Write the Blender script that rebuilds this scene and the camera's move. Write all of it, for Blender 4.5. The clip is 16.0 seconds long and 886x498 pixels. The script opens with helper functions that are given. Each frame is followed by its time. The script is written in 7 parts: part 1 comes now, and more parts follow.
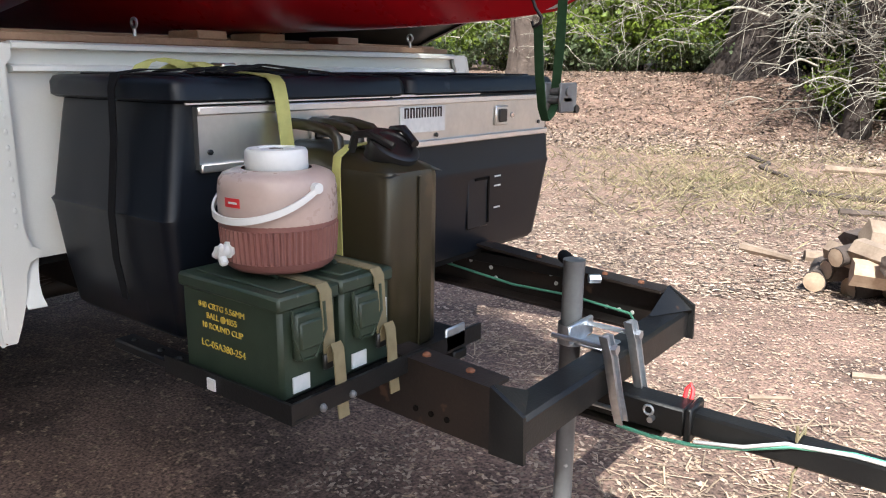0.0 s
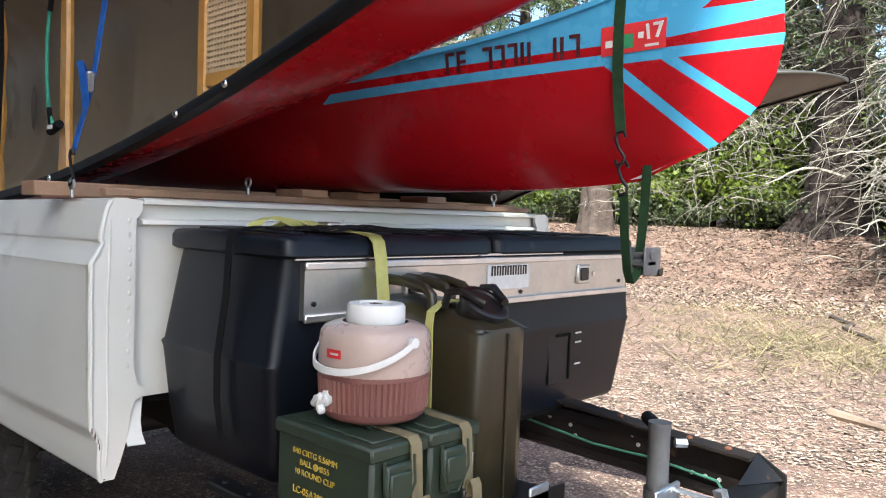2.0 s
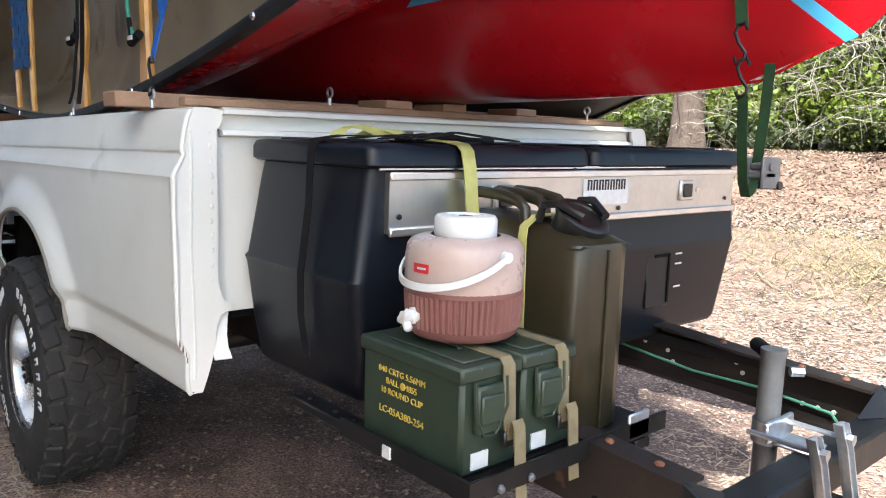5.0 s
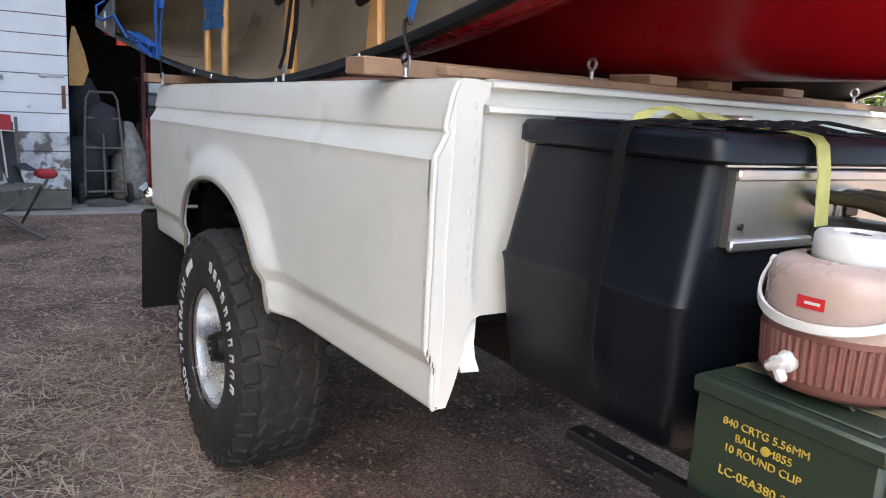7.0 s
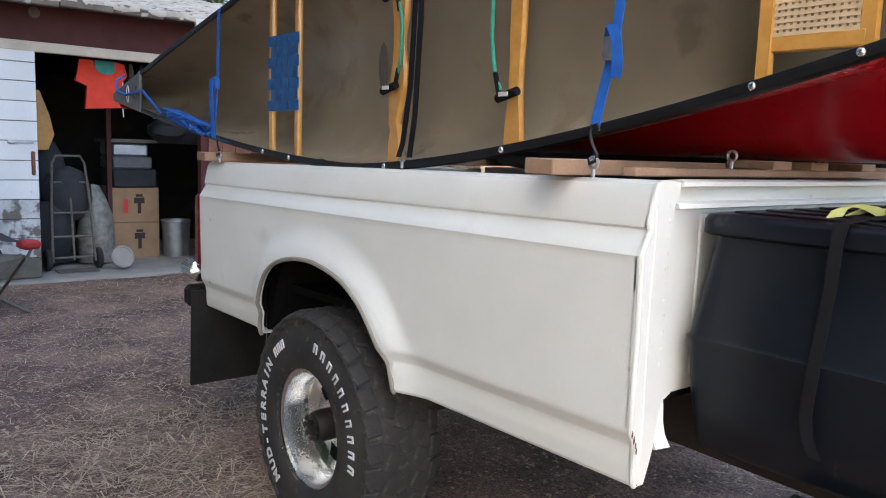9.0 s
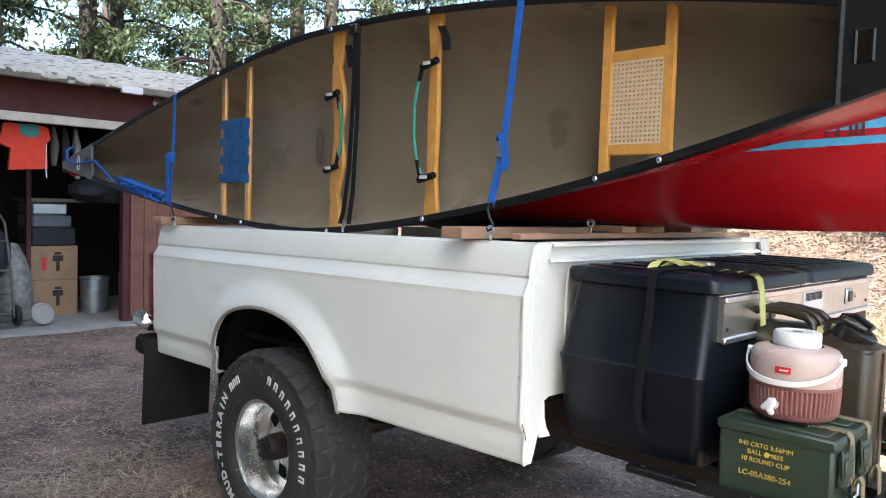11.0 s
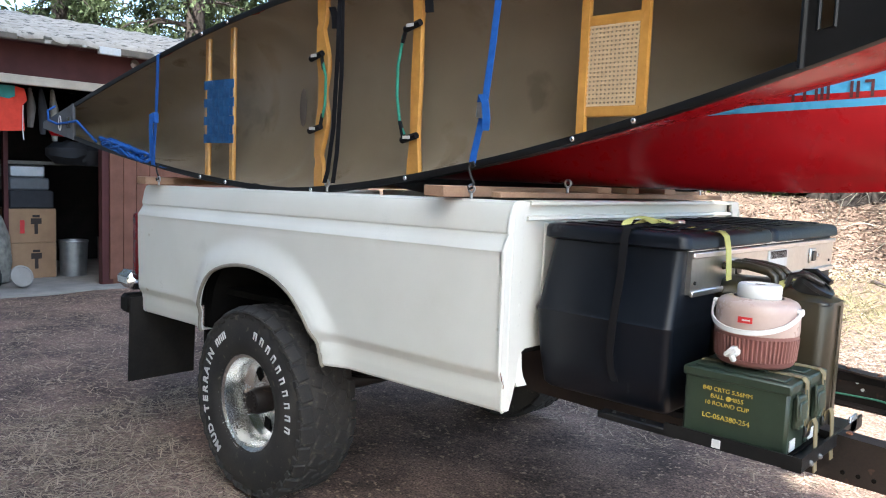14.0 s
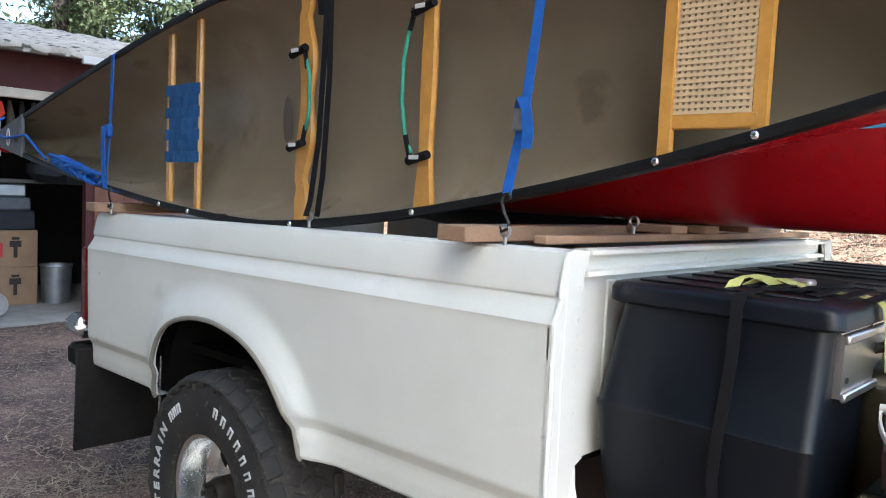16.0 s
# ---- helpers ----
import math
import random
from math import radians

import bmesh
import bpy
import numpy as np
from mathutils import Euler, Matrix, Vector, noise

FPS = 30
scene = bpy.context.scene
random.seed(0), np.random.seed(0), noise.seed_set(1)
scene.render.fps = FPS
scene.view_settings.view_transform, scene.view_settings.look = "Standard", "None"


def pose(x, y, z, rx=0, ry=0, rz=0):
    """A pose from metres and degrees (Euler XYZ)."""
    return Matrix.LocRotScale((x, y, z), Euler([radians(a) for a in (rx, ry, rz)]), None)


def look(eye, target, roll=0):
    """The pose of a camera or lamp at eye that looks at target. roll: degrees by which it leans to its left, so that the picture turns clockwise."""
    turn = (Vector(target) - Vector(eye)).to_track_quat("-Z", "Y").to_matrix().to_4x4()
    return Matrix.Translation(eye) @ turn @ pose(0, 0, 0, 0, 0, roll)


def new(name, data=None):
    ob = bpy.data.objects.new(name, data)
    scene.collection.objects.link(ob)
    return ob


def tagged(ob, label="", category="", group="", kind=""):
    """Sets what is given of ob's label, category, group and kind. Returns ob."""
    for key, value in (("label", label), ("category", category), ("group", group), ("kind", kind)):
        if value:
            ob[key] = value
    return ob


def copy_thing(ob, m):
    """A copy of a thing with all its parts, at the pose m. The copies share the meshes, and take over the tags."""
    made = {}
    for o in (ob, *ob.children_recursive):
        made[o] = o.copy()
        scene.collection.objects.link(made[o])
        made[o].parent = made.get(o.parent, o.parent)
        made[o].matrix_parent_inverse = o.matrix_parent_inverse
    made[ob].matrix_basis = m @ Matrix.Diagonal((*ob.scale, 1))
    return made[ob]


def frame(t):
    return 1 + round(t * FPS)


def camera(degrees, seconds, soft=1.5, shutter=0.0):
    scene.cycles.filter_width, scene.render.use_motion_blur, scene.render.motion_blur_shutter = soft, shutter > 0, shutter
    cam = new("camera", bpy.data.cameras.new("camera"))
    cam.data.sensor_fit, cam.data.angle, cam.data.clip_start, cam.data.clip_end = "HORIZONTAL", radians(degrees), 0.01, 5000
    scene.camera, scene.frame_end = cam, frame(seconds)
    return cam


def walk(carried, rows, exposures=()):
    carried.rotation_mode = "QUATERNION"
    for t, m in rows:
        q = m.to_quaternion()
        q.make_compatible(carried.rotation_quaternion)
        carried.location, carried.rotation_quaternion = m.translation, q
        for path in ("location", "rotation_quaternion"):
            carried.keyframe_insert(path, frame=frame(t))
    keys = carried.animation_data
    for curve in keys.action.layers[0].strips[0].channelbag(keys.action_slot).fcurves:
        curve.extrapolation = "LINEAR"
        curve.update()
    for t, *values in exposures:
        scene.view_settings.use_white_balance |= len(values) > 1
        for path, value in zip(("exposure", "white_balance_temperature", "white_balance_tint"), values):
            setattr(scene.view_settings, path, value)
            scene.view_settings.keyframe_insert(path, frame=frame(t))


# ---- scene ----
cam = camera(60.6, 16.0, 1.1)
PATH = [
    (0, (-0.118, 0.07, 1.507), (-1.304, 1.612, 1.041), 0.6),
    (0.5, (-0.125, 0.022, 1.506), (-1.358, 1.547, 1.112), 1.3),
    (1, (-0.125, 0.009, 1.515), (-1.422, 1.499, 1.202), 1.7),
    (1.5, (-0.122, 0.001, 1.526), (-1.449, 1.485, 1.339), 1.8),
    (2, (-0.114, -0.009, 1.536), (-1.475, 1.454, 1.448), 1.9),
    (2.5, (-0.101, -0.007, 1.543), (-1.44, 1.479, 1.521), 1.9),
    (3, (-0.097, -0.02, 1.543), (-1.441, 1.46, 1.622), 1.8),
    (3.2, (-0.095, -0.019, 1.547), (-1.462, 1.438, 1.646), 1.8),
    (5.3, (-0.276, 0.102, 1.49), (-1.779, 1.382, 1.168), 1.5),
    (5.5, (-0.336, 0.154, 1.487), (-1.856, 1.411, 1.157), 1.4),
    (6, (-0.456, 0.205, 1.473), (-2.129, 1.242, 1.117), 1.3),
    (6.5, (-0.566, 0.131, 1.478), (-2.233, 1.162, 1.079), 3.4),
    (7, (-0.677, -0.064, 1.501), (-2.319, 1.014, 1.125), 3.5),
    (7.5, (-0.766, -0.194, 1.511), (-2.472, 0.782, 1.141), 4.1),
    (8, (-0.928, -0.32, 1.522), (-2.661, 0.614, 1.167), 4.2),
    (8.5, (-0.988, -0.441, 1.575), (-2.615, 0.69, 1.31), 2.7),
    (9, (-0.957, -0.604, 1.602), (-2.502, 0.639, 1.343), 2.0),
    (9.2, (-0.926, -0.695, 1.614), (-2.439, 0.596, 1.404), 1.4),
    (11.3, (-0.473, -1.13, 1.655), (-1.813, 0.352, 1.561), 2.0),
    (11.5, (-0.445, -1.172, 1.646), (-1.724, 0.363, 1.556), 2.1),
    (12, (-0.399, -1.23, 1.64), (-1.589, 0.375, 1.56), 2.4),
    (12.5, (-0.385, -1.244, 1.634), (-1.478, 0.428, 1.542), 2.9),
    (13, (-0.393, -1.251, 1.635), (-1.545, 0.381, 1.538), 2.9),
    (13.5, (-0.416, -1.229, 1.632), (-1.684, 0.313, 1.51), 2.7),
    (14, (-0.467, -1.15, 1.624), (-1.817, 0.313, 1.431), 2.3),
    (14.5, (-0.532, -1.001, 1.627), (-1.96, 0.397, 1.531), 2.6),
    (15, (-0.63, -0.808, 1.585), (-2.105, 0.539, 1.499), 7.6),
    (15.5, (-0.786, -0.718, 1.625), (-2.195, 0.693, 1.475), 4.4),
    (16, (-1.002, -0.617, 1.664), (-2.375, 0.83, 1.518), 2.7),
]
walk(cam, [(t, look(eye, target, roll)) for t, eye, target, roll in PATH],
     [(0, 1.2, 6000, 6), (3.2, 1.68, 6000, 4), (5.5, 1.88, 6080, 5), (8, 1.98, 6200, 7), (12.5, 2.1, 5900, 2), (16, 2.07, 5900, 2)])

# ---- light ----
SUN_EL, SUN_AZ = radians(47), radians(147)          # azimuth clockwise from +y
world = bpy.data.worlds.new("sky")
scene.world = world
world.use_nodes = True
wn = world.node_tree.nodes
sky = wn.new("ShaderNodeTexSky")
sky.sky_type, sky.sun_disc, sky.sun_elevation, sky.sun_rotation = "NISHITA", False, SUN_EL, SUN_AZ
sky.air_density, sky.dust_density, sky.ozone_density = 1.0, 3.0, 1.0
wn["Background"].inputs["Strength"].default_value = 0.15
world.node_tree.links.new(sky.outputs[0], wn["Background"].inputs["Color"])
sun = new("sun", bpy.data.lights.new("sun", "SUN"))
sun.data.energy, sun.data.angle, sun.data.color = 5.0, radians(0.6), (1.0, 0.95, 0.86)
sun.matrix_world = look((12 * math.sin(SUN_AZ) * math.cos(SUN_EL), 12 * math.cos(SUN_AZ) * math.cos(SUN_EL), 12 * math.sin(SUN_EL)), (0, 0, 0))


# ---- materials ----
def links_of(m):
    return m.node_tree.nodes, m.node_tree.links


def mat(name, c1, c2=None, scale=8.0, rough=0.5, metal=0.0, bump=0.0, fine=120.0, spec=0.5, spots=None, spot_scale=14.0, spot_amount=0.3, island=False, rvar=0.12, coat=0.0, trans=0.0):
    """Two tones mixed by coarse and fine noise, with optional wear spots, bump and piece-to-piece variation."""
    m = bpy.data.materials.new(name)
    m.use_nodes = True
    n, l = links_of(m)
    p = n["Principled BSDF"]
    p.inputs["Metallic"].default_value = metal
    p.inputs["Specular IOR Level"].default_value = spec
    p.inputs["Coat Weight"].default_value = coat
    p.inputs["Transmission Weight"].default_value = trans
    c2 = c2 or tuple(v * 0.75 for v in c1)
    tc = n.new("ShaderNodeTexCoord")
    big, small = n.new("ShaderNodeTexNoise"), n.new("ShaderNodeTexNoise")
    big.inputs["Scale"].default_value, big.inputs["Detail"].default_value = scale, 6
    small.inputs["Scale"].default_value, small.inputs["Detail"].default_value = fine, 3
    l.new(tc.outputs["Object"], big.inputs["Vector"])
    l.new(tc.outputs["Object"], small.inputs["Vector"])
    add = n.new("ShaderNodeMath")
    add.operation = "MULTIPLY_ADD"
    add.inputs[1].default_value = 0.35
    l.new(small.outputs["Fac"], add.inputs[0])
    l.new(big.outputs["Fac"], add.inputs[2])
    ramp = n.new("ShaderNodeMapRange")
    ramp.inputs["From Min"].default_value, ramp.inputs["From Max"].default_value = 0.45, 0.9
    l.new(add.outputs[0], ramp.inputs["Value"])
    mix = n.new("ShaderNodeMix")
    mix.data_type = "RGBA"
    mix.inputs[6].default_value, mix.inputs[7].default_value = (*c1, 1), (*c2, 1)
    l.new(ramp.outputs[0], mix.inputs[0])
    colour = mix.outputs[2]
    if spots:
        sp = n.new("ShaderNodeTexNoise")
        sp.inputs["Scale"].default_value, sp.inputs["Detail"].default_value = spot_scale, 9
        l.new(tc.outputs["Object"], sp.inputs["Vector"])
        r2 = n.new("ShaderNodeMapRange")
        r2.inputs["From Min"].default_value = 0.72 - spot_amount * 0.5
        r2.inputs["From Max"].default_value = 0.78 - spot_amount * 0.5
        l.new(sp.outputs["Fac"], r2.inputs["Value"])
        m2 = n.new("ShaderNodeMix")
        m2.data_type = "RGBA"
        m2.inputs[7].default_value = (*spots, 1)
        l.new(r2.outputs[0], m2.inputs[0])
        l.new(colour, m2.inputs[6])
        colour = m2.outputs[2]
    if island:
        ge = n.new("ShaderNodeNewGeometry")
        hv = n.new("ShaderNodeHueSaturation")
        r3 = n.new("ShaderNodeMapRange")
        r3.inputs["To Min"].default_value, r3.inputs["To Max"].default_value = 0.45, 1.4
        l.new(ge.outputs["Random Per Island"], r3.inputs["Value"])
        l.new(r3.outputs[0], hv.inputs["Value"])
        l.new(colour, hv.inputs["Color"])
        colour = hv.outputs[0]
    l.new(colour, p.inputs["Base Color"])
    rr = n.new("ShaderNodeMapRange")
    rr.inputs["To Min"].default_value, rr.inputs["To Max"].default_value = max(0.02, rough - rvar), min(1.0, rough + rvar)
    l.new(add.outputs[0], rr.inputs["Value"])
    l.new(rr.outputs[0], p.inputs["Roughness"])
    if bump:
        b = n.new("ShaderNodeBump")
        b.inputs["Strength"].default_value, b.inputs["Distance"].default_value = 1.0, bump
        l.new(add.outputs[0], b.inputs["Height"])
        l.new(b.outputs[0], p.inputs["Normal"])
    return m


WHITE = mat("white_paint", (0.775, 0.775, 0.73), (0.70, 0.70, 0.65), 3, 0.28, bump=0.0006, fine=300, spots=(0.42, 0.36, 0.27), spot_scale=9, spot_amount=0.02, coat=0.25)
RUST = mat("rust", (0.22, 0.085, 0.04), (0.11, 0.05, 0.03), 30, 0.9, bump=0.002)
POLY = mat("black_poly", (0.0024, 0.0038, 0.0072), (0.0055, 0.0082, 0.0135), 5, 0.36, bump=0.0007, fine=420, spec=0.33, spots=(0.024, 0.027, 0.032), spot_scale=16, spot_amount=0.05)
ALU = mat("aluminium", (0.72, 0.71, 0.68), (0.58, 0.57, 0.54), 6, 0.33, metal=1.0, bump=0.0004, fine=60)
ALUBR = mat("aluminium_rail", (0.85, 0.85, 0.84), (0.7, 0.7, 0.7), 10, 0.3, metal=1.0)
ZINC = mat("zinc", (0.62, 0.65, 0.68), (0.45, 0.47, 0.5), 40, 0.38, metal=1.0, bump=0.0005)
OLIVE = mat("olive_paint", (0.030, 0.046, 0.028), (0.021, 0.033, 0.021), 12, 0.42, bump=0.0005, fine=260, spots=(0.10, 0.10, 0.08), spot_scale=30, spot_amount=0.06)
JERRY = mat("jerry_paint", (0.034, 0.028, 0.013), (0.024, 0.020, 0.011), 9, 0.30, bump=0.0004, fine=160, spots=(0.055, 0.038, 0.018), spot_scale=8, spot_amount=0.1)
JCAP = mat("jerry_black", (0.009, 0.009, 0.009), (0.016, 0.015, 0.014), 20, 0.32)
BEIGE = mat("beige_plastic", (0.50, 0.385, 0.335), (0.43, 0.33, 0.29), 5, 0.25, fine=90)
BROWN = mat("brown_plastic", (0.235, 0.10, 0.085), (0.185, 0.08, 0.07), 7, 0.35)
LIDW = mat("white_plastic", (0.74, 0.74, 0.73), (0.66, 0.66, 0.65), 12, 0.35)
REDL = mat("red_label", (0.62, 0.03, 0.035), (0.52, 0.025, 0.03), 30, 0.35)
WHL = mat("white_print", (0.66, 0.655, 0.64), (0.55, 0.55, 0.54), 50, 0.5)
YELP = mat("yellow_print", (0.62, 0.45, 0.06), (0.45, 0.33, 0.06), 60, 0.6)
WEBY = mat("yellow_webbing", (0.56, 0.55, 0.19), (0.45, 0.44, 0.15), 40, 0.75, bump=0.001, fine=600)
WEBK = mat("black_webbing", (0.004, 0.004, 0.005), (0.009, 0.009, 0.011), 40, 0.8, bump=0.001, fine=600, spec=0.2)
WEBT = mat("tan_webbing", (0.215, 0.175, 0.095), (0.16, 0.13, 0.07), 40, 0.85, bump=0.001, fine=600)
WEBB = mat("blue_webbing", (0.015, 0.115, 0.46), (0.011, 0.08, 0.33), 40, 0.6, bump=0.001, fine=600)
WEBS = mat("seat_webbing", (0.018, 0.10, 0.27), (0.012, 0.065, 0.19), 40, 0.6, bump=0.001, fine=600)
WEBG = mat("green_webbing", (0.022, 0.058, 0.024), (0.016, 0.042, 0.019), 40, 0.8, bump=0.001, fine=600, spec=0.25)
STEEL = mat("black_steel", (0.006, 0.0062, 0.007), (0.013, 0.0125, 0.012), 9, 0.36, bump=0.0012, fine=200, spec=0.3, spots=(0.06, 0.03, 0.018), spot_scale=12, spot_amount=0.06)
RUSTST = mat("rusty_frame", (0.010, 0.0085, 0.008), (0.030, 0.021, 0.017), 7, 0.5, bump=0.0015, fine=160, spec=0.3, spots=(0.085, 0.045, 0.030), spot_scale=13, spot_amount=0.14)
GREYP = mat("grey_jack", (0.13, 0.135, 0.14), (0.10, 0.10, 0.105), 15, 0.35, spots=(0.35, 0.35, 0.35), spot_scale=30, spot_amount=0.05)
RUBBER = mat("rubber", (0.017, 0.017, 0.018), (0.046, 0.041, 0.036), 5, 0.78, bump=0.0015, fine=140, spec=0.3, spots=(0.070, 0.060, 0.049), spot_scale=26, spot_amount=0.2)
FLAP = mat("flap_rubber", (0.008, 0.008, 0.008), (0.022, 0.019, 0.017), 5, 0.8, bump=0.002, fine=60, spec=0.2)
# wood with the barn interior's shade put into its colour
SHADEWD = mat("shaded_wood", (0.020, 0.016, 0.013), (0.010, 0.008, 0.007), 6, 0.9, bump=0.002)
RIM = mat("polished_rim", (0.78, 0.78, 0.77), (0.70, 0.69, 0.67), 5, 0.24, metal=1.0, rvar=0.05)
# near-black: shade put into the colour of hollows, holes and the bed floor
DARK = mat("shade_black", (0.004, 0.004, 0.004), (0.009, 0.008, 0.007), 8, 0.95, spec=0.1)
RED = mat("red_hull", (0.38, 0.005, 0.011), (0.31, 0.004, 0.009), 2, 0.25, fine=30, spec=0.32, rvar=0.06, coat=0.12)
TAN = mat("tan_liner", (0.285, 0.236, 0.168), (0.235, 0.194, 0.138), 4, 0.27, bump=0.0006, fine=500, spots=(0.19, 0.155, 0.11), spot_scale=3, spot_amount=0.2)
GUN = mat("black_gunwale", (0.004, 0.0045, 0.005), (0.008, 0.008, 0.009), 20, 0.40, bump=0.0006, fine=300, spec=0.35)
GREYD = mat("grey_deck", (0.12, 0.125, 0.135), (0.09, 0.095, 0.1), 15, 0.5)
OLHULL = mat("drab_hull", (0.062, 0.058, 0.046), (0.05, 0.046, 0.038), 4, 0.4, fine=40)
ASH = mat("ash_wood", (0.60, 0.315, 0.075), (0.48, 0.235, 0.05), 22, 0.3, bump=0.0006, fine=90, coat=0.3)
CANE = mat("cane", (0.66, 0.50, 0.31), (0.55, 0.41, 0.25), 40, 0.55)
PINE = mat("pine_board", (0.37, 0.235, 0.15), (0.25, 0.15, 0.095), 8, 0.75, bump=0.0015, fine=120)
BUNGEE = mat("green_cord", (0.05, 0.30, 0.20), (0.03, 0.22, 0.15), 60, 0.7)
WIREG = mat("green_wire", (0.12, 0.36, 0.25), (0.10, 0.3, 0.2), 60, 0.5)
LENSR = mat("red_lens", (0.13, 0.008, 0.011), (0.09, 0.006, 0.008), 30, 0.2)
CHROME = mat("chrome", (0.8, 0.8, 0.8), (0.6, 0.6, 0.6), 20, 0.15, metal=1.0)
BARNW = mat("peeling_white", (0.78, 0.79, 0.79), (0.68, 0.69, 0.69), 3, 0.7, bump=0.002, fine=50, spots=(0.24, 0.23, 0.22), spot_scale=5, spot_amount=0.14)
BARNP = mat("worn_white", (0.68, 0.69, 0.70), (0.36, 0.365, 0.37), 6, 0.8, bump=0.004, fine=50, spots=(0.15, 0.135, 0.12), spot_scale=5.5, spot_amount=0.46)
BAREW = mat("bare_grey_wood", (0.16, 0.15, 0.13), (0.10, 0.095, 0.075), 6, 0.9, bump=0.003, fine=70)
MAROON = mat("maroon_board", (0.085, 0.020, 0.020), (0.055, 0.015, 0.014), 4, 0.75, bump=0.002)
TRIM = mat("cream_trim", (0.60, 0.53, 0.43), (0.45, 0.39, 0.31), 6, 0.7, bump=0.001)
ROOFM = mat("mossy_roof", (0.55, 0.49, 0.42), (0.34, 0.30, 0.25), 5, 0.9, bump=0.008, fine=40, spots=(0.09, 0.085, 0.07), spot_scale=9, spot_amount=0.3)
EAVE = mat("weathered_eave", (0.20, 0.17, 0.14), (0.10, 0.09, 0.07), 6, 0.9, bump=0.006, fine=40, spots=(0.55, 0.53, 0.5), spot_scale=6, spot_amount=0.26)
REDWOOD = mat("red_boards", (0.20, 0.085, 0.055), (0.13, 0.055, 0.035), 6, 0.8, bump=0.002)
CONCRETE = mat("concrete", (0.33, 0.30, 0.27), (0.24, 0.22, 0.2), 5, 0.9, bump=0.003)
CARD = mat("cardboard", (0.36, 0.225, 0.125), (0.28, 0.17, 0.10), 6, 0.85, bump=0.001)
PRINT = mat("dark_print", (0.03, 0.022, 0.018), (0.05, 0.035, 0.03), 30, 0.8)
ORANGE = mat("orange_cloth", (0.75, 0.06, 0.03), (0.6, 0.045, 0.025), 10, 0.8, bump=0.004, fine=30)
TEAL = mat("teal_cloth", (0.06, 0.30, 0.28), (0.05, 0.22, 0.21), 10, 0.8)
REDCL = mat("red_canvas", (0.36, 0.03, 0.032), (0.28, 0.024, 0.027), 12, 0.85, bump=0.002)
GREYCL = mat("grey_mesh", (0.15, 0.13, 0.115), (0.11, 0.095, 0.085), 12, 0.85, bump=0.001, fine=500)
BLKCL = mat("black_canvas", (0.02, 0.021, 0.025), (0.035, 0.035, 0.04), 12, 0.85)
TUBE = mat("chair_tube", (0.13, 0.112, 0.09), (0.08, 0.068, 0.056), 20, 0.5)
CREAM = mat("cream_enamel", (0.66, 0.65, 0.58), (0.56, 0.55, 0.49), 4, 0.4)
PLASTIC = mat("clear_bag", (0.30, 0.28, 0.24), (0.12, 0.11, 0.095), 15, 0.3, bump=0.01, fine=25)
GALV = mat("galvanised", (0.5, 0.52, 0.53), (0.36, 0.38, 0.4), 10, 0.45, metal=0.9)
BARK = mat("bark", (0.055, 0.040, 0.033), (0.022, 0.016, 0.014), 3.5, 0.95, bump=0.05, fine=16)
BARKL = mat("pale_bark", (0.11, 0.082, 0.068), (0.05, 0.037, 0.031), 3.5, 0.95, bump=0.05, fine=16)
TWIG = mat("lichen_twig", (0.33, 0.305, 0.255), (0.17, 0.155, 0.125), 20, 0.95, island=True)
LEAFY = mat("lime_leaf", (0.20, 0.26, 0.035), (0.11, 0.16, 0.025), 2, 0.5, island=True)
LEAFD = mat("fir_leaf", (0.115, 0.145, 0.065), (0.060, 0.085, 0.038), 2, 0.6, island=True)
LITTER = mat("leaf_litter", (0.44, 0.335, 0.255), (0.27, 0.195, 0.145), 3, 0.9, island=True)
STRAW = mat("dry_needles", (0.48, 0.365, 0.255), (0.31, 0.225, 0.15), 5, 0.9, island=True)
WEED = mat("weed", (0.22, 0.20, 0.10), (0.34, 0.27, 0.16), 2, 0.8, island=True)
CUTW = mat("split_log", (0.44, 0.33, 0.24), (0.27, 0.185, 0.125), 9, 0.9, bump=0.004, fine=60)
DEADW = mat("dead_wood", (0.29, 0.22, 0.165), (0.16, 0.115, 0.085), 9, 0.9, bump=0.003, fine=60)
for leafy, share in ((LEAFY, 0.45), (LEAFD, 0.40), (WEED, 0.3)):
    n, l = links_of(leafy)
    p = n["Principled BSDF"]
    tr, mx = n.new("ShaderNodeBsdfTranslucent"), n.new("ShaderNodeMixShader")
    l.new(p.inputs["Base Color"].links[0].from_socket, tr.inputs["Color"])
    mx.inputs[0].default_value = share
    l.new(p.outputs[0], mx.inputs[1])
    l.new(tr.outputs[0], mx.inputs[2])
    l.new(mx.outputs[0], n["Material Output"].inputs["Surface"])


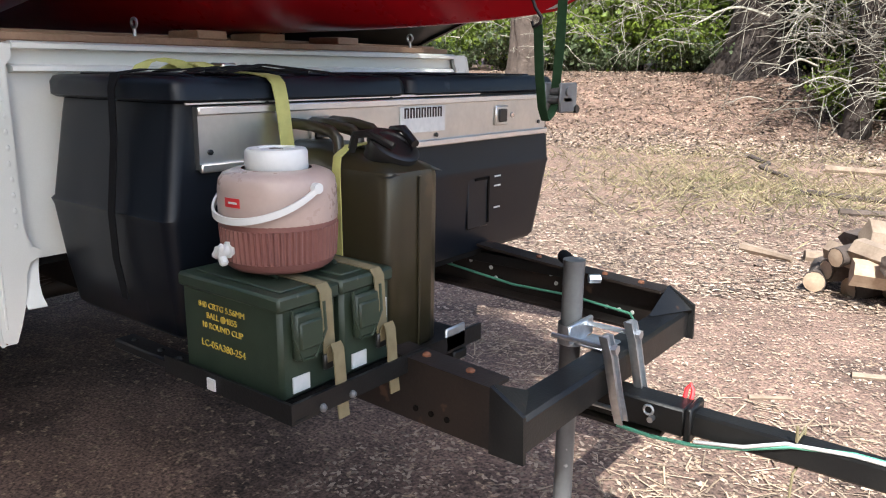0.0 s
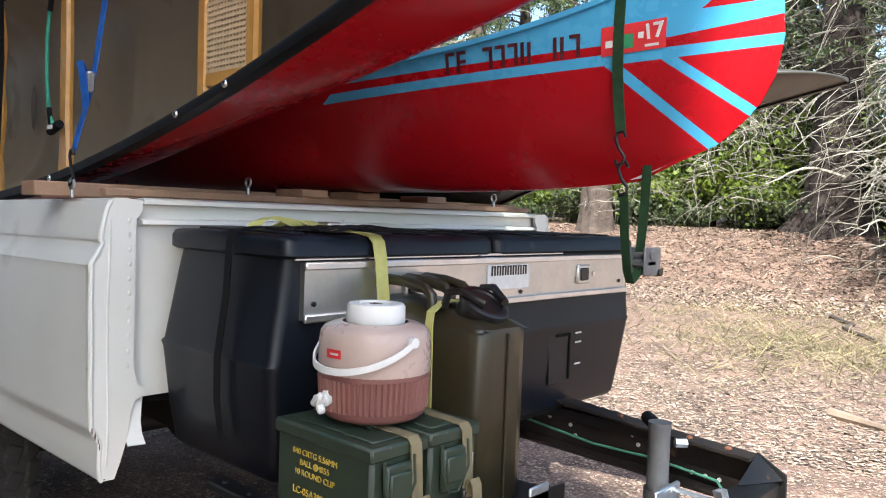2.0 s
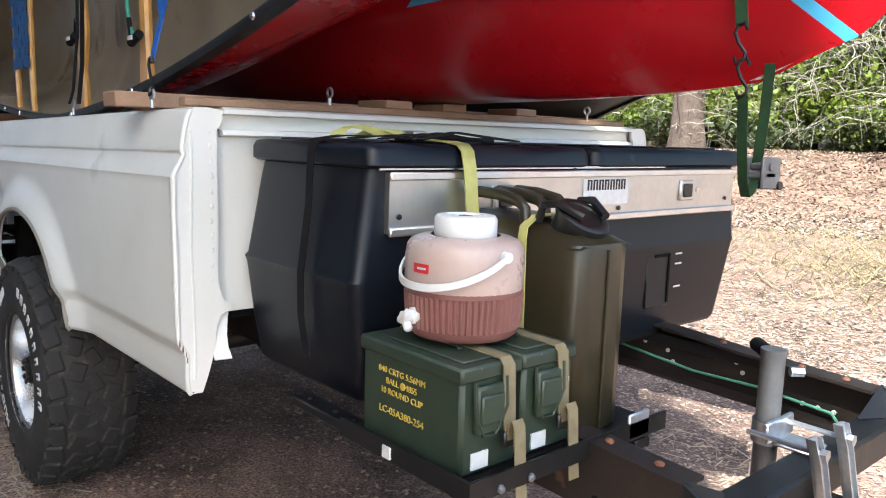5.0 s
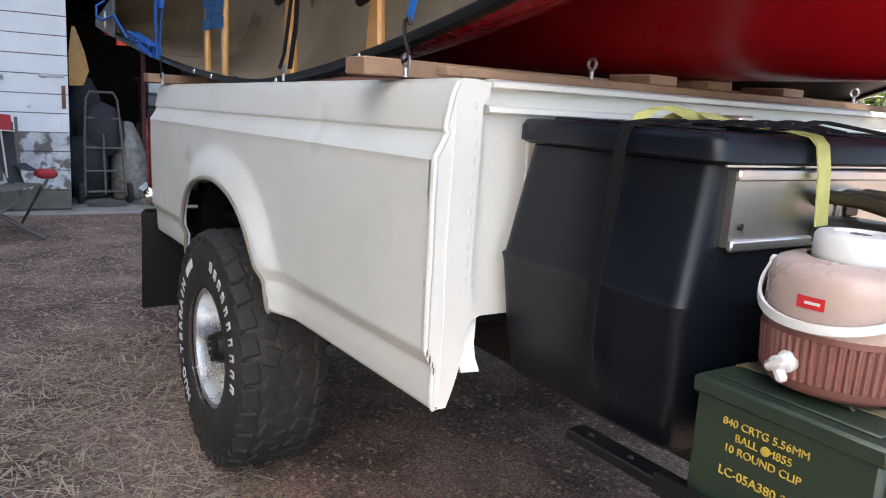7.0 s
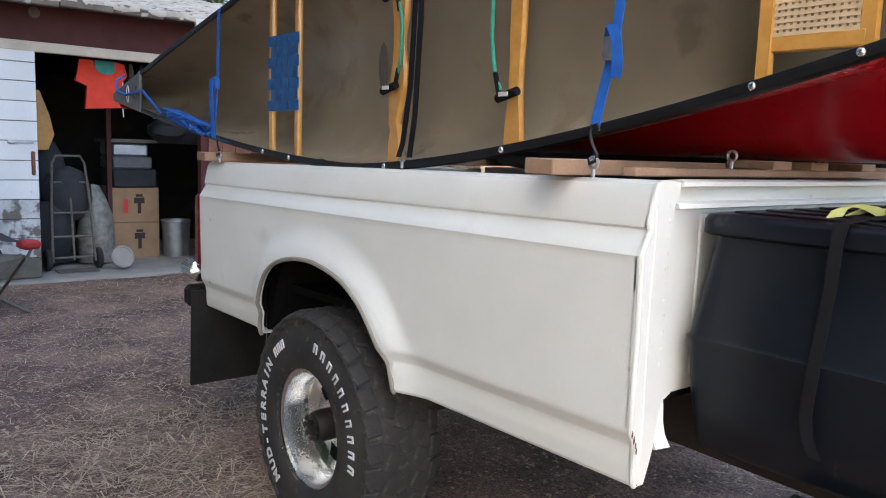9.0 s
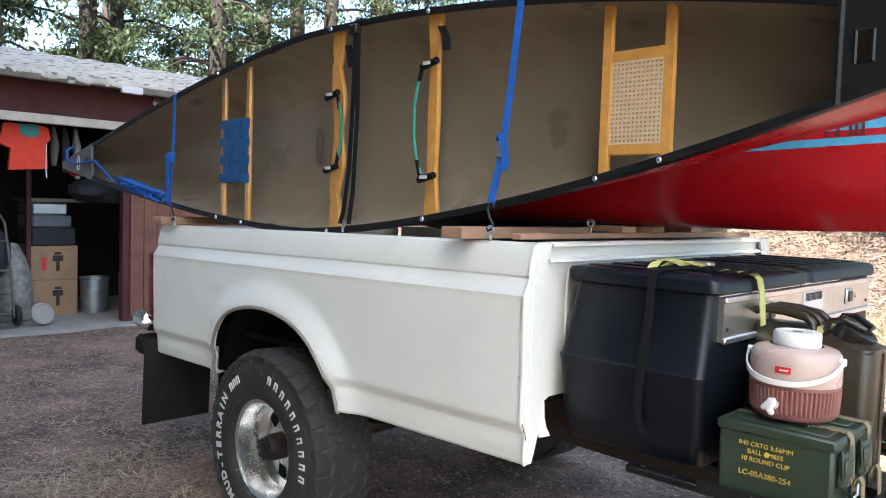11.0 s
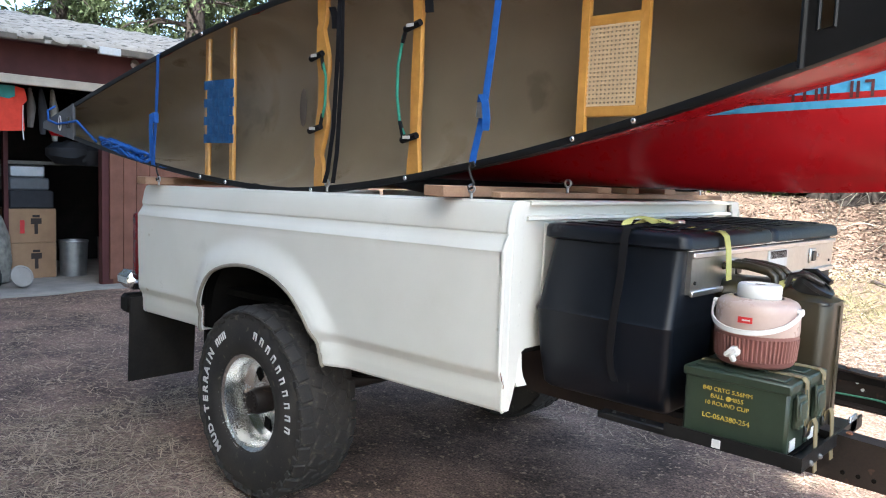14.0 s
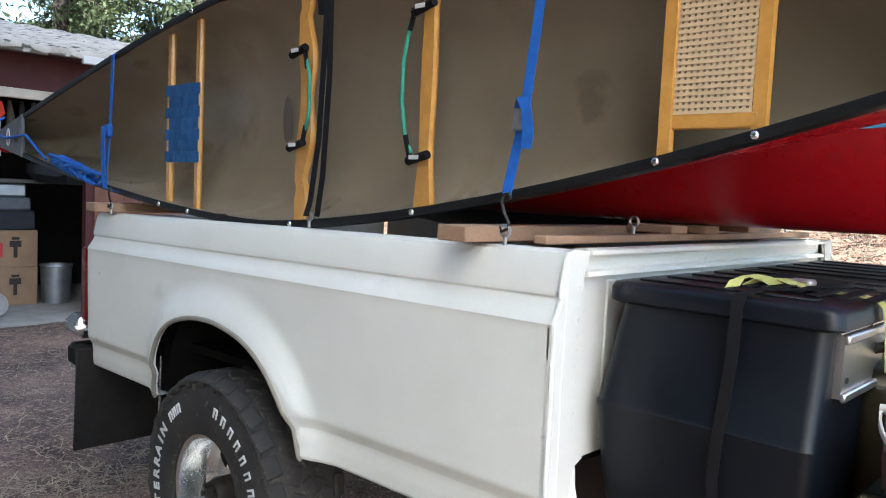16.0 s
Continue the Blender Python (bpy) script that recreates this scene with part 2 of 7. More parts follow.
def ground_material():
    m = mat("forest_floor", (0.280, 0.176, 0.134), (0.064, 0.041, 0.032), 2.6, 0.95, bump=0.015, fine=30, spots=(0.36, 0.25, 0.17), spot_scale=34, spot_amount=0.27)
    n, l = links_of(m)
    p = n["Principled BSDF"]
    old = p.inputs["Base Color"].links[0].from_socket
    tc = n.new("ShaderNodeTexCoord")
    nz = n.new("ShaderNodeTexNoise")
    nz.inputs["Scale"].default_value, nz.inputs["Detail"].default_value = 90, 4
    l.new(tc.outputs["Object"], nz.inputs["Vector"])
    mr = n.new("ShaderNodeMapRange")
    mr.inputs["From Min"].default_value, mr.inputs["From Max"].default_value = 0.35, 0.7
    mr.inputs["To Min"].default_value, mr.inputs["To Max"].default_value = 0.4, 1.7
    l.new(nz.outputs["Fac"], mr.inputs["Value"])
    hv = n.new("ShaderNodeHueSaturation")
    l.new(mr.outputs[0], hv.inputs["Value"])
    l.new(old, hv.inputs["Color"])
    l.new(hv.outputs[0], p.inputs["Base Color"])
    return m


FLOOR = ground_material()


def stripe_material():
    """Red enamel with sky-blue stripes, laid out along the bow's side in x and z."""
    m = mat("striped_hull", (0.38, 0.005, 0.011), (0.30, 0.004, 0.009), 2, 0.26, fine=30, spec=0.32, rvar=0.06, coat=0.12)
    n, l = links_of(m)
    p = n["Principled BSDF"]
    red = p.inputs["Base Color"].links[0].from_socket
    tc, sep = n.new("ShaderNodeTexCoord"), n.new("ShaderNodeSeparateXYZ")
    l.new(tc.outputs["Object"], sep.inputs[0])
    X, Z = sep.outputs[0], sep.outputs[2]

    def op(kind, a, b=0.0, c=0.0):
        q = n.new("ShaderNodeMath")
        q.operation = kind
        for i, v in enumerate((a, b, c)):
            if isinstance(v, (int, float)):
                q.inputs[i].default_value = v
            else:
                l.new(v, q.inputs[i])
        return q.outputs[0]

    def line(x0, z0, x1, z1):                        # signed distance above the line
        k = math.hypot(x1 - x0, z1 - z0)
        return op("ADD", op("MULTIPLY_ADD", X, -(z1 - z0) / k, (z1 - z0) / k * x0 - (x1 - x0) / k * z0), op("MULTIPLY", Z, (x1 - x0) / k))

    gt = lambda a, b: op("GREATER_THAN", a, b)
    lt = lambda a, b: op("LESS_THAN", a, b)
    both = lambda a, b: op("MULTIPLY", a, b)
    L = line(-1.902, 1.861, -0.71, 1.938)
    top = both(gt(L, 0.034), gt(line(-0.94, 1.957, -0.715, 1.990), 0.0))
    tri = both(gt(L, 0.088), lt(line(-0.874, 2.013, -0.754, 2.119), 0.0))
    tri = both(tri, gt(X, -0.875))
    top = op("SUBTRACT", top, both(top, tri))
    band = both(lt(op("ABSOLUTE", L), 0.0125), gt(op("MULTIPLY_ADD", L, -1.5, X), -1.89))
    d1 = both(lt(op("ABSOLUTE", line(-0.94, 1.914, -0.765, 1.786)), 0.0115), lt(L, 0.0))
    d2 = both(lt(op("ABSOLUTE", line(-1.055, 1.897, -0.852, 1.7145)), 0.0125), lt(L, 0.0))
    mask = op("MAXIMUM", op("MAXIMUM", both(top, gt(X, -2.4)), band), both(op("MAXIMUM", d1, d2), gt(X, -1.2)))
    mix = n.new("ShaderNodeMix")
    mix.data_type = "RGBA"
    mix.inputs[7].default_value = (0.080, 0.36, 0.60, 1)
    l.new(mask, mix.inputs[0])
    l.new(red, mix.inputs[6])
    l.new(mix.outputs[2], p.inputs["Base Color"])
    return m


STRIPED = stripe_material()


# ---- mesh helpers ----
class Geo:
    def __init__(self):
        self.v, self.f = [], []

    def add(self, verts, faces):
        o = len(self.v)
        self.v += [tuple(p) for p in verts]
        self.f += [tuple(i + o for i in f) for f in faces]
        return self

    def box(self, x0, x1, y0, y1, z0, z1, b=0.0):
        c = ((x0 + x1) / 2, (y0 + y1) / 2, (z0 + z1) / 2)
        return self.obox(c, (x1 - x0, y1 - y0, z1 - z0), None, b)

    def obox(self, c, size, turn=None, b=0.0):
        """Chamfered box about c, turned by a matrix."""
        h = [s / 2 for s in size]
        b = min(b or min(h) * 0.06, min(h) * 0.9)
        vs, idx = [], {}
        for sx in (-1, 1):
            for sy in (-1, 1):
                for sz in (-1, 1):
                    for a in range(3):
                        p = [sx * h[0], sy * h[1], sz * h[2]]
                        for k, s in enumerate((sx, sy, sz)):
                            if k != a:
                                p[k] -= s * b
                        idx[sx, sy, sz, a] = len(vs)
                        vs.append(Vector(p))
        fs = []
        for a in range(3):
            o1, o2 = (a + 1) % 3, (a + 2) % 3
            for s in (-1, 1):
                q = []
                for s1, s2 in ((-1, -1), (1, -1), (1, 1), (-1, 1)):
                    k = [0, 0, 0]
                    k[a], k[o1], k[o2] = s, s1, s2
                    q.append(idx[k[0], k[1], k[2], a])
                fs.append(q if s > 0 else q[::-1])
            for s1 in (-1, 1):
                for s2 in (-1, 1):
                    k0, k1 = [0, 0, 0], [0, 0, 0]
                    k0[a], k1[a] = -1, 1
                    k0[o1] = k1[o1] = s1
                    k0[o2] = k1[o2] = s2
                    q = [idx[(*k0, o1)], idx[(*k1, o1)], idx[(*k1, o2)], idx[(*k0, o2)]]
                    fs.append(q if s1 * s2 > 0 else q[::-1])
        for sx in (-1, 1):
            for sy in (-1, 1):
                for sz in (-1, 1):
                    q = [idx[sx, sy, sz, 0], idx[sx, sy, sz, 1], idx[sx, sy, sz, 2]]
                    fs.append(q if sx * sy * sz > 0 else q[::-1])
        m = turn.to_3x3() if turn else Matrix.Identity(3)
        return self.add([m @ p + Vector(c) for p in vs], fs)

    def tube(self, pts, r, n=8, closed=False):
        pts = [Vector(p) for p in pts]
        rs = r if isinstance(r, (list, tuple)) else [r] * len(pts)
        o, k = len(self.v), len(pts)
        up = None
        for i, p in enumerate(pts):
            a = pts[(i - 1) % k] if closed or i else p
            c = pts[(i + 1) % k] if closed or i < k - 1 else p
            d = (c - a).normalized()
            if up is None:
                up = Vector((0, 0, 1)) if abs(d.z) < 0.9 else Vector((1, 0, 0))
            s = d.cross(up).normalized()
            up = s.cross(d).normalized()
            for j in range(n):
                t = 2 * math.pi * j / n
                self.v.append(tuple(p + (s * math.cos(t) + up * math.sin(t)) * rs[i]))
        for i in range(k if closed else k - 1):
            for j in range(n):
                a, b = o + i * n, o + ((i + 1) % k) * n
                self.f.append((a + j, b + j, b + (j + 1) % n, a + (j + 1) % n))
        if not closed:
            self.f.append(tuple(o + j for j in range(n)))
            self.f.append(tuple(o + (k - 1) * n + j for j in reversed(range(n))))
        return self

    def lathe(self, prof, c, axis=(0, 0, 1), n=32):
        """Turns (radius, height) round an axis through c."""
        ax = Vector(axis).normalized()
        s = ax.orthogonal().normalized()
        t = ax.cross(s)
        o = len(self.v)
        for r, h in prof:
            for j in range(n):
                a = 2 * math.pi * j / n
                self.v.append(tuple(Vector(c) + ax * h + (s * math.cos(a) + t * math.sin(a)) * max(r, 1e-4)))
        for i in range(len(prof) - 1):
            for j in range(n):
                a, b = o + i * n, o + (i + 1) * n
                self.f.append((a + j, a + (j + 1) % n, b + (j + 1) % n, b + j))
        return self

    def prism(self, poly, axis, a, b):
        """Extrudes a polygon, given in the other two axes in order, from a to b along axis."""
        k = len(poly)
        def put(p, h):
            q = list(p)
            q.insert("xyz".index(axis), h)
            return q
        vs = [put(p, a) for p in poly] + [put(p, b) for p in poly]
        fs = [tuple(range(k))[::-1], tuple(range(k, 2 * k))]
        fs += [(i, (i + 1) % k, (i + 1) % k + k, i + k) for i in range(k)]
        return self.add(vs, fs)

    def grid(self, rows):
        """A sheet through rows of points."""
        o, w = len(self.v), len(rows[0])
        for r in rows:
            self.v += [tuple(p) for p in r]
        for i in range(len(rows) - 1):
            for j in range(w - 1):
                a = o + i * w + j
                self.f.append((a, a + 1, a + w + 1, a + w))
        return self

    def strap(self, pts, side, width, thick=0.003):
        """A flat band along pts, its width along side (one vector, or one a point)."""
        pts = [Vector(p) for p in pts]
        k = len(pts)
        o = len(self.v)
        for i, p in enumerate(pts):
            s = Vector(side[i] if isinstance(side, list) else side).normalized()
            d = (pts[min(i + 1, k - 1)] - pts[max(i - 1, 0)]).normalized()
            nrm = d.cross(s).normalized()
            for a, b in ((-1, -1), (1, -1), (1, 1), (-1, 1)):
                self.v.append(tuple(p + s * a * width / 2 + nrm * b * thick / 2))
        for i in range(k - 1):
            for j in range(4):
                a, b = o + 4 * i, o + 4 * i + 4
                self.f.append((a + j, a + (j + 1) % 4, b + (j + 1) % 4, b + j))
        self.f.append((o + 3, o + 2, o + 1, o))
        self.f.append(tuple(o + 4 * (k - 1) + j for j in range(4)))
        return self

    def ball(self, c, r, n=8, squash=(1, 1, 1)):
        prof = [(math.sin(math.pi * i / 5) * r, -math.cos(math.pi * i / 5) * r) for i in range(6)]
        o = len(self.v)
        self.lathe(prof, (0, 0, 0), (0, 0, 1), n)
        self.v[o:] = [(p[0] * squash[0] + c[0], p[1] * squash[1] + c[1], p[2] * squash[2] + c[2]) for p in self.v[o:]]
        return self

    def move(self, fn):
        self.v = [tuple(fn(*p)) for p in self.v]
        return self


def mesh_of(name, g, material, smooth=True, angle=38):
    me = bpy.data.meshes.new(name)
    me.from_pydata(g.v, [], g.f)
    me.validate()
    bm = bmesh.new()
    bm.from_mesh(me)
    if len(bm.faces) < 30000:
        bmesh.ops.recalc_face_normals(bm, faces=bm.faces)
    bm.to_mesh(me)
    bm.free()
    me.materials.append(material)
    if smooth:
        me.shade_smooth()
        me.set_sharp_from_angle(angle=radians(angle))
    return me


def thing(name, at, label, category, group="", kind=""):
    ob = new(name)
    ob.empty_display_size = 0.1
    ob.location = at
    ob.matrix_basis = Matrix.Translation(at)
    return tagged(ob, label, category, group, kind)


def place_of(ob):
    m = ob.matrix_parent_inverse @ ob.matrix_basis
    return place_of(ob.parent) @ m if ob.parent else ob.matrix_basis.copy()


def part(name, g, material, parent, label="", smooth=True, angle=38):
    ob = new(name, mesh_of(name, g, material, smooth, angle))
    ob.parent = parent
    ob.matrix_parent_inverse = place_of(parent).inverted()
    return tagged(ob, label)


def solid(name, g, material, label, category, group="", kind="", smooth=True, angle=38):
    """A thing of one mesh, its origin at its foot."""
    a = np.array(g.v)
    foot = Vector(((a[:, 0].min() + a[:, 0].max()) / 2, (a[:, 1].min() + a[:, 1].max()) / 2, a[:, 2].min()))
    g.move(lambda x, y, z: (x - foot.x, y - foot.y, z - foot.z))
    ob = new(name, mesh_of(name, g, material, smooth, angle))
    ob.location = foot
    return tagged(ob, label, category, group, kind)


def lerp(xs, ys, x):
    return float(np.interp(x, xs, ys))


def smooth01(a, b, x):
    t = min(1.0, max(0.0, (x - a) / (b - a)))
    return t * t * (3 - 2 * t)


def arc(c, r, a0, a1, n, axes="xz", fixed=0.0):
    out = []
    for i in range(n + 1):
        a = radians(a0 + (a1 - a0) * i / n)
        p = {"x": 0, "y": 0, "z": 0}
        p[axes[0]], p[axes[1]] = c[0] + r * math.cos(a), c[1] + r * math.sin(a)
        q = [k for k in "xyz" if k not in axes][0]
        p[q] = fixed
        out.append((p["x"], p["y"], p["z"]))
    return out


def text_mesh(text, size, place, material, parent, name, thick=0.0006, bold=0.0):
    cu = bpy.data.curves.new(name, "FONT")
    cu.body, cu.size, cu.extrude, cu.align_x, cu.align_y = text, size, thick, "CENTER", "CENTER"
    cu.offset = bold
    tmp = new("tmp", cu)
    bpy.context.view_layer.update()
    me = bpy.data.meshes.new_from_object(tmp.evaluated_get(bpy.context.evaluated_depsgraph_get()))
    bpy.data.objects.remove(tmp)
    me.transform(place)
    me.materials.append(material)
    ob = new(name, me)
    ob.parent = parent
    ob.matrix_parent_inverse = place_of(parent).inverted()
    return ob


# ---- ground ----
def ground_z(x, y):
    r = y - 0.2 * (x + 2.84)
    z = 0.165 + 1.25 * smooth01(15.5, 20.5, r) + 0.03 * max(0.0, r - 20.5) * (r < 90) + (0.03 * 69.5 if r >= 90 else 0)
    d = math.hypot(x + 3, y - 2)
    amp = 0.018 if d < 30 else 0.12
    return z + amp * (noise.noise((x * 0.8, y * 0.8, 0.0)) + 0.5 * noise.noise((x * 2.3, y * 2.3, 4.0)))


def build_ground():
    def axis(c, near, far, step):
        a = list(np.arange(c - near, c + near + 1e-6, step))
        s, p = step, near
        while p < far:
            s *= 1.22
            p += s
            a.append(c + p)
            a.insert(0, c - p)
        return a
    xs, ys = axis(-4.5, 7.5, 400, 0.16), axis(7.0, 14.5, 400, 0.16)
    g = Geo().grid([[(x, y, ground_z(x, y)) for x in xs] for y in ys])
    ob = new("ground", mesh_of("ground", g, FLOOR, True, 180))
    tagged(ob, "brown forest floor of dirt, needles and dry leaves", "ground", kind="structure")


build_ground()

# ---- trailer: pickup bed ----
trailer = thing("trailer", (-3.2, 1.68, 0.17), "white pickup bed converted into a utility trailer", "trailer")
MID = 1.68                                            # the trailer's centre line in y


def lift(g):
    return g.move(lambda x, y, z: (x, y, z + 0.017 * (x + 1.95)))


# outer profile of the bed side: (distance outwards from the centre line, height)
PROFILE = [(0.835, 1.549), (0.86, 1.553), (0.888, 1.553), (0.904, 1.545), (0.912, 1.528), (0.918, 1.50), (0.926, 1.462), (0.926, 1.452), (0.922, 1.446), (0.923, 1.441),
           (0.938, 1.415), (0.949, 1.398), (0.952, 1.391), (0.950, 1.384), (0.950, 1.30), (0.949, 1.20), (0.947, 1.10), (0.945, 1.005), (0.944, 0.995), (0.925, 0.960), (0.924, 0.952), (0.925, 0.91), (0.921, 0.872), (0.914, 0.862), (0.88, 0.858)]
ARCH_X = [-3.785, -3.775, -3.745, -3.69, -3.61, -3.48, -3.34, -3.24, -3.12, -3.01, -2.93, -2.868, -2.843, -2.833]
ARCH_Z = [0.862, 0.96, 1.06, 1.135, 1.183, 1.216, 1.224, 1.213, 1.186, 1.128, 1.048, 0.97, 0.915, 0.862]



def round_off(xs, zs):
    """Cut the corners of an open line, keeping its ends."""
    p = list(zip(xs, zs))
    q = [p[0]]
    for a, b in zip(p, p[1:]):
        q += [(0.75 * a[0] + 0.25 * b[0], 0.75 * a[1] + 0.25 * b[1]), (0.25 * a[0] + 0.75 * b[0], 0.25 * a[1] + 0.75 * b[1])]
    q.append(p[-1])
    return [a for a, b in q], [b for a, b in q]


ARCH_X, ARCH_Z = round_off(*round_off(ARCH_X, ARCH_Z))


def side_y(z):
    zs = [p[1] for p in PROFILE[2:]][::-1]
    ys = [p[0] for p in PROFILE[2:]][::-1]
    return lerp(zs, ys, z)


def flare(x, z):
    d = 9.0
    for a in range(0, 61):
        ax = -3.785 + 0.952 * a / 60
        az = lerp(ARCH_X, ARCH_Z, ax)
        d = min(d, math.hypot(ax - x, az - z))
    return 0.036 * (1 - smooth01(0.0, 0.125, d))


def bed_side(sign):
    xs = sorted(set([-4.45, -4.44, -4.40, -4.3, -4.2, -4.1, -4.0, -3.93, -3.88, -3.85, -3.82, -3.80, -3.7851] + [-3.785 + 0.952 * (0.5 - 0.5 * math.cos(math.pi * i / 44)) for i in range(45)] + [-2.8329, -2.81, -2.79, -2.76, -2.71, -2.65, -2.57, -2.48] + [-2.4 + 0.45 * i / 6 for i in range(7)]))
    cols = []
    ztop = [p for p in PROFILE if p[1] > 1.37] + [(side_y(z), z) for z in np.linspace(1.37, 1.242, 10)]
    for x in xs:
        inside = -3.7850001 <= x <= -2.8329999
        bot = lerp(ARCH_X, ARCH_Z, x) if inside else None
        col = [(x, MID + sign * (p[0] + (flare(x, p[1]) if p[1] < 1.372 else 0.0)), p[1]) for p in ztop]
        lows = [p[1] for p in PROFILE if p[1] <= 1.24][:-1]
        extra = [1.23 - 0.37 * i / 26 for i in range(27)]
        allz = sorted(set(lows + extra), reverse=True)
        for z in allz:
            zz = z if bot is None else bot + (z - 0.86) / (1.23 - 0.86) * (1.23 - bot)
            w = side_y(zz) + flare(x, zz)
            col.append((x, MID + sign * w, zz))
        if bot is None:
            col.append((x, MID + sign * 0.88, 0.858))
        else:
            col.append((x, MID + sign * (side_y(bot) + 0.018), bot - 0.003))
        cols.append(col)
    g = Geo().grid(cols)
    # inner wall of the double skin
    g.box(-4.44, -1.97, *sorted((MID + sign * 0.835, MID + sign * 0.823)), 1.26, 1.548)
    lift(g)
    s = part("bed_side", g, WHITE, trailer, "off-white dented side panel with flared wheel arch", angle=24)
    # lip round the arch
    pts = [(x, MID + sign * (side_y(z) + 0.034), z - 0.005) for x, z in zip(ARCH_X, ARCH_Z)]
    part("arch_lip", lift(Geo().tube(pts, 0.0085, 8)), mat_lip, s, "worn dull lip of the wheel arch")
    # wheel well, the shade inside it put into a near-black colour
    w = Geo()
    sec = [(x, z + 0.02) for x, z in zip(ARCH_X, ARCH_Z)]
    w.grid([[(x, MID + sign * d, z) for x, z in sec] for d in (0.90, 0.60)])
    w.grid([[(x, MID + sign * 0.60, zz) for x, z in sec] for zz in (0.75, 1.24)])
    # end wall added to close the daylight gap behind the arch
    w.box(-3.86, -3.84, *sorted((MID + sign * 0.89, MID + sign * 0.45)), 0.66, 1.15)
    part("wheel_well", lift(w), DARK, trailer, "inner wheel well coloured near black for shade")
    # front post with folded flange and spot welds
    f = Geo()
    outer = [(MID + sign * p[0], p[1]) for p in PROFILE[1:-1]]
    inner = [(MID + sign * a, b) for a, b in ((0.882, 0.862), (0.868, 0.90), (0.856, 0.94), (0.848, 0.98), (0.844, 1.02), (0.832, 1.05), (0.802, 1.063), (0.802, 1.076), (0.824, 1.086), (0.838, 1.13), (0.837, 1.30), (0.836, 1.50), (0.822, 1.52), (0.82, 1.548))]
    f.prism(outer + inner, "x", -1.955, -1.943)
    lift(f)
    post = part("front_post", f, WHITE, trailer, "folded front flange with rust at its foot")
    b = Geo()
    b.tube([(-1.945 + 0.003 * math.sin(9 * p[1] + 3), MID + sign * (p[0] - 0.006 + 0.0015 * math.sin(31 * p[1])), p[1]) for p in PROFILE[3:-1]], 0.007, 8)
    b.tube([(-1.9425, MID + sign * (0.902 - 0.002 * math.sin(14 * z)), z) for z in np.linspace(0.90, 1.50, 24)], 0.003, 6)
    part("seam_bead", lift(b), WHITE, s)
    for i in range(11):
        q = Geo().ball((-1.942, MID + sign * (0.852 + 0.003 * random.uniform(-1, 1)), 1.50 - 0.036 * i), 0.006, 8, (0.25, 0.8, 1.2))
        part("spot_weld", lift(q), WHITE, post)
    for i in range(4):
        z = 0.95 + 0.014 * i
        r = Geo().ball((-1.94, MID + sign * (side_y(z) - 0.004), z), 0.007 * random.uniform(0.4, 1), 6, (0.35, 0.3, 1.8))
        part("rust_patch", lift(r), RUST, s, "rust-bitten paint edge")
    r = Geo().ball((-1.948, MID + sign * 0.906, 0.866), 0.008, 6, (0.8, 1, 0.5))
    part("rust_patch", lift(r), RUST, s, "rust-bitten paint edge")
    # curled bracket below the post
    k = Geo().strap([(-1.975, MID + sign * 0.835, 1.06), (-1.962, MID + sign * 0.845, 1.035), (-1.956, MID + sign * 0.85, 0.995), (-1.948, MID + sign * 0.850, 0.965), (-1.935, MID + sign * 0.846, 0.938)], (0.2, 1, 0.0), 0.042, 0.009)
    part("bracket", lift(k.move(lambda x, y, z: (x, y - sign * 0.015, z))), WHITE, trailer, "curled sheet-metal bracket under the bed")
    return s


mat_lip = mat("dull_lip", (0.30, 0.27, 0.22), (0.22, 0.2, 0.17), 20, 0.55)
near_side = bed_side(-1)
far_side = bed_side(1)
g = Geo()
g.box(-1.985, -1.972, MID - 0.842, MID + 0.842, 1.05, 1.50)
bulk = part("bulkhead", lift(g), WHITE, trailer, "off-white front wall of the bed")
g = Geo()
sec = [(-1.985, 1.553), (-1.945, 1.556), (-1.935, 1.550), (-1.935, 1.540), (-1.965, 1.537), (-1.968, 1.505), (-1.945, 1.50), (-1.942, 1.49), (-1.972, 1.485), (-1.985, 1.485)]
g.prism([(x, z) for x, z in sec], "y", MID - 0.82, MID + 0.82)
part("bulkhead_rail", lift(g), WHITE, bulk, "rolled rail along the top of the front wall")
for i in range(7):
    y = MID - 0.66 + 0.22 * i
    part("rib", lift(Geo().box(-1.974, -1.966, y - 0.035, y + 0.035, 1.08, 1.475, 0.006)), WHITE, bulk)
# the shade under the canoes is put into the floor's colour
part("bed_floor", lift(Geo().box(-4.42, -1.98, MID - 0.83, MID + 0.83, 1.03, 1.06)), DARK, trailer, "ribbed bed floor coloured near black for shade")
g = Geo().box(-4.475, -4.435, MID - 0.80, MID + 0.80, 1.0, 1.545, 0.01)
part("tailgate", lift(g), WHITE, trailer, "closed white tailgate")
for s in (-1, 1):
    y = sorted((MID + s * 0.955, MID + s * 0.84))
    part("tail_light", lift(Geo().box(-4.50, -4.447, y[0] - 0.004 * (s < 0), y[1] + 0.004 * (s > 0), 1.06, 1.40, 0.012)), LENSR, trailer, "tall red tail light")
    part("mud_flap", Geo().obox((-4.46, MID + s * 0.80, 0.665), (0.015, 0.39, 0.47), Matrix.Rotation(0.05, 4, "Y"), 0.004), FLAP, trailer, "black rubber mud flap with ragged edge")
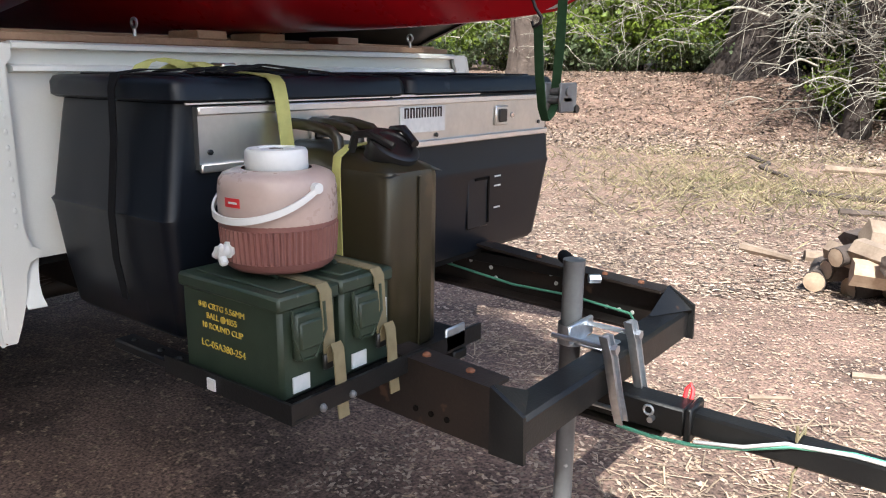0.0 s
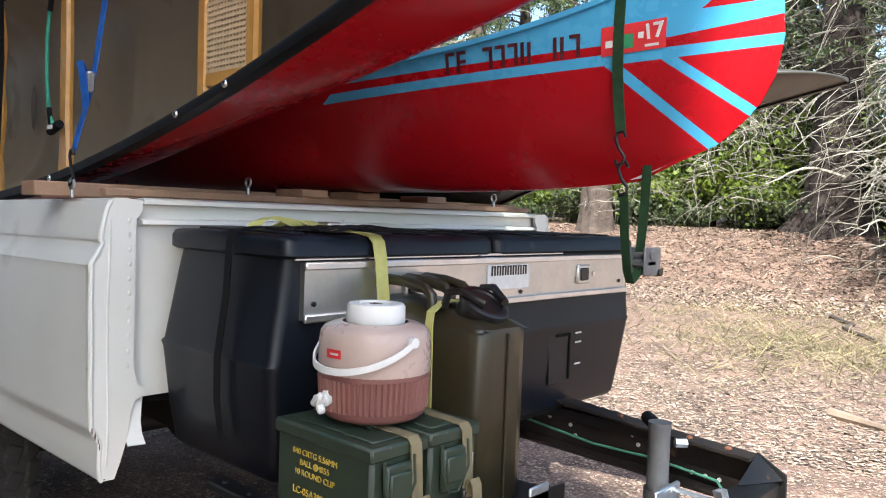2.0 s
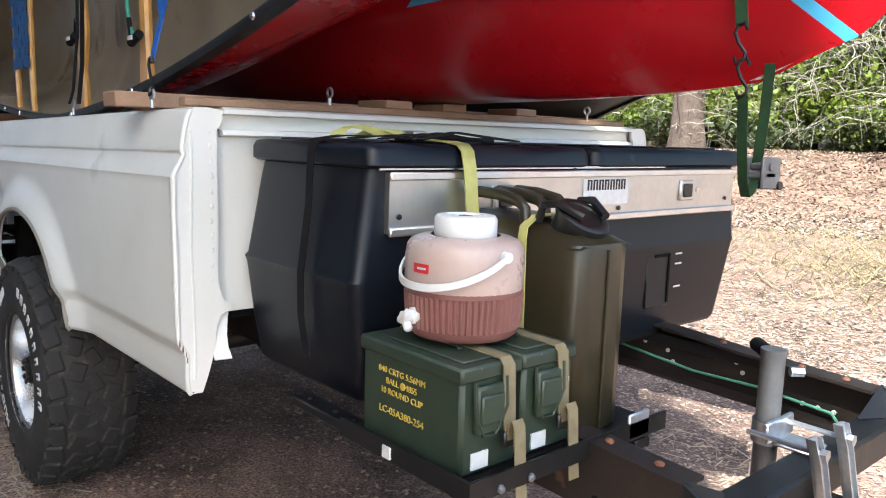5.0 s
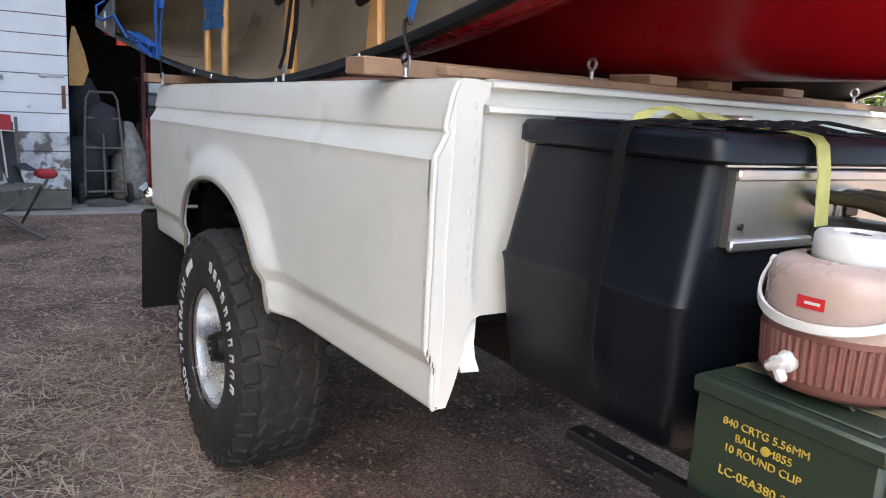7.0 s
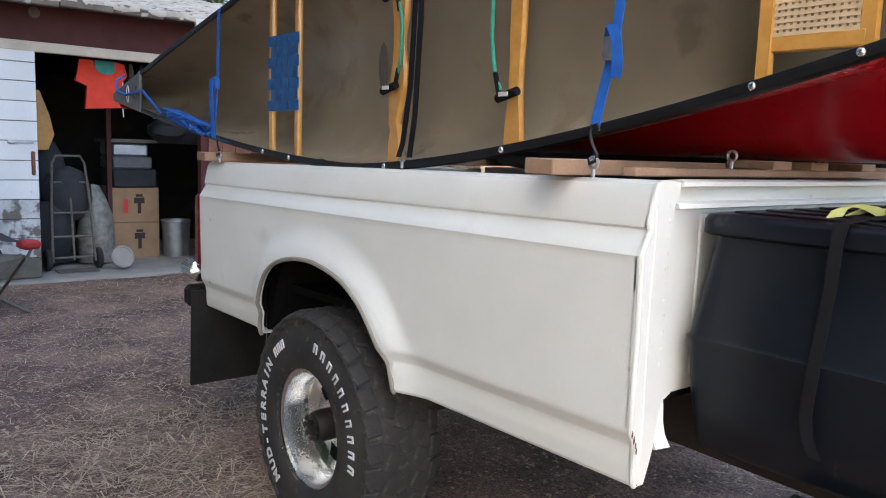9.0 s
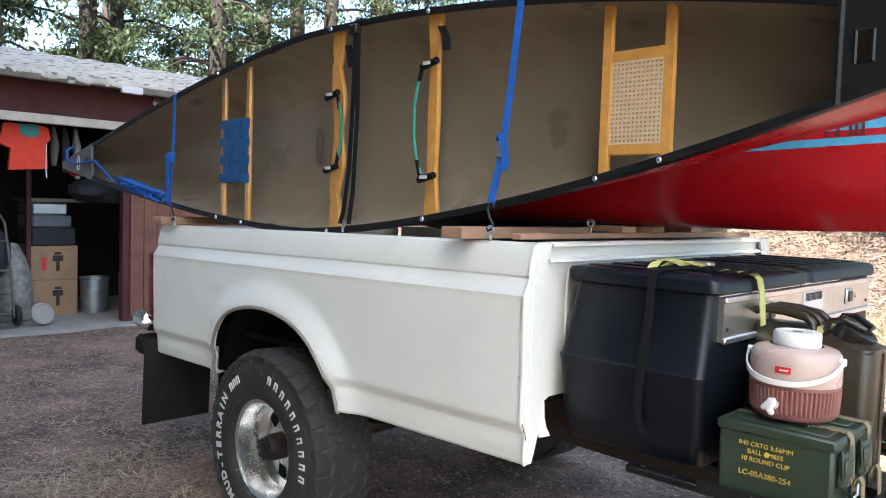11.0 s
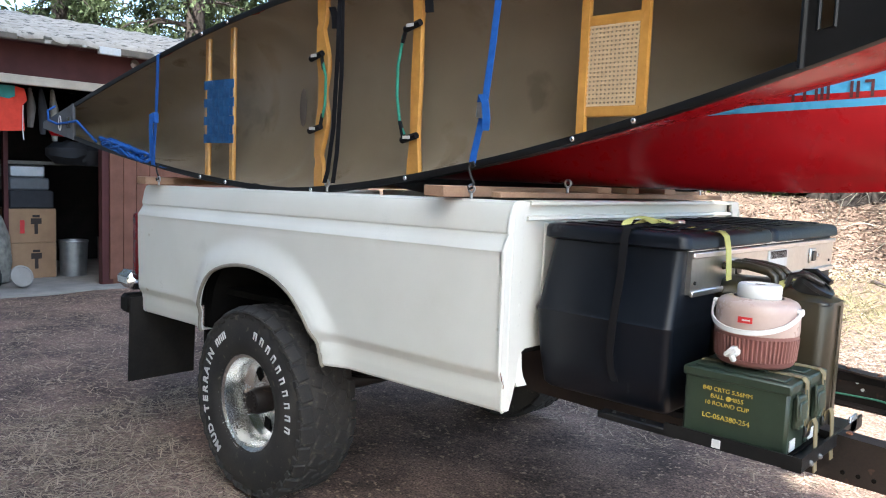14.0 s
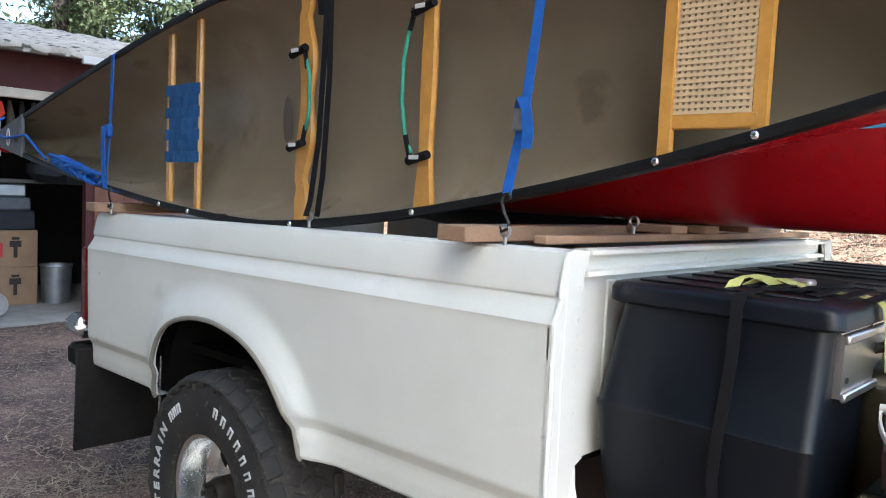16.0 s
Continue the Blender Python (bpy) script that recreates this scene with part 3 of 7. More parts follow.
part("bumper", Geo().box(-4.70, -4.51, MID - 0.965, MID + 0.965, 0.925, 1.03, 0.035).move(lambda x, y, z: (x + 0.02 * noise.noise((x * 9, y * 9, z * 9)), y, z + 0.015 * noise.noise((x * 7, y * 7, 3))), ), CHROME, trailer, "dull chrome rear bumper")
part("bumper_skirt", Geo().box(-4.66, -4.54, MID - 0.96, MID + 0.96, 0.79, 0.895, 0.02), FLAP, trailer)


# ---- wheels ----
def wheel():
    """An off-road wheel about the y axis, its outer face to -y."""
    R, W = 0.43, 0.30
    prof = [(0.215, 0.012), (0.235, 0.0), (0.27, -0.004), (0.33, 0.0), (0.385, 0.010), (0.408, 0.028), (0.419, 0.055), (0.421, W / 2), (0.419, W - 0.055), (0.408, W - 0.028), (0.385, W - 0.012), (0.30, W), (0.235, W), (0.215, W - 0.02)]
    g = Geo().lathe(prof, (0, 0, 0), (0, 1, 0), 72)
    w = new("wheel", mesh_of("wheel", g, RUBBER, True, 30))
    tagged(w, "chunky black off-road tyre with dusty lugs")
    count = 30
    kinds = ((0.032, (0.074, 0.058, 0.020), 0.0, 0.16, 0.42), (0.098, (0.066, 0.056, 0.018), 0.5, -0.40, 0.0), (0.152, (0.062, 0.044, 0.018), 0.0, 0.45, 0.0),
             (0.206, (0.066, 0.052, 0.018), 0.5, -0.40, 0.0), (0.268, (0.074, 0.058, 0.020), 0.25, -0.16, -0.42), (0.008, (0.040, 0.010, 0.030), 0.5, 0.0, 0.0))
    for row, (y, size, off, skew, roll) in enumerate(kinds):
        me = mesh_of("tread_lug", Geo().obox((0, 0, 0), size, None, 0.006), RUBBER, True, 30)
        out = 0.391 if row == 5 else R - (0.022 if roll else 0.013)
        for i in range(count):
            lug = new("side_lug" if row == 5 else "tread_lug", me)
            lug.parent = w
            lug.matrix_basis = Matrix.Rotation(2 * math.pi * (i + off) / count, 4, "Y") @ Matrix.Translation((0, y, out)) @ Matrix.Rotation(skew, 4, "Z") @ Matrix.Rotation(roll, 4, "X")
    # raised white lettering round the sidewall
    for i, ch in enumerate("MUD-TERRAIN"):
        a = radians(230 - 8.2 * i)
        m = Matrix(((math.sin(a), math.cos(a), 0), (0, 0, -1), (-math.cos(a), math.sin(a), 0))).to_4x4()
        m.translation = (0.322 * math.cos(a), -0.0035, 0.322 * math.sin(a))
        text_mesh(ch, 0.056, m, WHL, w, "letter", 0.0008, 0.0022)
    for a0, a1, n in ((134, 116, 3), (76, -16, 10)):
        for i in range(n):
            a = radians(a0 + (a1 - a0) * i / n)
            tr = Matrix.Rotation(-a, 4, "Y") @ Matrix.Translation((0.322, -0.0025, 0))
            h = 0.034
            lg = Geo()
            rot = tr.to_3x3().to_4x4()
            for dx, dz, sx, sz in ((0, -0.0085, h, 0.0065), (0, 0.0085, h, 0.0065), (h / 2 - 0.003, 0, 0.006, 0.0125)):
                lg.obox(tr.translation + rot.to_3x3() @ Vector((dx, 0, dz)), (sx, 0.004, sz), rot)
            part("letter_bar", lg, WHL, w)
    rimp = [(0.222, 0.004), (0.224, 0.012), (0.212, 0.016), (0.200, 0.022), (0.194, 0.06), (0.188, 0.12), (0.160, 0.15), (0.10, 0.14), (0.062, 0.135), (0.062, 0.12), (0.0, 0.12)]
    rim = part("rim", Geo().lathe(rimp, (0, 0, 0), (0, 1, 0), 56), RIM, w, "polished deep-dish alloy rim", angle=30)
    for i in range(6):
        a = 2 * math.pi * i / 6 + 0.3
        c = Vector((math.cos(a) * 0.128, 0.1445, math.sin(a) * 0.128))
        # near-black block stands for the shaded opening
        part("vent_hole", Geo().obox(c, (0.062, 0.012, 0.05), Matrix.Rotation(-a, 4, "Y"), 0.005), DARK, w)
    hub = Geo().lathe([(0.058, 0.12), (0.058, 0.055), (0.05, 0.035), (0.03, 0.03), (0.0, 0.03)], (0, 0, 0), (0, 1, 0), 16)
    hub_ = part("hub", hub, RUSTST, w, "rusty iron axle hub")
    for i in range(8):
        a = 2 * math.pi * i / 8
        part("lug_nut", Geo().lathe([(0.010, 0.03), (0.010, 0.022), (0.0, 0.022)], (math.cos(a) * 0.04, 0.0, math.sin(a) * 0.04), (0, 1, 0), 6), RUSTST, w)
    return w


near_wheel = wheel()
near_wheel.parent = trailer
near_wheel.matrix_parent_inverse = place_of(trailer).inverted()
near_wheel.matrix_basis = Matrix.Translation((-3.285, 0.66, 0.594))
far_wheel = copy_thing(near_wheel, Matrix.Translation((-3.285, 2 * MID - 0.66, 0.594)) @ Matrix.Rotation(math.pi, 4, "Z"))
part("axle", Geo().tube([(-3.285, 0.95, 0.594), (-3.285, 2.40, 0.594)], 0.045, 12).ball((-3.285, 1.75, 0.594), 0.13, 12), RUSTST, trailer, "rusty axle with differential bulge")
for s in (-1, 1):
    g = Geo()
    for i in range(3):
        g.strap([(-3.85 + 1.2 * t / 8, MID + s * 0.50, 0.66 + 0.012 * i + 0.14 * (t / 4 - 1) ** 2) for t in range(9)], (0, 1, 0), 0.06, 0.01)
    part("leaf_spring", g, RUSTST, trailer)

# ---- trailer: frame, tongue and jack ----
for s in (-1, 1):
    y0 = 1.6125 + s * 0.4375
    xs = [-4.5, -3.6, -2.6, -2.0, -1.7, -1.45, -1.2, -1.0, -0.85]
    top = [1.00, 1.02, 0.99, 0.985, 0.98, 0.965, 0.945, 0.932, 0.925]
    bot = [0.86, 0.86, 0.83, 0.82, 0.815, 0.81, 0.805, 0.80, 0.797]
    g = Geo()
    outer = list(zip(xs, top)) + list(zip(xs, bot))[::-1]
    g.prism(outer, "y", y0 - 0.004, y0 + 0.004)
    for line_z, d in ((top, -1), (bot, 1)):
        g.strap([(x, y0 - s * 0.03, z + d * 0.004) for x, z in zip(xs, line_z)], (0, 1, 0), 0.064, 0.008)
    rail = part("frame_rail", g, RUSTST, trailer, "rusty black C-section frame rail")
    for x, dz in ((-0.95, 0.03), (-0.99, 0.03), (-1.03, 0.03), (-1.22, 0.09), (-1.20, 0.065), (-1.30, 0.10), (-1.42, 0.04), (-1.44, 0.07), (-1.52, 0.08), (-1.57, 0.11), (-1.6, 0.06)):
        z = lerp(xs, bot, x) + dz
        # discs for holes: pale as sunlit ground beyond the far rail, black for shade
        part("hole_disc", Geo().lathe([(0.0, -0.007), (0.0065, -0.007), (0.0065, 0.007), (0.0, 0.007)], (x, y0, z), (0, 1, 0), 8), WHL if s > 0 else DARK, rail)
    for i in range(4):
        part("rivet", Geo().ball((-0.92 - 0.11 * i, y0 - s * 0.03, lerp(xs, top, -0.92 - 0.11 * i) + 0.002), 0.010, 8, (1, 1, 0.6)), RUST, rail)
    # gusset between rail and cross member
    q = Geo().prism([(-0.85, 0.928), (-0.775, 0.885), (-0.772, 0.79), (-0.85, 0.79)], "y", y0 - 0.005, y0 + 0.005)
    q.add([(-0.845, y0 - s * 0.006, 0.925), (-0.845, y0 - s * 0.13, 0.872), (-0.78, y0 - s * 0.006, 0.872), (-0.85, y0 - s * 0.006, 0.93), (-0.85, y0 - s * 0.13, 0.874), (-0.78, y0 - s * 0.006, 0.866)], [(0, 1, 2), (3, 5, 4), (0, 2, 5, 3), (0, 3, 4, 1), (1, 4, 5, 2)])
    part("gusset", q, STEEL, trailer, "welded black steel corner gusset")
g = Geo().box(-0.865, -0.787, 1.18, 2.045, 0.79, 0.87, 0.008)
part("cross_member", g, STEEL, trailer, "black square steel tube across the frame")
beam = part("tongue_sleeve", Geo().box(-0.93, -0.628, 1.608, 1.680, 0.715, 0.783, 0.006), STEEL, trailer, "black receiver sleeve under the cross member")
part("tongue", Geo().box(-0.90, 1.55, 1.617, 1.671, 0.722, 0.776, 0.006), STEEL, trailer, "long black square tongue tube")
part("collar", Geo().box(-0.628, -0.612, 1.602, 1.686, 0.708, 0.79, 0.004), STEEL, beam)
part("hitch_pin", Geo().tube([(-0.70, 1.59, 0.745), (-0.70, 1.70, 0.745)], 0.007, 8).tube(arc((-0.705, 0.768), 0.011, 0, 360, 10, "xz", 1.592), 0.003, 6), ZINC, beam, "zinc hitch pin with ring")
part("red_loop", Geo().tube([(-0.655, 1.675, 0.775), (-0.655, 1.685, 0.80), (-0.648, 1.69, 0.812), (-0.64, 1.685, 0.80), (-0.64, 1.675, 0.775)], 0.005, 6), REDL, beam, "small red plastic loop")
# brackets that carry the sleeve
for yc in (1.520, 1.645):
    u = Geo()
    line_ = [(-0.790, yc, 0.945), (-0.780, yc + 0.008, 0.90), (-0.768, yc + 0.026, 0.80), (-0.758, yc + 0.040, 0.735)]
    u.strap(line_, (0.15, 1, 0), 0.030, 0.007)
    for d in (-0.014, 0.014):
        u.strap([(x + 0.008, y + d, z) for x, y, z in line_], (1, 0, 0), 0.014, 0.004)
    part("clamp", u, ZINC, trailer, "zinc-plated channel bar of the coupler clamp")
    for z, k in ((0.915, 0.006), (0.765, 0.032)):
        q = Geo().tube([(-0.92, yc + k, z), (-0.758, yc + k, z)], 0.006, 8)
        q.lathe([(0.0, 0.012), (0.012, 0.012), (0.012, 0.0)], (-0.770, yc + k, z), (1, 0, 0), 6)
        part("clamp_bolt", q, ZINC, trailer, "zinc through bolt with nut")
g = Geo().strap([(-0.90, 1.65, 0.70), (-0.75, 1.65, 0.70), (-0.68, 1.65, 0.705)], (0, 1, 0), 0.09, 0.008)
part("clamp_plate", g, RUSTST, trailer)
# jack
jack = part("jack_post", Geo().lathe([(0.0, 0.0), (0.022, 0.0), (0.0235, 0.004), (0.0235, 0.60), (0.0255, 0.602), (0.0255, 0.88), (0.027, 0.885), (0.027, 0.897), (0.0, 0.897)][::1], (-0.935, 1.645, 0.17), (0, 0, 1), 24), GREYP, trailer, "grey painted tubular trailer jack")
part("jack_foot", Geo().lathe([(0.0, 0.0), (0.075, 0.0), (0.08, 0.008), (0.03, 0.02), (0.027, 0.05)], (-0.935, 1.645, 0.168), (0, 0, 1), 20), GREYP, jack)
part("jack_mount", Geo().box(-0.905, -0.893, 1.56, 1.68, 0.882, 0.928, 0.003).box(-0.90, -0.82, 1.60, 1.685, 0.8715, 0.879, 0.003).lathe([(0.036, 0.0), (0.036, 0.05)], (-0.93, 1.645, 0.86), (0, 0, 1), 20), ZINC, jack, "zinc jack mounting bracket")
part("jack_crank", Geo().tube([(-0.93, 1.655, 1.035), (-0.955, 1.70, 1.033), (-0.985, 1.735, 1.030)], 0.008, 8), ZINC, jack)
part("jack_handle", Geo().tube([(-0.975, 1.722, 1.030), (-1.01, 1.765, 1.026), (-1.06, 1.825, 1.020)], [0.014, 0.017, 0.018], 10), WEBK, jack, "black rubber jack grip")
part("jack_bolt", Geo().tube([(-0.905, 1.665, 1.02), (-0.885, 1.685, 1.02)], 0.011, 6), ZINC, jack)
# lighting wire along rail and tongue
part("wire", Geo().tube([(-1.9, 2.04, 0.885), (-1.6, 2.04, 0.865), (-1.35, 2.04, 0.84), (-1.15, 2.035, 0.845), (-0.95, 2.03, 0.83), (-0.88, 1.95, 0.81)], 0.004, 6), WIREG, trailer, "thin green and white lighting wire")
part("wire", Geo().tube([(-0.78, 1.60, 0.705), (-0.70, 1.595, 0.705), (-0.60, 1.60, 0.712), (-0.50, 1.607, 0.735), (-0.41, 1.612, 0.768), (-0.3, 1.63, 0.780), (0.3, 1.645, 0.780), (1.2, 1.645, 0.780)], 0.0045, 6), WIREG, trailer)
part("wire", Geo().tube([(-0.60, 1.597, 0.722), (-0.50, 1.60, 0.742), (-0.42, 1.61, 0.772), (-0.3, 1.622, 0.781), (0.3, 1.63, 0.781), (1.2, 1.632, 0.781)], 0.004, 6), WHL, trailer)
part("zip_tie", Geo().tube([(-0.40, 1.600, 0.82), (-0.40, 1.605, 0.785), (-0.40, 1.68, 0.785), (-0.40, 1.68, 0.715), (-0.40, 1.607, 0.712), (-0.40, 1.600, 0.66)], 0.003, 6), WEBT, trailer)

# ---- tool chest on the tongue ----
chest = thing("tool_chest", (-1.67, 1.63, 0.93), "black moulded plastic truck tool chest with aluminium front band", "tool chest")
def chest_ring(z, x0, x1, y0, y1, r=0.03):
    out = []
    for cx, cy, a0 in ((x1 - r, y1 - r, 0), (x0 + r, y1 - r, 90), (x0 + r, y0 + r, 180), (x1 - r, y0 + r, 270)):
        for i in range(5):
            a = radians(a0 + 22.5 * i)
            out.append((cx + r * math.cos(a), cy + r * math.sin(a), z))
    out.append(out[0])
    return out
rows = [chest_ring(z, *b) for z, b in ((0.932, (-1.88, -1.49, 0.975, 2.305)), (0.936, (-1.905, -1.468, 0.945, 2.335)), (0.95, (-1.915, -1.460, 0.932, 2.348)), (1.05, (-1.928, -1.456, 0.918, 2.378)), (1.185, (-1.938, -1.450, 0.905, 2.412)), (1.20, (-1.94, -1.447, 0.900, 2.416)), (1.208, (-1.934, -1.449, 0.906, 2.412)), (1.40, (-1.905, -1.446, 0.93, 2.375)), (1.432, (-1.90, -1.446, 0.935, 2.368)))]
g = Geo().grid(rows)
g.f.append(tuple(range(20))[::-1])
body = part("chest_body", g, POLY, chest, "scuffed black plastic body bulging at mid height", angle=50)
for y0, y1 in ((0.918, 1.612), (1.622, 2.378)):
    rows = [chest_ring(z, *b, 0.035) for z, b in ((1.434, (-1.92, -1.428, y0 + 0.008, y1 - 0.004)), (1.440, (-1.93, -1.420, y0, y1)), (1.468, (-1.93, -1.424, y0, y1)), (1.480, (-1.925, -1.432, y0 + 0.006, y1 - 0.006)), (1.484, (-1.91, -1.45, y0 + 0.02, y1 - 0.02)))]
    g = Geo().grid(rows)
    g.f.append(tuple(range(80 + 4, 80 + 4 + 20)))
    g.f.append(tuple(range(20))[::-1])
    lid = part("chest_lid", g, POLY, chest, "black ribbed plastic lid", angle=50)
    for i in range(5):
        yy = y0 + 0.08 + (y1 - y0 - 0.16) * i / 4
        part("lid_rib", Geo().box(-1.88, -1.49, yy - 0.02, yy + 0.02, 1.483, 1.489, 0.003), POLY, lid)
band = part("front_band", Geo().prism([(-1.447, 1.30), (-1.432, 1.30), (-1.430, 1.425), (-1.447, 1.425)], "y", 0.975, 2.335), ALU, chest, "brushed aluminium front band")
for z in (1.418, 1.304):
    part("band_rail", Geo().box(-1.432, -1.421, 0.972, 2.338, z - 0.009, z + 0.009, 0.003), ALUBR, band)
part("band_lip", Geo().box(-1.436, -1.43, 0.95, 1.95, 1.430, 1.437, 0.001), ALUBR, band)
for y in (1.30, 2.06):
    lt = part("latch", Geo().box(-1.432, -1.422, y - 0.035, y + 0.035, 1.335, 1.395, 0.004), ALU, chest, "recessed paddle latch")
    part("latch_paddle", Geo().box(-1.424, -1.417, y - 0.022, y + 0.022, 1.345, 1.385, 0.003), JCAP, lt)
    part("latch_key", Geo().lathe([(0.008, 0), (0.008, 0.006), (0, 0.006)], (-1.422, y + 0.048, 1.365), (1, 0, 0), 8), CHROME, lt)
for y, z in ((1.0, 1.335), (1.74, 1.325), (1.15, 1.427), (1.55, 1.427), (2.29, 1.335)):
    part("screw", Geo().lathe([(0.006, 0), (0.006, 0.004), (0, 0.005)], (-1.431, y, z), (1, 0, 0), 8), JCAP, band)
plate = part("maker_plate", Geo().box(-1.431, -1.427, 1.585, 1.775, 1.335, 1.405, 0.001), WHL, chest, "worn white maker's plate with dark lettering blocks")
for i in range(7):
    y = 1.60 + 0.0235 * i
    q = Geo().box(-1.4268, -1.4255, y, y + 0.006, 1.375, 1.402).box(-1.4268, -1.4255, y + 0.012, y + 0.018, 1.375, 1.402).box(-1.4268, -1.4255, y, y + 0.018, 1.398, 1.402)
    part("letter_bar", q, PRINT, plate)
# carry notch and foot recess at the far end, shade drawn as near-black boxes
q = Geo().box(-1.4555, -1.4505, 1.925, 2.035, 1.02, 1.175, 0.004)
part("hand_recess", q, POLY, chest)
part("hand_recess_shade", Geo().box(-1.4525, -1.447, 2.028, 2.036, 1.03, 1.175).box(-1.4525, -1.447, 1.96, 2.036, 1.168, 1.176), DARK, chest)
for dz in (0.10, 0.13, 0.03):
    part("scuff", Geo().box(-1.4505, -1.4485, 2.065, 2.10, 1.04 + dz, 1.045 + dz), WHL, chest)
part("foot_recess_shade", Geo().box(-1.49, -1.463, 1.70, 2.02, 0.928, 0.985), DARK, chest)

# chest straps
ys = thing("tie_down_strap", (-1.62, 1.1, 1.48), "yellow and black cam strap lashed over the tool chest", "strap")
g = Geo().strap([(-1.66, 1.06, 1.495), (-1.64, 1.08, 1.510), (-1.60, 1.10, 1.512), (-1.57, 1.11, 1.502), (-1.54, 1.12, 1.495), (-1.50, 1.14, 1.492), (-1.46, 1.155, 1.490), (-1.425, 1.165, 1.484), (-1.412, 1.168, 1.47), (-1.405, 1.171, 1.43), (-1.402, 1.174, 1.38), (-1.40, 1.178, 1.335)], [(0.3, 1, 0)] * 7 + [(0, 1, 0.05)] * 5, 0.036, 0.003)
part("yellow_web", g, WEBY, ys, "bright yellow webbing hanging over the front")
g = Geo().strap([(-1.67, 1.00, 1.492), (-1.665, 1.01, 1.508), (-1.645, 1.03, 1.519), (-1.625, 1.06, 1.514), (-1.61, 1.09, 1.50)], (0.5, 0.6, 0.1), 0.034, 0.003)
part("yellow_loop", g, WEBY, ys)
g = Geo().strap([(-1.52, 1.12, 1.497), (-1.60, 0.97, 1.497), (-1.615, 0.915, 1.488), (-1.617, 0.905, 1.46), (-1.62, 0.902, 1.35), (-1.63, 0.888, 1.20), (-1.64, 0.895, 1.10), (-1.635, 0.90, 1.05), (-1.615, 0.895, 1.015)], [(1, 0.3, 0)] * 3 + [(1, 0, 0)] * 6, 0.025, 0.003)
part("black_web", g, WEBK, ys, "black webbing tail hanging down the end of the chest")
for i in range(6):
    a = random.uniform(0, 6)
    g = Geo()
    g.strap([(-1.66 + 0.05 * i, 1.03 + 0.02 * math.sin(a), 1.492), (-1.63 + 0.05 * i, 1.10, 1.499 + 0.002 * i), (-1.60 + 0.05 * i, 1.22 + 0.03 * math.cos(a), 1.494)], (1, 0.4 * math.sin(a), 0.0), 0.026, 0.003)
    part("strap_end", g, WEBK, ys)
part("pad", Geo().box(-1.72, -1.52, 1.20, 1.36, 1.484, 1.500, 0.006), WEBK, ys, "folded black pad")
part("buckle", Geo().box(-1.60, -1.55, 1.13, 1.17, 1.497, 1.512, 0.004), ALU, ys)

# ---- carrier tray, ammunition cans, jug and jerry can ----
tray = thing("cargo_tray", (-1.35, 1.15, 0.88), "black angle-iron cargo tray on the trailer tongue", "tray")
g = Geo().box(-1.40, -1.065, 0.875, 1.43, 0.909, 0.914)
part("tray_base", g, STEEL, tray)
part("angle_iron", Geo().prism([(0.862, 0.904), (0.90, 0.904), (0.90, 0.9085), (0.869, 0.9085), (0.869, 0.941), (0.862, 0.941)], "x", -1.43, -1.05), STEEL, tray)
part("angle_iron", Geo().prism([(-1.052, 0.902), (-1.10, 0.902), (-1.10, 0.9085), (-1.059, 0.9085), (-1.059, 0.940), (-1.052, 0.940)], "y", 0.863, 1.43), STEEL, tray)
part("runner", Geo().box(-1.665, -1.40, 0.885, 0.935, 0.892, 0.914, 0.004), STEEL, tray, "black bar with bolt holes")
part("runner", Geo().box(-1.665, -1.06, 1.34, 1.39, 0.868, 0.893, 0.004), STEEL, tray)
part("support", Geo().box(-1.62, -1.12, 1.15, 1.215, 0.868, 0.892, 0.004), STEEL, tray)
part("support", Geo().box(-1.62, -1.12, 2.02, 2.07, 0.90, 0.932), STEEL, tray)
for x in (-1.62, -1.52, -1.45):
    part("bolt", Geo().ball((x, 0.91, 0.914), 0.009, 6, (1, 1, 0.6)), STEEL, tray)
part("corner_clip", Geo().box(-1.06, -1.052, 1.30, 1.37, 0.905, 0.958, 0.003), GALV, tray, "light grey bracket clip")
part("paint_spot", Geo().box(-1.285, -1.262, 0.858, 0.8615, 0.909, 0.932), WHL, tray)
for y in (0.935, 1.01):
    part("eye", Geo().ball((-1.050, y, 0.912), 0.008, 8), GREYP, tray)


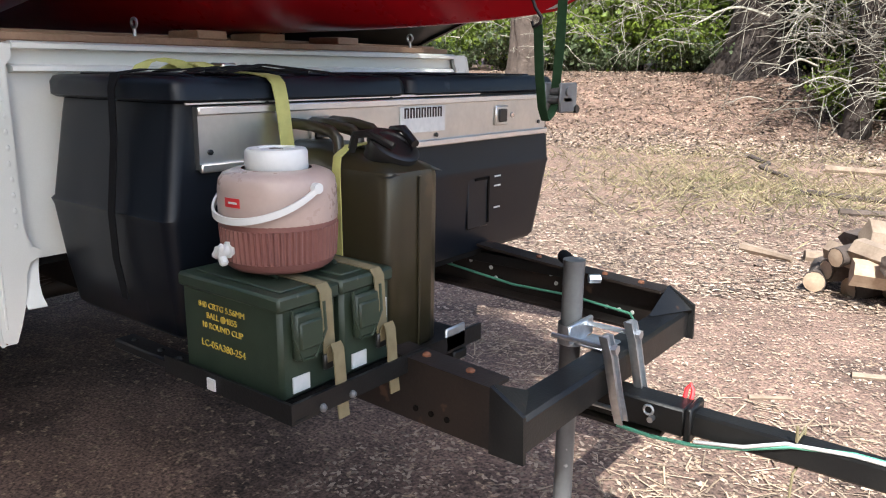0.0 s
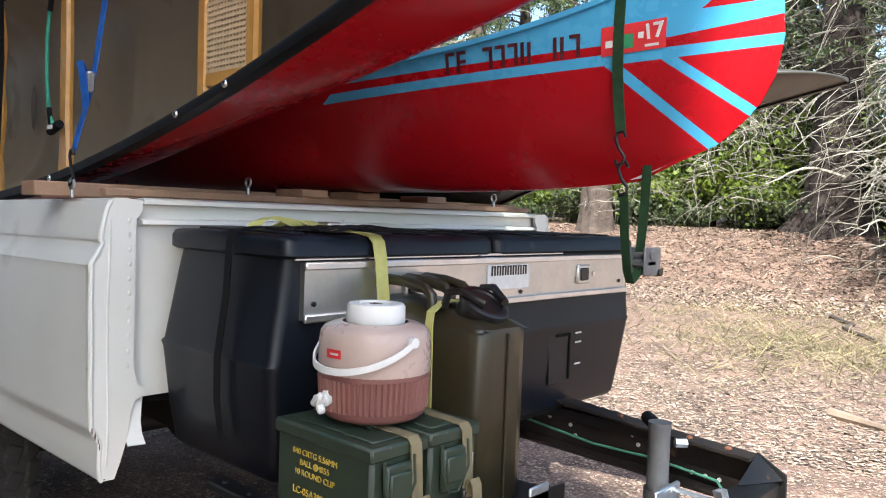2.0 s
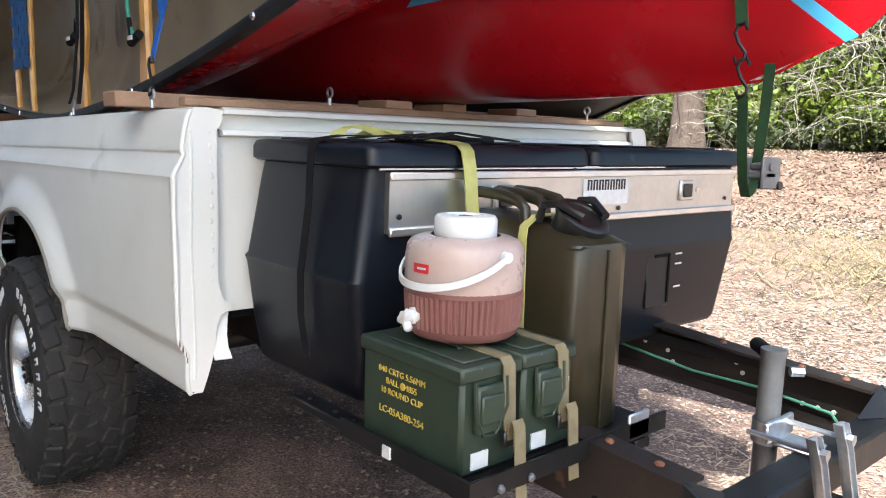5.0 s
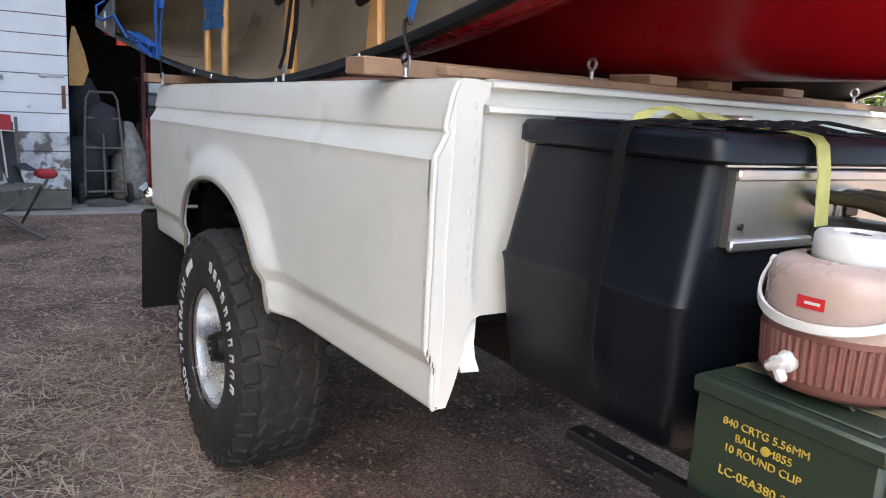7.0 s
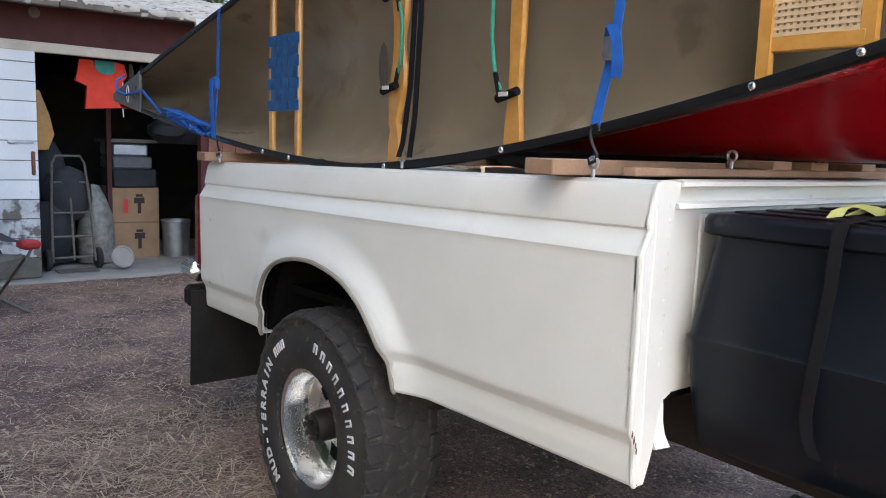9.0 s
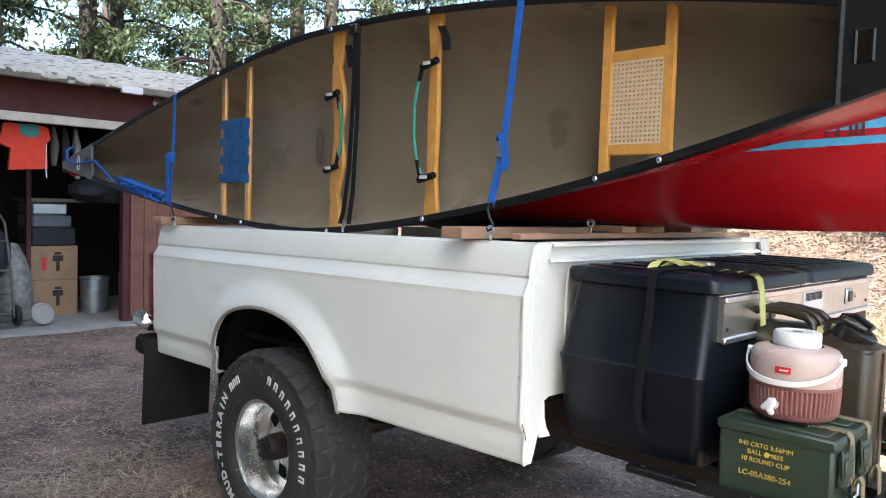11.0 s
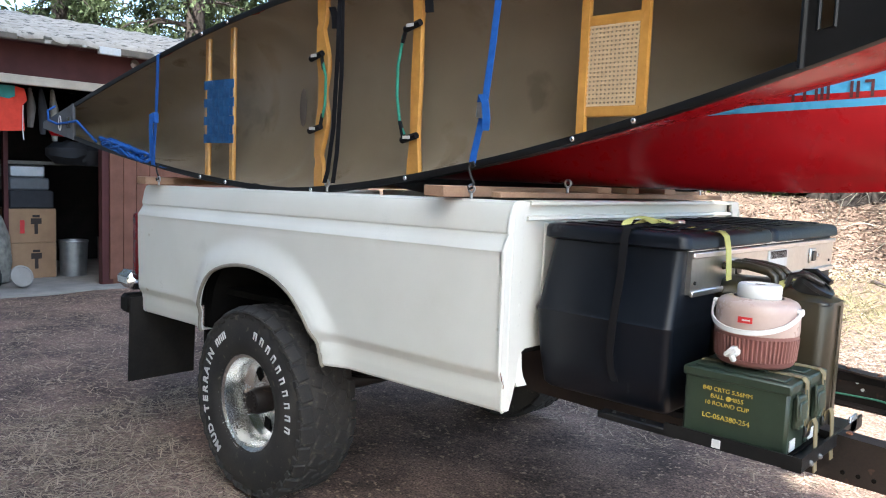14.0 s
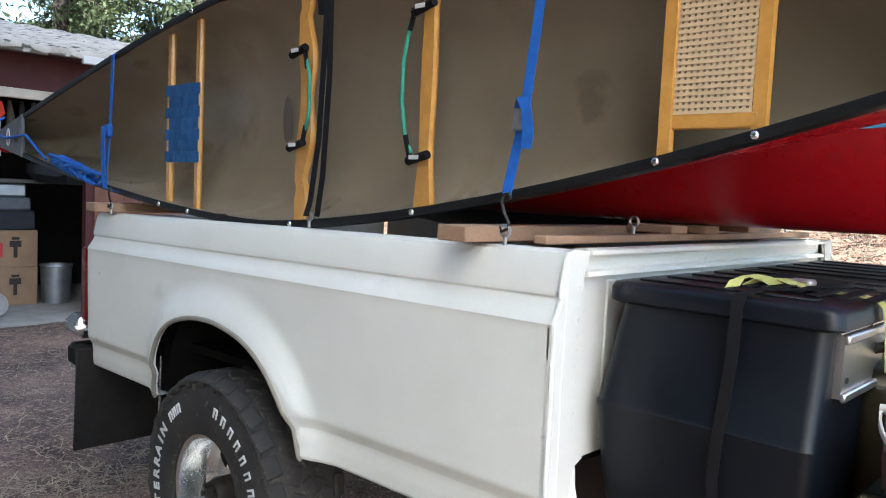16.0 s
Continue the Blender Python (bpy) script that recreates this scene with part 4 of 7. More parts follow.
def ammo_can():
    """One steel ammunition can, foot at the origin: long along x, latch end at +x."""
    L, Wd, H = 0.287, 0.138, 0.182
    c = thing("ammo_can", (0, 0, 0), "olive-green steel ammunition can with hinged lid", "ammo can", "ammo cans on the tray")
    part("can_body", Geo().box(-L / 2, L / 2, -Wd / 2, Wd / 2, 0, H, 0.008), OLIVE, c)
    lid = Geo().box(-L / 2 - 0.005, L / 2 + 0.005, -Wd / 2 - 0.005, Wd / 2 + 0.005, H - 0.014, H + 0.014, 0.005)
    lid.box(-L / 2 + 0.02, L / 2 - 0.02, -Wd / 2 + 0.02, Wd / 2 - 0.02, H + 0.013, H + 0.018, 0.004)
    part("lid", lid, OLIVE, c)
    part("lid_handle", Geo().tube([(-0.06, 0, H + 0.019), (-0.055, 0, H + 0.024), (0.055, 0, H + 0.024), (0.06, 0, H + 0.019)], 0.004, 6), OLIVE, c)
    la = Geo().box(L / 2, L / 2 + 0.016, -0.045, 0.02, 0.075, H - 0.02, 0.005)
    la.box(L / 2 + 0.014, L / 2 + 0.022, -0.040, 0.015, 0.095, H - 0.035, 0.004)
    la.tube([(L / 2 + 0.012, -0.05, H - 0.01), (L / 2 + 0.016, -0.05, 0.12), (L / 2 + 0.014, -0.03, 0.075), (L / 2 + 0.014, 0.0, 0.072), (L / 2 + 0.016, 0.025, 0.12), (L / 2 + 0.012, 0.025, H - 0.01)], 0.0035, 6)
    part("latch", la, OLIVE, c, "folded latch with wire bail")
    part("sticker", Geo().box(L / 2, L / 2 + 0.0025, 0.025, 0.055, 0.085, 0.135), WHL, c, "white paper sticker")
    part("tag", Geo().box(L / 2, L / 2 + 0.003, -0.045, -0.005, 0.012, 0.042), WHL, c, "torn white label")
    part("chips", Geo().box(-L / 2 + 0.05, -L / 2 + 0.07, -0.03, 0.0, H + 0.0135, H + 0.0148).box(-L / 2 + 0.03, -L / 2 + 0.045, -0.045, -0.03, H + 0.0135, H + 0.0146), GREYCL, c)
    return c


can = ammo_can()
can.matrix_basis = Matrix.Translation((-1.243, 0.953, 0.922))
near_can = can
can2 = copy_thing(can, Matrix.Translation((-1.243, 1.103, 0.922)))
bpy.context.view_layer.update()
for line, z, size in (("840 CRTG 5.56MM", 1.065, 0.0165), ("BALL   M855", 1.045, 0.0165), ("10 ROUND CLIP", 1.025, 0.0165), ("LC-05A380-254", 0.988, 0.0195)):
    m = Matrix.Translation((-1.262, 0.8825, z)) @ Matrix.Rotation(radians(90), 4, "X") @ Matrix.Diagonal((1.05, 1, 1, 1))
    text_mesh(line, size, m, YELP, near_can, "stencil_text")
part("stencil_dot", Geo().lathe([(0.007, 0.0), (0.007, 0.002), (0, 0.002)], (-1.258, 0.8838, 1.045), (0, -1, 0), 12), YELP, near_can)
part("tray_pad", Geo().box(-1.39, -1.095, 0.885, 1.18, 0.9145, 0.922, 0.003), DARK, tray)

for i, y in enumerate((0.985, 1.128)):
    st = thing("tan_strap", (-1.09, y, 0.9), "tan cotton webbing strap over an ammunition can", "strap", "tan straps")
    g = Geo().strap([(-1.40, y, 0.93), (-1.397, y, 1.10), (-1.38, y, 1.121), (-1.25, y, 1.124), (-1.10, y, 1.122), (-1.090, y, 1.11), (-1.086, y, 1.05), (-1.082, y, 0.985)], (0, 1, 0), 0.028, 0.003)
    part("band", g, WEBT, st)
    bx = Geo().box(-1.086, -1.076, y - 0.018, y + 0.018, 0.965, 0.995, 0.003)
    part("strap_buckle", bx, JCAP, st, "black metal buckle")
    g = Geo().strap([(-1.078, y + 0.002, 0.975), (-1.074, y, 1.008), (-1.066, y, 1.017), (-1.060, y, 1.006), (-1.058, y + 0.002, 0.96), (-1.057, y + 0.004, 0.915), (-1.054, y + 0.006, 0.872)], (0, 1, 0), 0.027, 0.003)
    part("loose_end", g, WEBT, st, "loose folded strap end")

jug = thing("water_jug", (-1.245, 1.015, 1.136), "beige and brown one-gallon picnic water jug with white lid", "water jug")
JX, JY, JZ = -1.245, 1.015, 1.134
g = Geo()
n = 240
prof = [(0.06, 0.0), (0.095, 0.0), (0.102, 0.006), (0.107, 0.018), (0.107, 0.0185), (0.1115, 0.0805), (0.1115, 0.081), (0.112, 0.092)]
rows = []
for r, h in prof:
    row = []
    for j in range(n + 1):
        a = 2 * math.pi * j / n
        k = 0.0024 * (1 if (j // 2) % 2 else -1) if 0.0181 < h < 0.0808 else 0
        row.append((JX + (r + k) * math.cos(a), JY + (r + k) * math.sin(a), JZ + h))
    rows.append(row)
g.grid(rows)
part("jug_base", g, BROWN, jug, "fluted brown plastic base", angle=25)
part("jug_body", Geo().lathe([(0.112, 0.090), (0.113, 0.095), (0.112, 0.15), (0.109, 0.168), (0.102, 0.177), (0.088, 0.183), (0.066, 0.186)], (JX, JY, JZ), n=56), BEIGE, jug, "glossy beige plastic upper body", angle=50)
part("jug_lid", Geo().lathe([(0.058, 0.182), (0.0595, 0.186), (0.059, 0.216), (0.055, 0.222), (0.035, 0.2235), (0.034, 0.220), (0.0, 0.220)], (JX, JY, JZ), n=48), LIDW, jug, "white screw lid")
part("lid_recess", Geo().box(JX - 0.012, JX + 0.012, JY - 0.007, JY + 0.007, JZ + 0.2195, JZ + 0.2215), GREYCL, jug)
hd = []
for i in range(25):
    a = radians(-176 + 172 * i / 24)
    t = (i / 24 - 0.5) * 2
    hd.append((JX + 0.121 * math.cos(a), JY + 0.121 * math.sin(a), JZ + 0.100 + 0.058 * abs(t) ** 2.2))
g = Geo().strap(hd, (0, 0, 1), 0.013, 0.005)
tl = Matrix.Translation((JX, JY, 0)) @ Matrix.Rotation(radians(0), 4, "Z") @ Matrix.Translation((-JX, -JY, 0))
g.move(lambda x, y, z: tl @ Vector((x, y, z)))
part("jug_handle", g, LIDW, jug, "white plastic carrying handle")
for p in (hd[0], hd[-1]):
    q = tl @ Vector(p)
    dv = Vector((q.x - JX, q.y - JY, 0)).normalized()
    part("handle_pivot", Geo().lathe([(0.010, -0.010), (0.010, 0.003), (0.0, 0.004)], q, dv, 12), LIDW, jug)
sa = radians(-98)
sd = Vector((math.cos(sa), math.sin(sa), 0))
sc = Vector((JX, JY, JZ + 0.042)) + sd * 0.108
sp = Geo().lathe([(0.016, -0.004), (0.016, 0.004), (0.011, 0.006), (0.010, 0.026), (0.0, 0.027)], sc, sd, 14)
side = sd.cross(Vector((0, 0, 1)))
turn = Matrix((side, sd, Vector((0, 0, 1)))).transposed().to_4x4() @ Matrix.Rotation(radians(35), 4, "Y")
sp.obox(sc + sd * 0.022, (0.044, 0.012, 0.016), turn, 0.005).obox(sc + sd * 0.016 + Vector((0, 0, -0.012)), (0.014, 0.016, 0.034), turn, 0.004)
part("jug_spout", sp, LIDW, jug, "white plastic push-button spout")
la = radians(-86)
lb = part("jug_badge", Geo().grid([[(JX + 0.1142 * math.cos(la + d), JY + 0.1142 * math.sin(la + d), JZ + h) for d in np.linspace(-0.17, 0.17, 8)] for h in (0.124, 0.141)]), REDL, jug, "small red maker's badge")
part("badge_bar", Geo().grid([[(JX + 0.1150 * math.cos(la + d), JY + 0.1150 * math.sin(la + d), JZ + h) for d in np.linspace(-0.07, 0.12, 6)] for h in (0.1305, 0.1345)]), WHL, lb)

jc = thing("jerry_can", (-1.285, 1.305, 0.914), "dark olive-brown steel jerry can with black cap", "jerry can")
def jring(z, x0, x1, y0, y1, r):
    return chest_ring(z, x0, x1, y0, y1, r)
Y0, Y1 = 1.182, 1.35
rows = [jring(0.9145, -1.45, -1.115, Y0 + 0.012, Y1 - 0.012, 0.03), jring(0.924, -1.46, -1.105, Y0, Y1, 0.04), jring(1.285, -1.462, -1.103, Y0, Y1, 0.04), jring(1.30, -1.460, -1.106, Y0 + 0.004, Y1 - 0.004, 0.04)]
g = Geo().grid(rows)
g.f.append(tuple(range(20))[::-1])
prof = [(-1.460, 1.295), (-1.452, 1.325), (-1.43, 1.345), (-1.33, 1.345), (-1.25, 1.335), (-1.14, 1.315), (-1.106, 1.297)]
sh = []
for y, k in ((Y0 + 0.002, 0.0), (Y0 + 0.02, 0.75), (Y0 + 0.05, 1.0), (Y1 - 0.05, 1.0), (Y1 - 0.02, 0.75), (Y1 - 0.002, 0.0)):
    sh.append([(x, y, 1.293 + (z - 1.293) * k) for x, z in prof])
g.grid(sh)
part("can_shell", g, JERRY, jc, "ribbed olive-brown steel shell", angle=50)
for y in (Y0 + 0.022, (Y0 + Y1) / 2, Y1 - 0.022):
    h = [(-1.448, y, 1.305), (-1.452, y, 1.345), (-1.44, y, 1.372), (-1.41, y, 1.384), (-1.35, y, 1.382), (-1.29, y, 1.372), (-1.272, y, 1.358), (-1.268, y, 1.33)]
    part("carry_handle", Geo().tube(h, 0.0125, 10), JERRY, jc, "one of three steel carrying handles")
cd = Vector((0.55, 0, 0.84)).normalized()
cc = Vector((-1.185, (Y0 + Y1) / 2, 1.325))
cap = part("cap", Geo().lathe([(0.05, -0.02), (0.052, 0.016), (0.058, 0.018), (0.058, 0.03), (0.052, 0.034), (0.040, 0.034), (0.038, 0.030), (0.0, 0.030)], cc, cd, 32), JCAP, jc, "black locking cap")
part("cap_lever", Geo().tube([(-1.24, Y0 + 0.03, 1.335), (-1.225, Y0 + 0.026, 1.37), (-1.19, Y0 + 0.03, 1.375), (-1.14, Y0 + 0.05, 1.35)], 0.009, 8).tube([(-1.24, Y1 - 0.03, 1.335), (-1.225, Y1 - 0.026, 1.375), (-1.19, Y1 - 0.03, 1.378), (-1.14, Y1 - 0.05, 1.35)], 0.009, 8), JCAP, jc)
part("side_seam", Geo().tube([(-1.101, (Y0 + Y1) / 2, 0.91), (-1.0995, (Y0 + Y1) / 2, 1.29)], 0.003, 6), JERRY, jc)
ws = thing("yellow_strap", (-1.3, 1.2, 0.95), "faded yellow webbing strap round the jerry can", "strap")
part("band", Geo().strap([(-1.25, Y1 - 0.02, 1.345), (-1.25, 1.30, 1.347), (-1.25, Y0 + 0.03, 1.345), (-1.25, Y0 - 0.002, 1.325), (-1.25, Y0 - 0.006, 1.30), (-1.248, Y0 - 0.006, 1.15), (-1.246, Y0 - 0.006, 1.0)], (1, 0, 0), 0.022, 0.003), WEBY, ws)

# ---- wooden cross bars on the bed ----
for x, nm in ((-2.215, "front"), (-4.32, "rear")):
    z0 = 1.558 + 0.017 * (x + 1.95)
    b = solid("cross_bar", Geo().box(x - 0.046, x + 0.046, 0.685, 2.665, z0, z0 + 0.038, 0.003), PINE, "reddish pine board laid across the bed rails", "board", "cross bars")
z0 = 1.558
ct = solid("wood_strip", Geo().box(-2.06, -2.02, 0.80, 2.56, z0, z0 + 0.020, 0.003), PINE, "thin weathered wooden strip along the front rail", "board")
for y in (1.40, 1.62, 1.95):
    solid("wood_block", Geo().box(-2.165, -2.02, y, y + 0.10, z0 + 0.0205, z0 + 0.045, 0.003), PINE, "small pine block under the canoes", "block", "wood blocks")


def eye_bolt(x, y, z):
    g = Geo().tube([(x, y, z), (x, y, z + 0.022)], 0.005, 8)
    g.tube([(x + 0.013 * math.cos(a), y, z + 0.034 + 0.013 * math.sin(a)) for a in np.linspace(0, 2 * math.pi, 14)[:-1]], 0.004, 6, True)
    return g


# ---- canoes ----
def canoe_dims(x):
    c, h = -3.215, 2.45
    u = (x - c) / h
    p = 1.88 if u > 0 else 1.42
    w = 0.402 * max(0.0, 1 - abs(u) ** p) + 0.012
    zc = 1.949 + (0.055 if x > -3.1 else 0.042) * (x + 3.1)
    yg = 0.862 + 0.04 * (x + 2.5) - 0.03 * abs(u) ** 3
    dep = 0.355 * max(0.0, 1 - abs(u) ** 14) ** 0.5 + 0.02
    n = 2.7 - 0.45 * abs(u) ** 2
    return u, w, zc, yg, dep, n


def canoe_point(x, th, inset=0.0, bulge=1.0):
    u, w, zc, yg, dep, n = canoe_dims(x)
    w, dep = max(0.004, w - inset), max(0.004, dep - inset)
    c, s = math.cos(th), math.sin(th)
    full = bulge * smooth01(0.45, 1.0, abs(u)) * math.sin(th) ** 0.8 * (1.0 if c > 0 else 0.12)
    return (x + math.copysign(0.02, u) * full, yg + dep * abs(s) ** (2 / n), zc - w * math.copysign(abs(c) ** (2 / n), c) - math.copysign(0.078 * full * abs(c) ** 0.3, c))


CX = [-3.215 + 2.449 * math.sin(math.pi / 2 * i / 36) for i in range(-36, 37)]


LX = [-3.215 + 2.449 * math.sin(math.pi / 2 * i / 90) for i in range(-85, 86)]


def ripple(x):
    """Shallow bends of the inside skin between its ribs."""
    return sum(h * math.exp(-((x - c) / w) ** 2) for c, w, h in ((-3.47, 0.05, 0.010), (-2.76, 0.045, 0.006), (-4.25, 0.08, 0.006), (-2.20, 0.06, 0.004)))


def side_canoe(name, label, hull_m, liner_m, gun_m, flip=None):
    ob = thing(name, (-3.2, 1.05, 1.56), label, "canoe", "canoes on the trailer")
    tr = flip or (lambda x, y, z: (x, y, z))
    bulge = 0.0 if flip else 1.0
    TH = [math.pi * j / 28 for j in range(29)]
    hg = Geo().grid([[canoe_point(x, t, 0.0, bulge) for t in TH] for x in CX])
    hg.f += [tuple(range(29)), tuple(range(len(hg.v) - 29, len(hg.v)))[::-1]]
    hull = part("hull", hg.move(tr), hull_m, ob, "smooth painted outer hull", angle=70)
    part("liner", Geo().grid([[canoe_point(x, t, 0.009 + ripple(x), bulge) for t in TH] for x in LX]).move(tr), liner_m, ob, "plain inside skin of the hull", angle=70)
    for s in (-1, 1):
        g = Geo()
        pts, sides = [], []
        for x in CX:
            u, w, zc, yg, dep, n = canoe_dims(x)
            pts.append((x, yg - 0.002, zc + s * (w + 0.001)))
        k = len(pts)
        rows = []
        for i, p in enumerate(pts):
            rows.append([(p[0], p[1] + a, p[2] + s * b) for a, b in ((-0.012, -0.016), (-0.016, -0.006), (-0.013, 0.008), (0.0, 0.012), (0.016, 0.011), (0.017, 0.004), (-0.002, 0.003), (-0.004, -0.016), (-0.012, -0.016))])
        part("gunwale", g.grid(rows).move(tr), gun_m, ob, "black vinyl gunwale", angle=50)
    return ob, hull, tr


canoe, hull, _ = side_canoe("canoe", "red canoe lying on its side, tan inside, black gunwales", RED, TAN, GUN)


def gun_z(x, s):
    u, w, zc, yg, dep, n = canoe_dims(x)
    return zc + s * w


def gun_y(x):
    return canoe_dims(x)[3]


# deck plates
for bow in (1, -1):
    xt = -3.215 + bow * 2.455
    xb = xt - bow * (0.385 if bow > 0 else 0.40)
    xs = [xb + (xt - xb) * i / 10 for i in range(11)]
    front = [[(x, gun_y(x) - 0.018, gun_z(x, -1) - 0.008 + (gun_z(x, 1) - gun_z(x, -1) + 0.016) * j / 6) for j in range(7)] for x in xs]
    g = Geo()
    slot = lambda i, j: i in (1,) and j in (2, 3)
    for i in range(10):
        for j in range(6):
            if not slot(i, j):
                g.add([front[i][j], front[i][j + 1], front[i + 1][j + 1], front[i + 1][j]], [(0, 1, 2, 3)])
    rim_pts = [front[0][j] for j in range(7)]
    rim_g = Geo().tube([(p[0] + bow * 0.004, p[1] + 0.004, p[2]) for p in rim_pts], 0.011, 8)
    p4 = [front[1][2], front[1][4], front[2][4], front[2][2]]
    tip_g = Geo().ball((xt - bow * 0.01, gun_y(xt) - 0.004, canoe_dims(xt)[2]), 0.019, 10, (0.9, 0.6, 0.95))
    deck_m = GUN if bow > 0 else GREYD
    deck = part("deck_plate", g, deck_m, canoe, "black plastic deck plate with grab slot" if bow > 0 else "grey plastic deck plate with grab slot", angle=60)
    part("deck_rim", rim_g, deck_m, deck)
    part("slot_rim", Geo().tube(p4, 0.006, 6, True), deck_m, deck)
    part("deck_tip", tip_g, deck_m, deck)
    if bow < 0:
        part("deck_mark", Geo().tube([(xb - 0.17 + 0.02 * math.cos(a), gun_y(xb - 0.17) - 0.021, canoe_dims(xb - 0.17)[2] + 0.045 * math.sin(a)) for a in np.linspace(0, 2 * math.pi, 20)[:-1]], 0.003, 6, True), WHL, canoe)


def bolts(x):
    for s in (-1, 1):
        z = gun_z(x, s) - s * 0.003
        part("gunwale_bolt", Geo().lathe([(0.0, 0.007), (0.006, 0.006), (0.009, 0.003), (0.0095, 0.0)], (x, gun_y(x) - 0.0165, z), (0, -1, 0), 10), CHROME, canoe)


def bar_between(x, width, depth, y_off, shape=None, n=16):
    """An upright wooden bar from gunwale to gunwale, with a width that may change along it."""
    z0, z1 = gun_z(x, -1) + 0.004, gun_z(x, 1) - 0.004
    y = gun_y(x) + y_off
    a, b = [], []
    rows = []
    for i in range(n + 1):
        t = i / n
        c, w = shape(t) if shape else (0, width)
        z = z0 + (z1 - z0) * t
        rows.append([(x + c - w / 2, y, z), (x + c - w / 2 + 0.004, y - depth / 2, z), (x + c + w / 2 - 0.004, y - depth / 2, z), (x + c + w / 2, y, z), (x + c + w / 2 - 0.004, y + depth / 2, z), (x + c - w / 2 + 0.004, y + depth / 2, z), (x + c - w / 2, y, z)])
    return Geo().grid(rows)


# rear woven seat
for x in (-3.905, -3.69):
    bolts(x)
seat = part("web_seat", bar_between(-3.945, 0.034, 0.02, 0.05), ASH, canoe, "ash seat frame with blue webbing")
part("seat_rail", bar_between(-3.735, 0.034, 0.02, 0.05), ASH, seat)
ysl = gun_y(-3.84) + 0.048
for i in range(4):
    x = -3.945 + 0.2 * (i + 0.5) / 4 + 0.008
    rows = []
    for k in range(41):
        z = 1.738 + 0.305 * k / 40
        rows.append((x, ysl - 0.013 - 0.0035 * math.cos(math.pi * (k / 40 * 7 - 0.5 + i)), z))
    part("webbing_band", Geo().strap(rows, (1, 0, 0), 0.049, 0.002), WEBS, seat)
for j in range(7):
    z = 1.738 + 0.305 * (j + 0.5) / 7
    rows = []
    for k in range(33):
        x = -3.965 + 0.262 * k / 32
        rows.append((x, ysl - 0.013 + 0.0035 * math.cos(math.pi * ((x + 3.937) / 0.05 - 0.5 + j) ) , z))
    part("webbing_band", Geo().strap(rows, (0, 0, 1), 0.0425, 0.002), WEBS, seat)
# carved yoke
def yoke_shape(t):
    return (0.022 * math.cos(2 * math.pi * (t - 0.5)) * (0.15 < t < 0.85) - 0.012 * math.exp(-((t - 0.5) / 0.08) ** 2) + 0.0, 0.066 + 0.016 * math.cos(6 * math.pi * t) * (0.1 < t < 0.9))
bolts(-3.06)
yoke = part("yoke", bar_between(-3.06, 0.06, 0.022, 0.03, yoke_shape, 40), ASH, canoe, "carved ash carrying yoke")
bolts(-2.515)
thw = part("thwart", bar_between(-2.515, 0.05, 0.022, 0.03, lambda t: (0, 0.046 + 0.026 * abs(math.cos(2 * math.pi * t)) ** 2 * (0.3 if 0.25 < t < 0.75 else 1)), 30), ASH, canoe, "varnished ash thwart")
for x, par, off, zs in ((-3.06, yoke, 0.036, (1.80, 2.10)), (-2.515, thw, -0.045, (1.762, 2.172))):
    y = gun_y(x) + 0.012
    mid = (zs[0] + zs[1]) / 2
    part("cord", Geo().tube([(x + off * 0.7, y - 0.01, zs[0] + 0.01), (x + off * 1.25, y - 0.012, zs[0] + 0.05), (x + off * 1.7, y - 0.012, mid - 0.05), (x + off * 1.7, y - 0.012, mid + 0.06), (x + off * 1.2, y - 0.012, zs[1] - 0.04), (x + off * 0.6, y - 0.01, zs[1])], 0.006, 8), BUNGEE, par, "green bungee cord")
    for z in zs:
        part("cord_clip", Geo().tube([(x - 0.042, y - 0.012, z - 0.012), (x + 0.04, y - 0.016, z + 0.006)], 0.013, 8), WEBK, par, "black cord clip")
        part("cord_end", Geo().tube([(x + off * 0.8, y - 0.012, z), (x + off * 1.25, y - 0.012, z + (0.06 if z < mid else -0.06))], 0.008, 6), WEBK, par)
        part("clip_print", Geo().box(x - 0.02, x + 0.016, y - 0.0305, y - 0.0275, z - 0.008, z + 0.004), WHL, par)
for x, z in ((-2.965, 2.24), (-2.455, 2.25)):
    part("thwart_tag", Geo().strap([(x - 0.02, gun_y(x) + 0.01, z + 0.05), (x + 0.012, gun_y(x) + 0.0, z + 0.01), (x + 0.018, gun_y(x) + 0.0, z - 0.04)], (1, 0.3, 0), 0.032, 0.006), WEBK, canoe)
part("hull_patch", Geo().ball((-3.57, gun_y(-3.57) + 0.335, 1.93), 0.06, 14, (0.5, 0.06, 1.6)), GREYCL, canoe, "pale repair patch inside the hull")
# cane seat
for x in (-1.80, -1.595):
    bolts(x)
cs = part("cane_seat", bar_between(-1.825, 0.036, 0.022, 0.07), ASH, canoe, "ash seat frame with woven cane")
part("seat_rail", bar_between(-1.62, 0.036, 0.022, 0.07), ASH, cs)
ysl = gun_y(-1.7) + 0.07
for z in (1.845, 2.125):
    part("seat_end", Geo().box(-1.825, -1.62, ysl - 0.01, ysl + 0.01, z - 0.018, z + 0.018, 0.004), ASH, cs)
g = Geo()
for i in range(13):
    x = -1.807 + 0.169 * i / 12
    g.strap([(x, ysl - 0.006, 1.86), (x, ysl - 0.006, 2.11)], (1, 0, 0), 0.0080, 0.002)
for j in range(19):
    z = 1.864 + 0.242 * j / 18
    g.strap([(-1.81, ysl - 0.008, z), (-1.635, ysl - 0.008, z)], (0, 0, 1), 0.0078, 0.002)
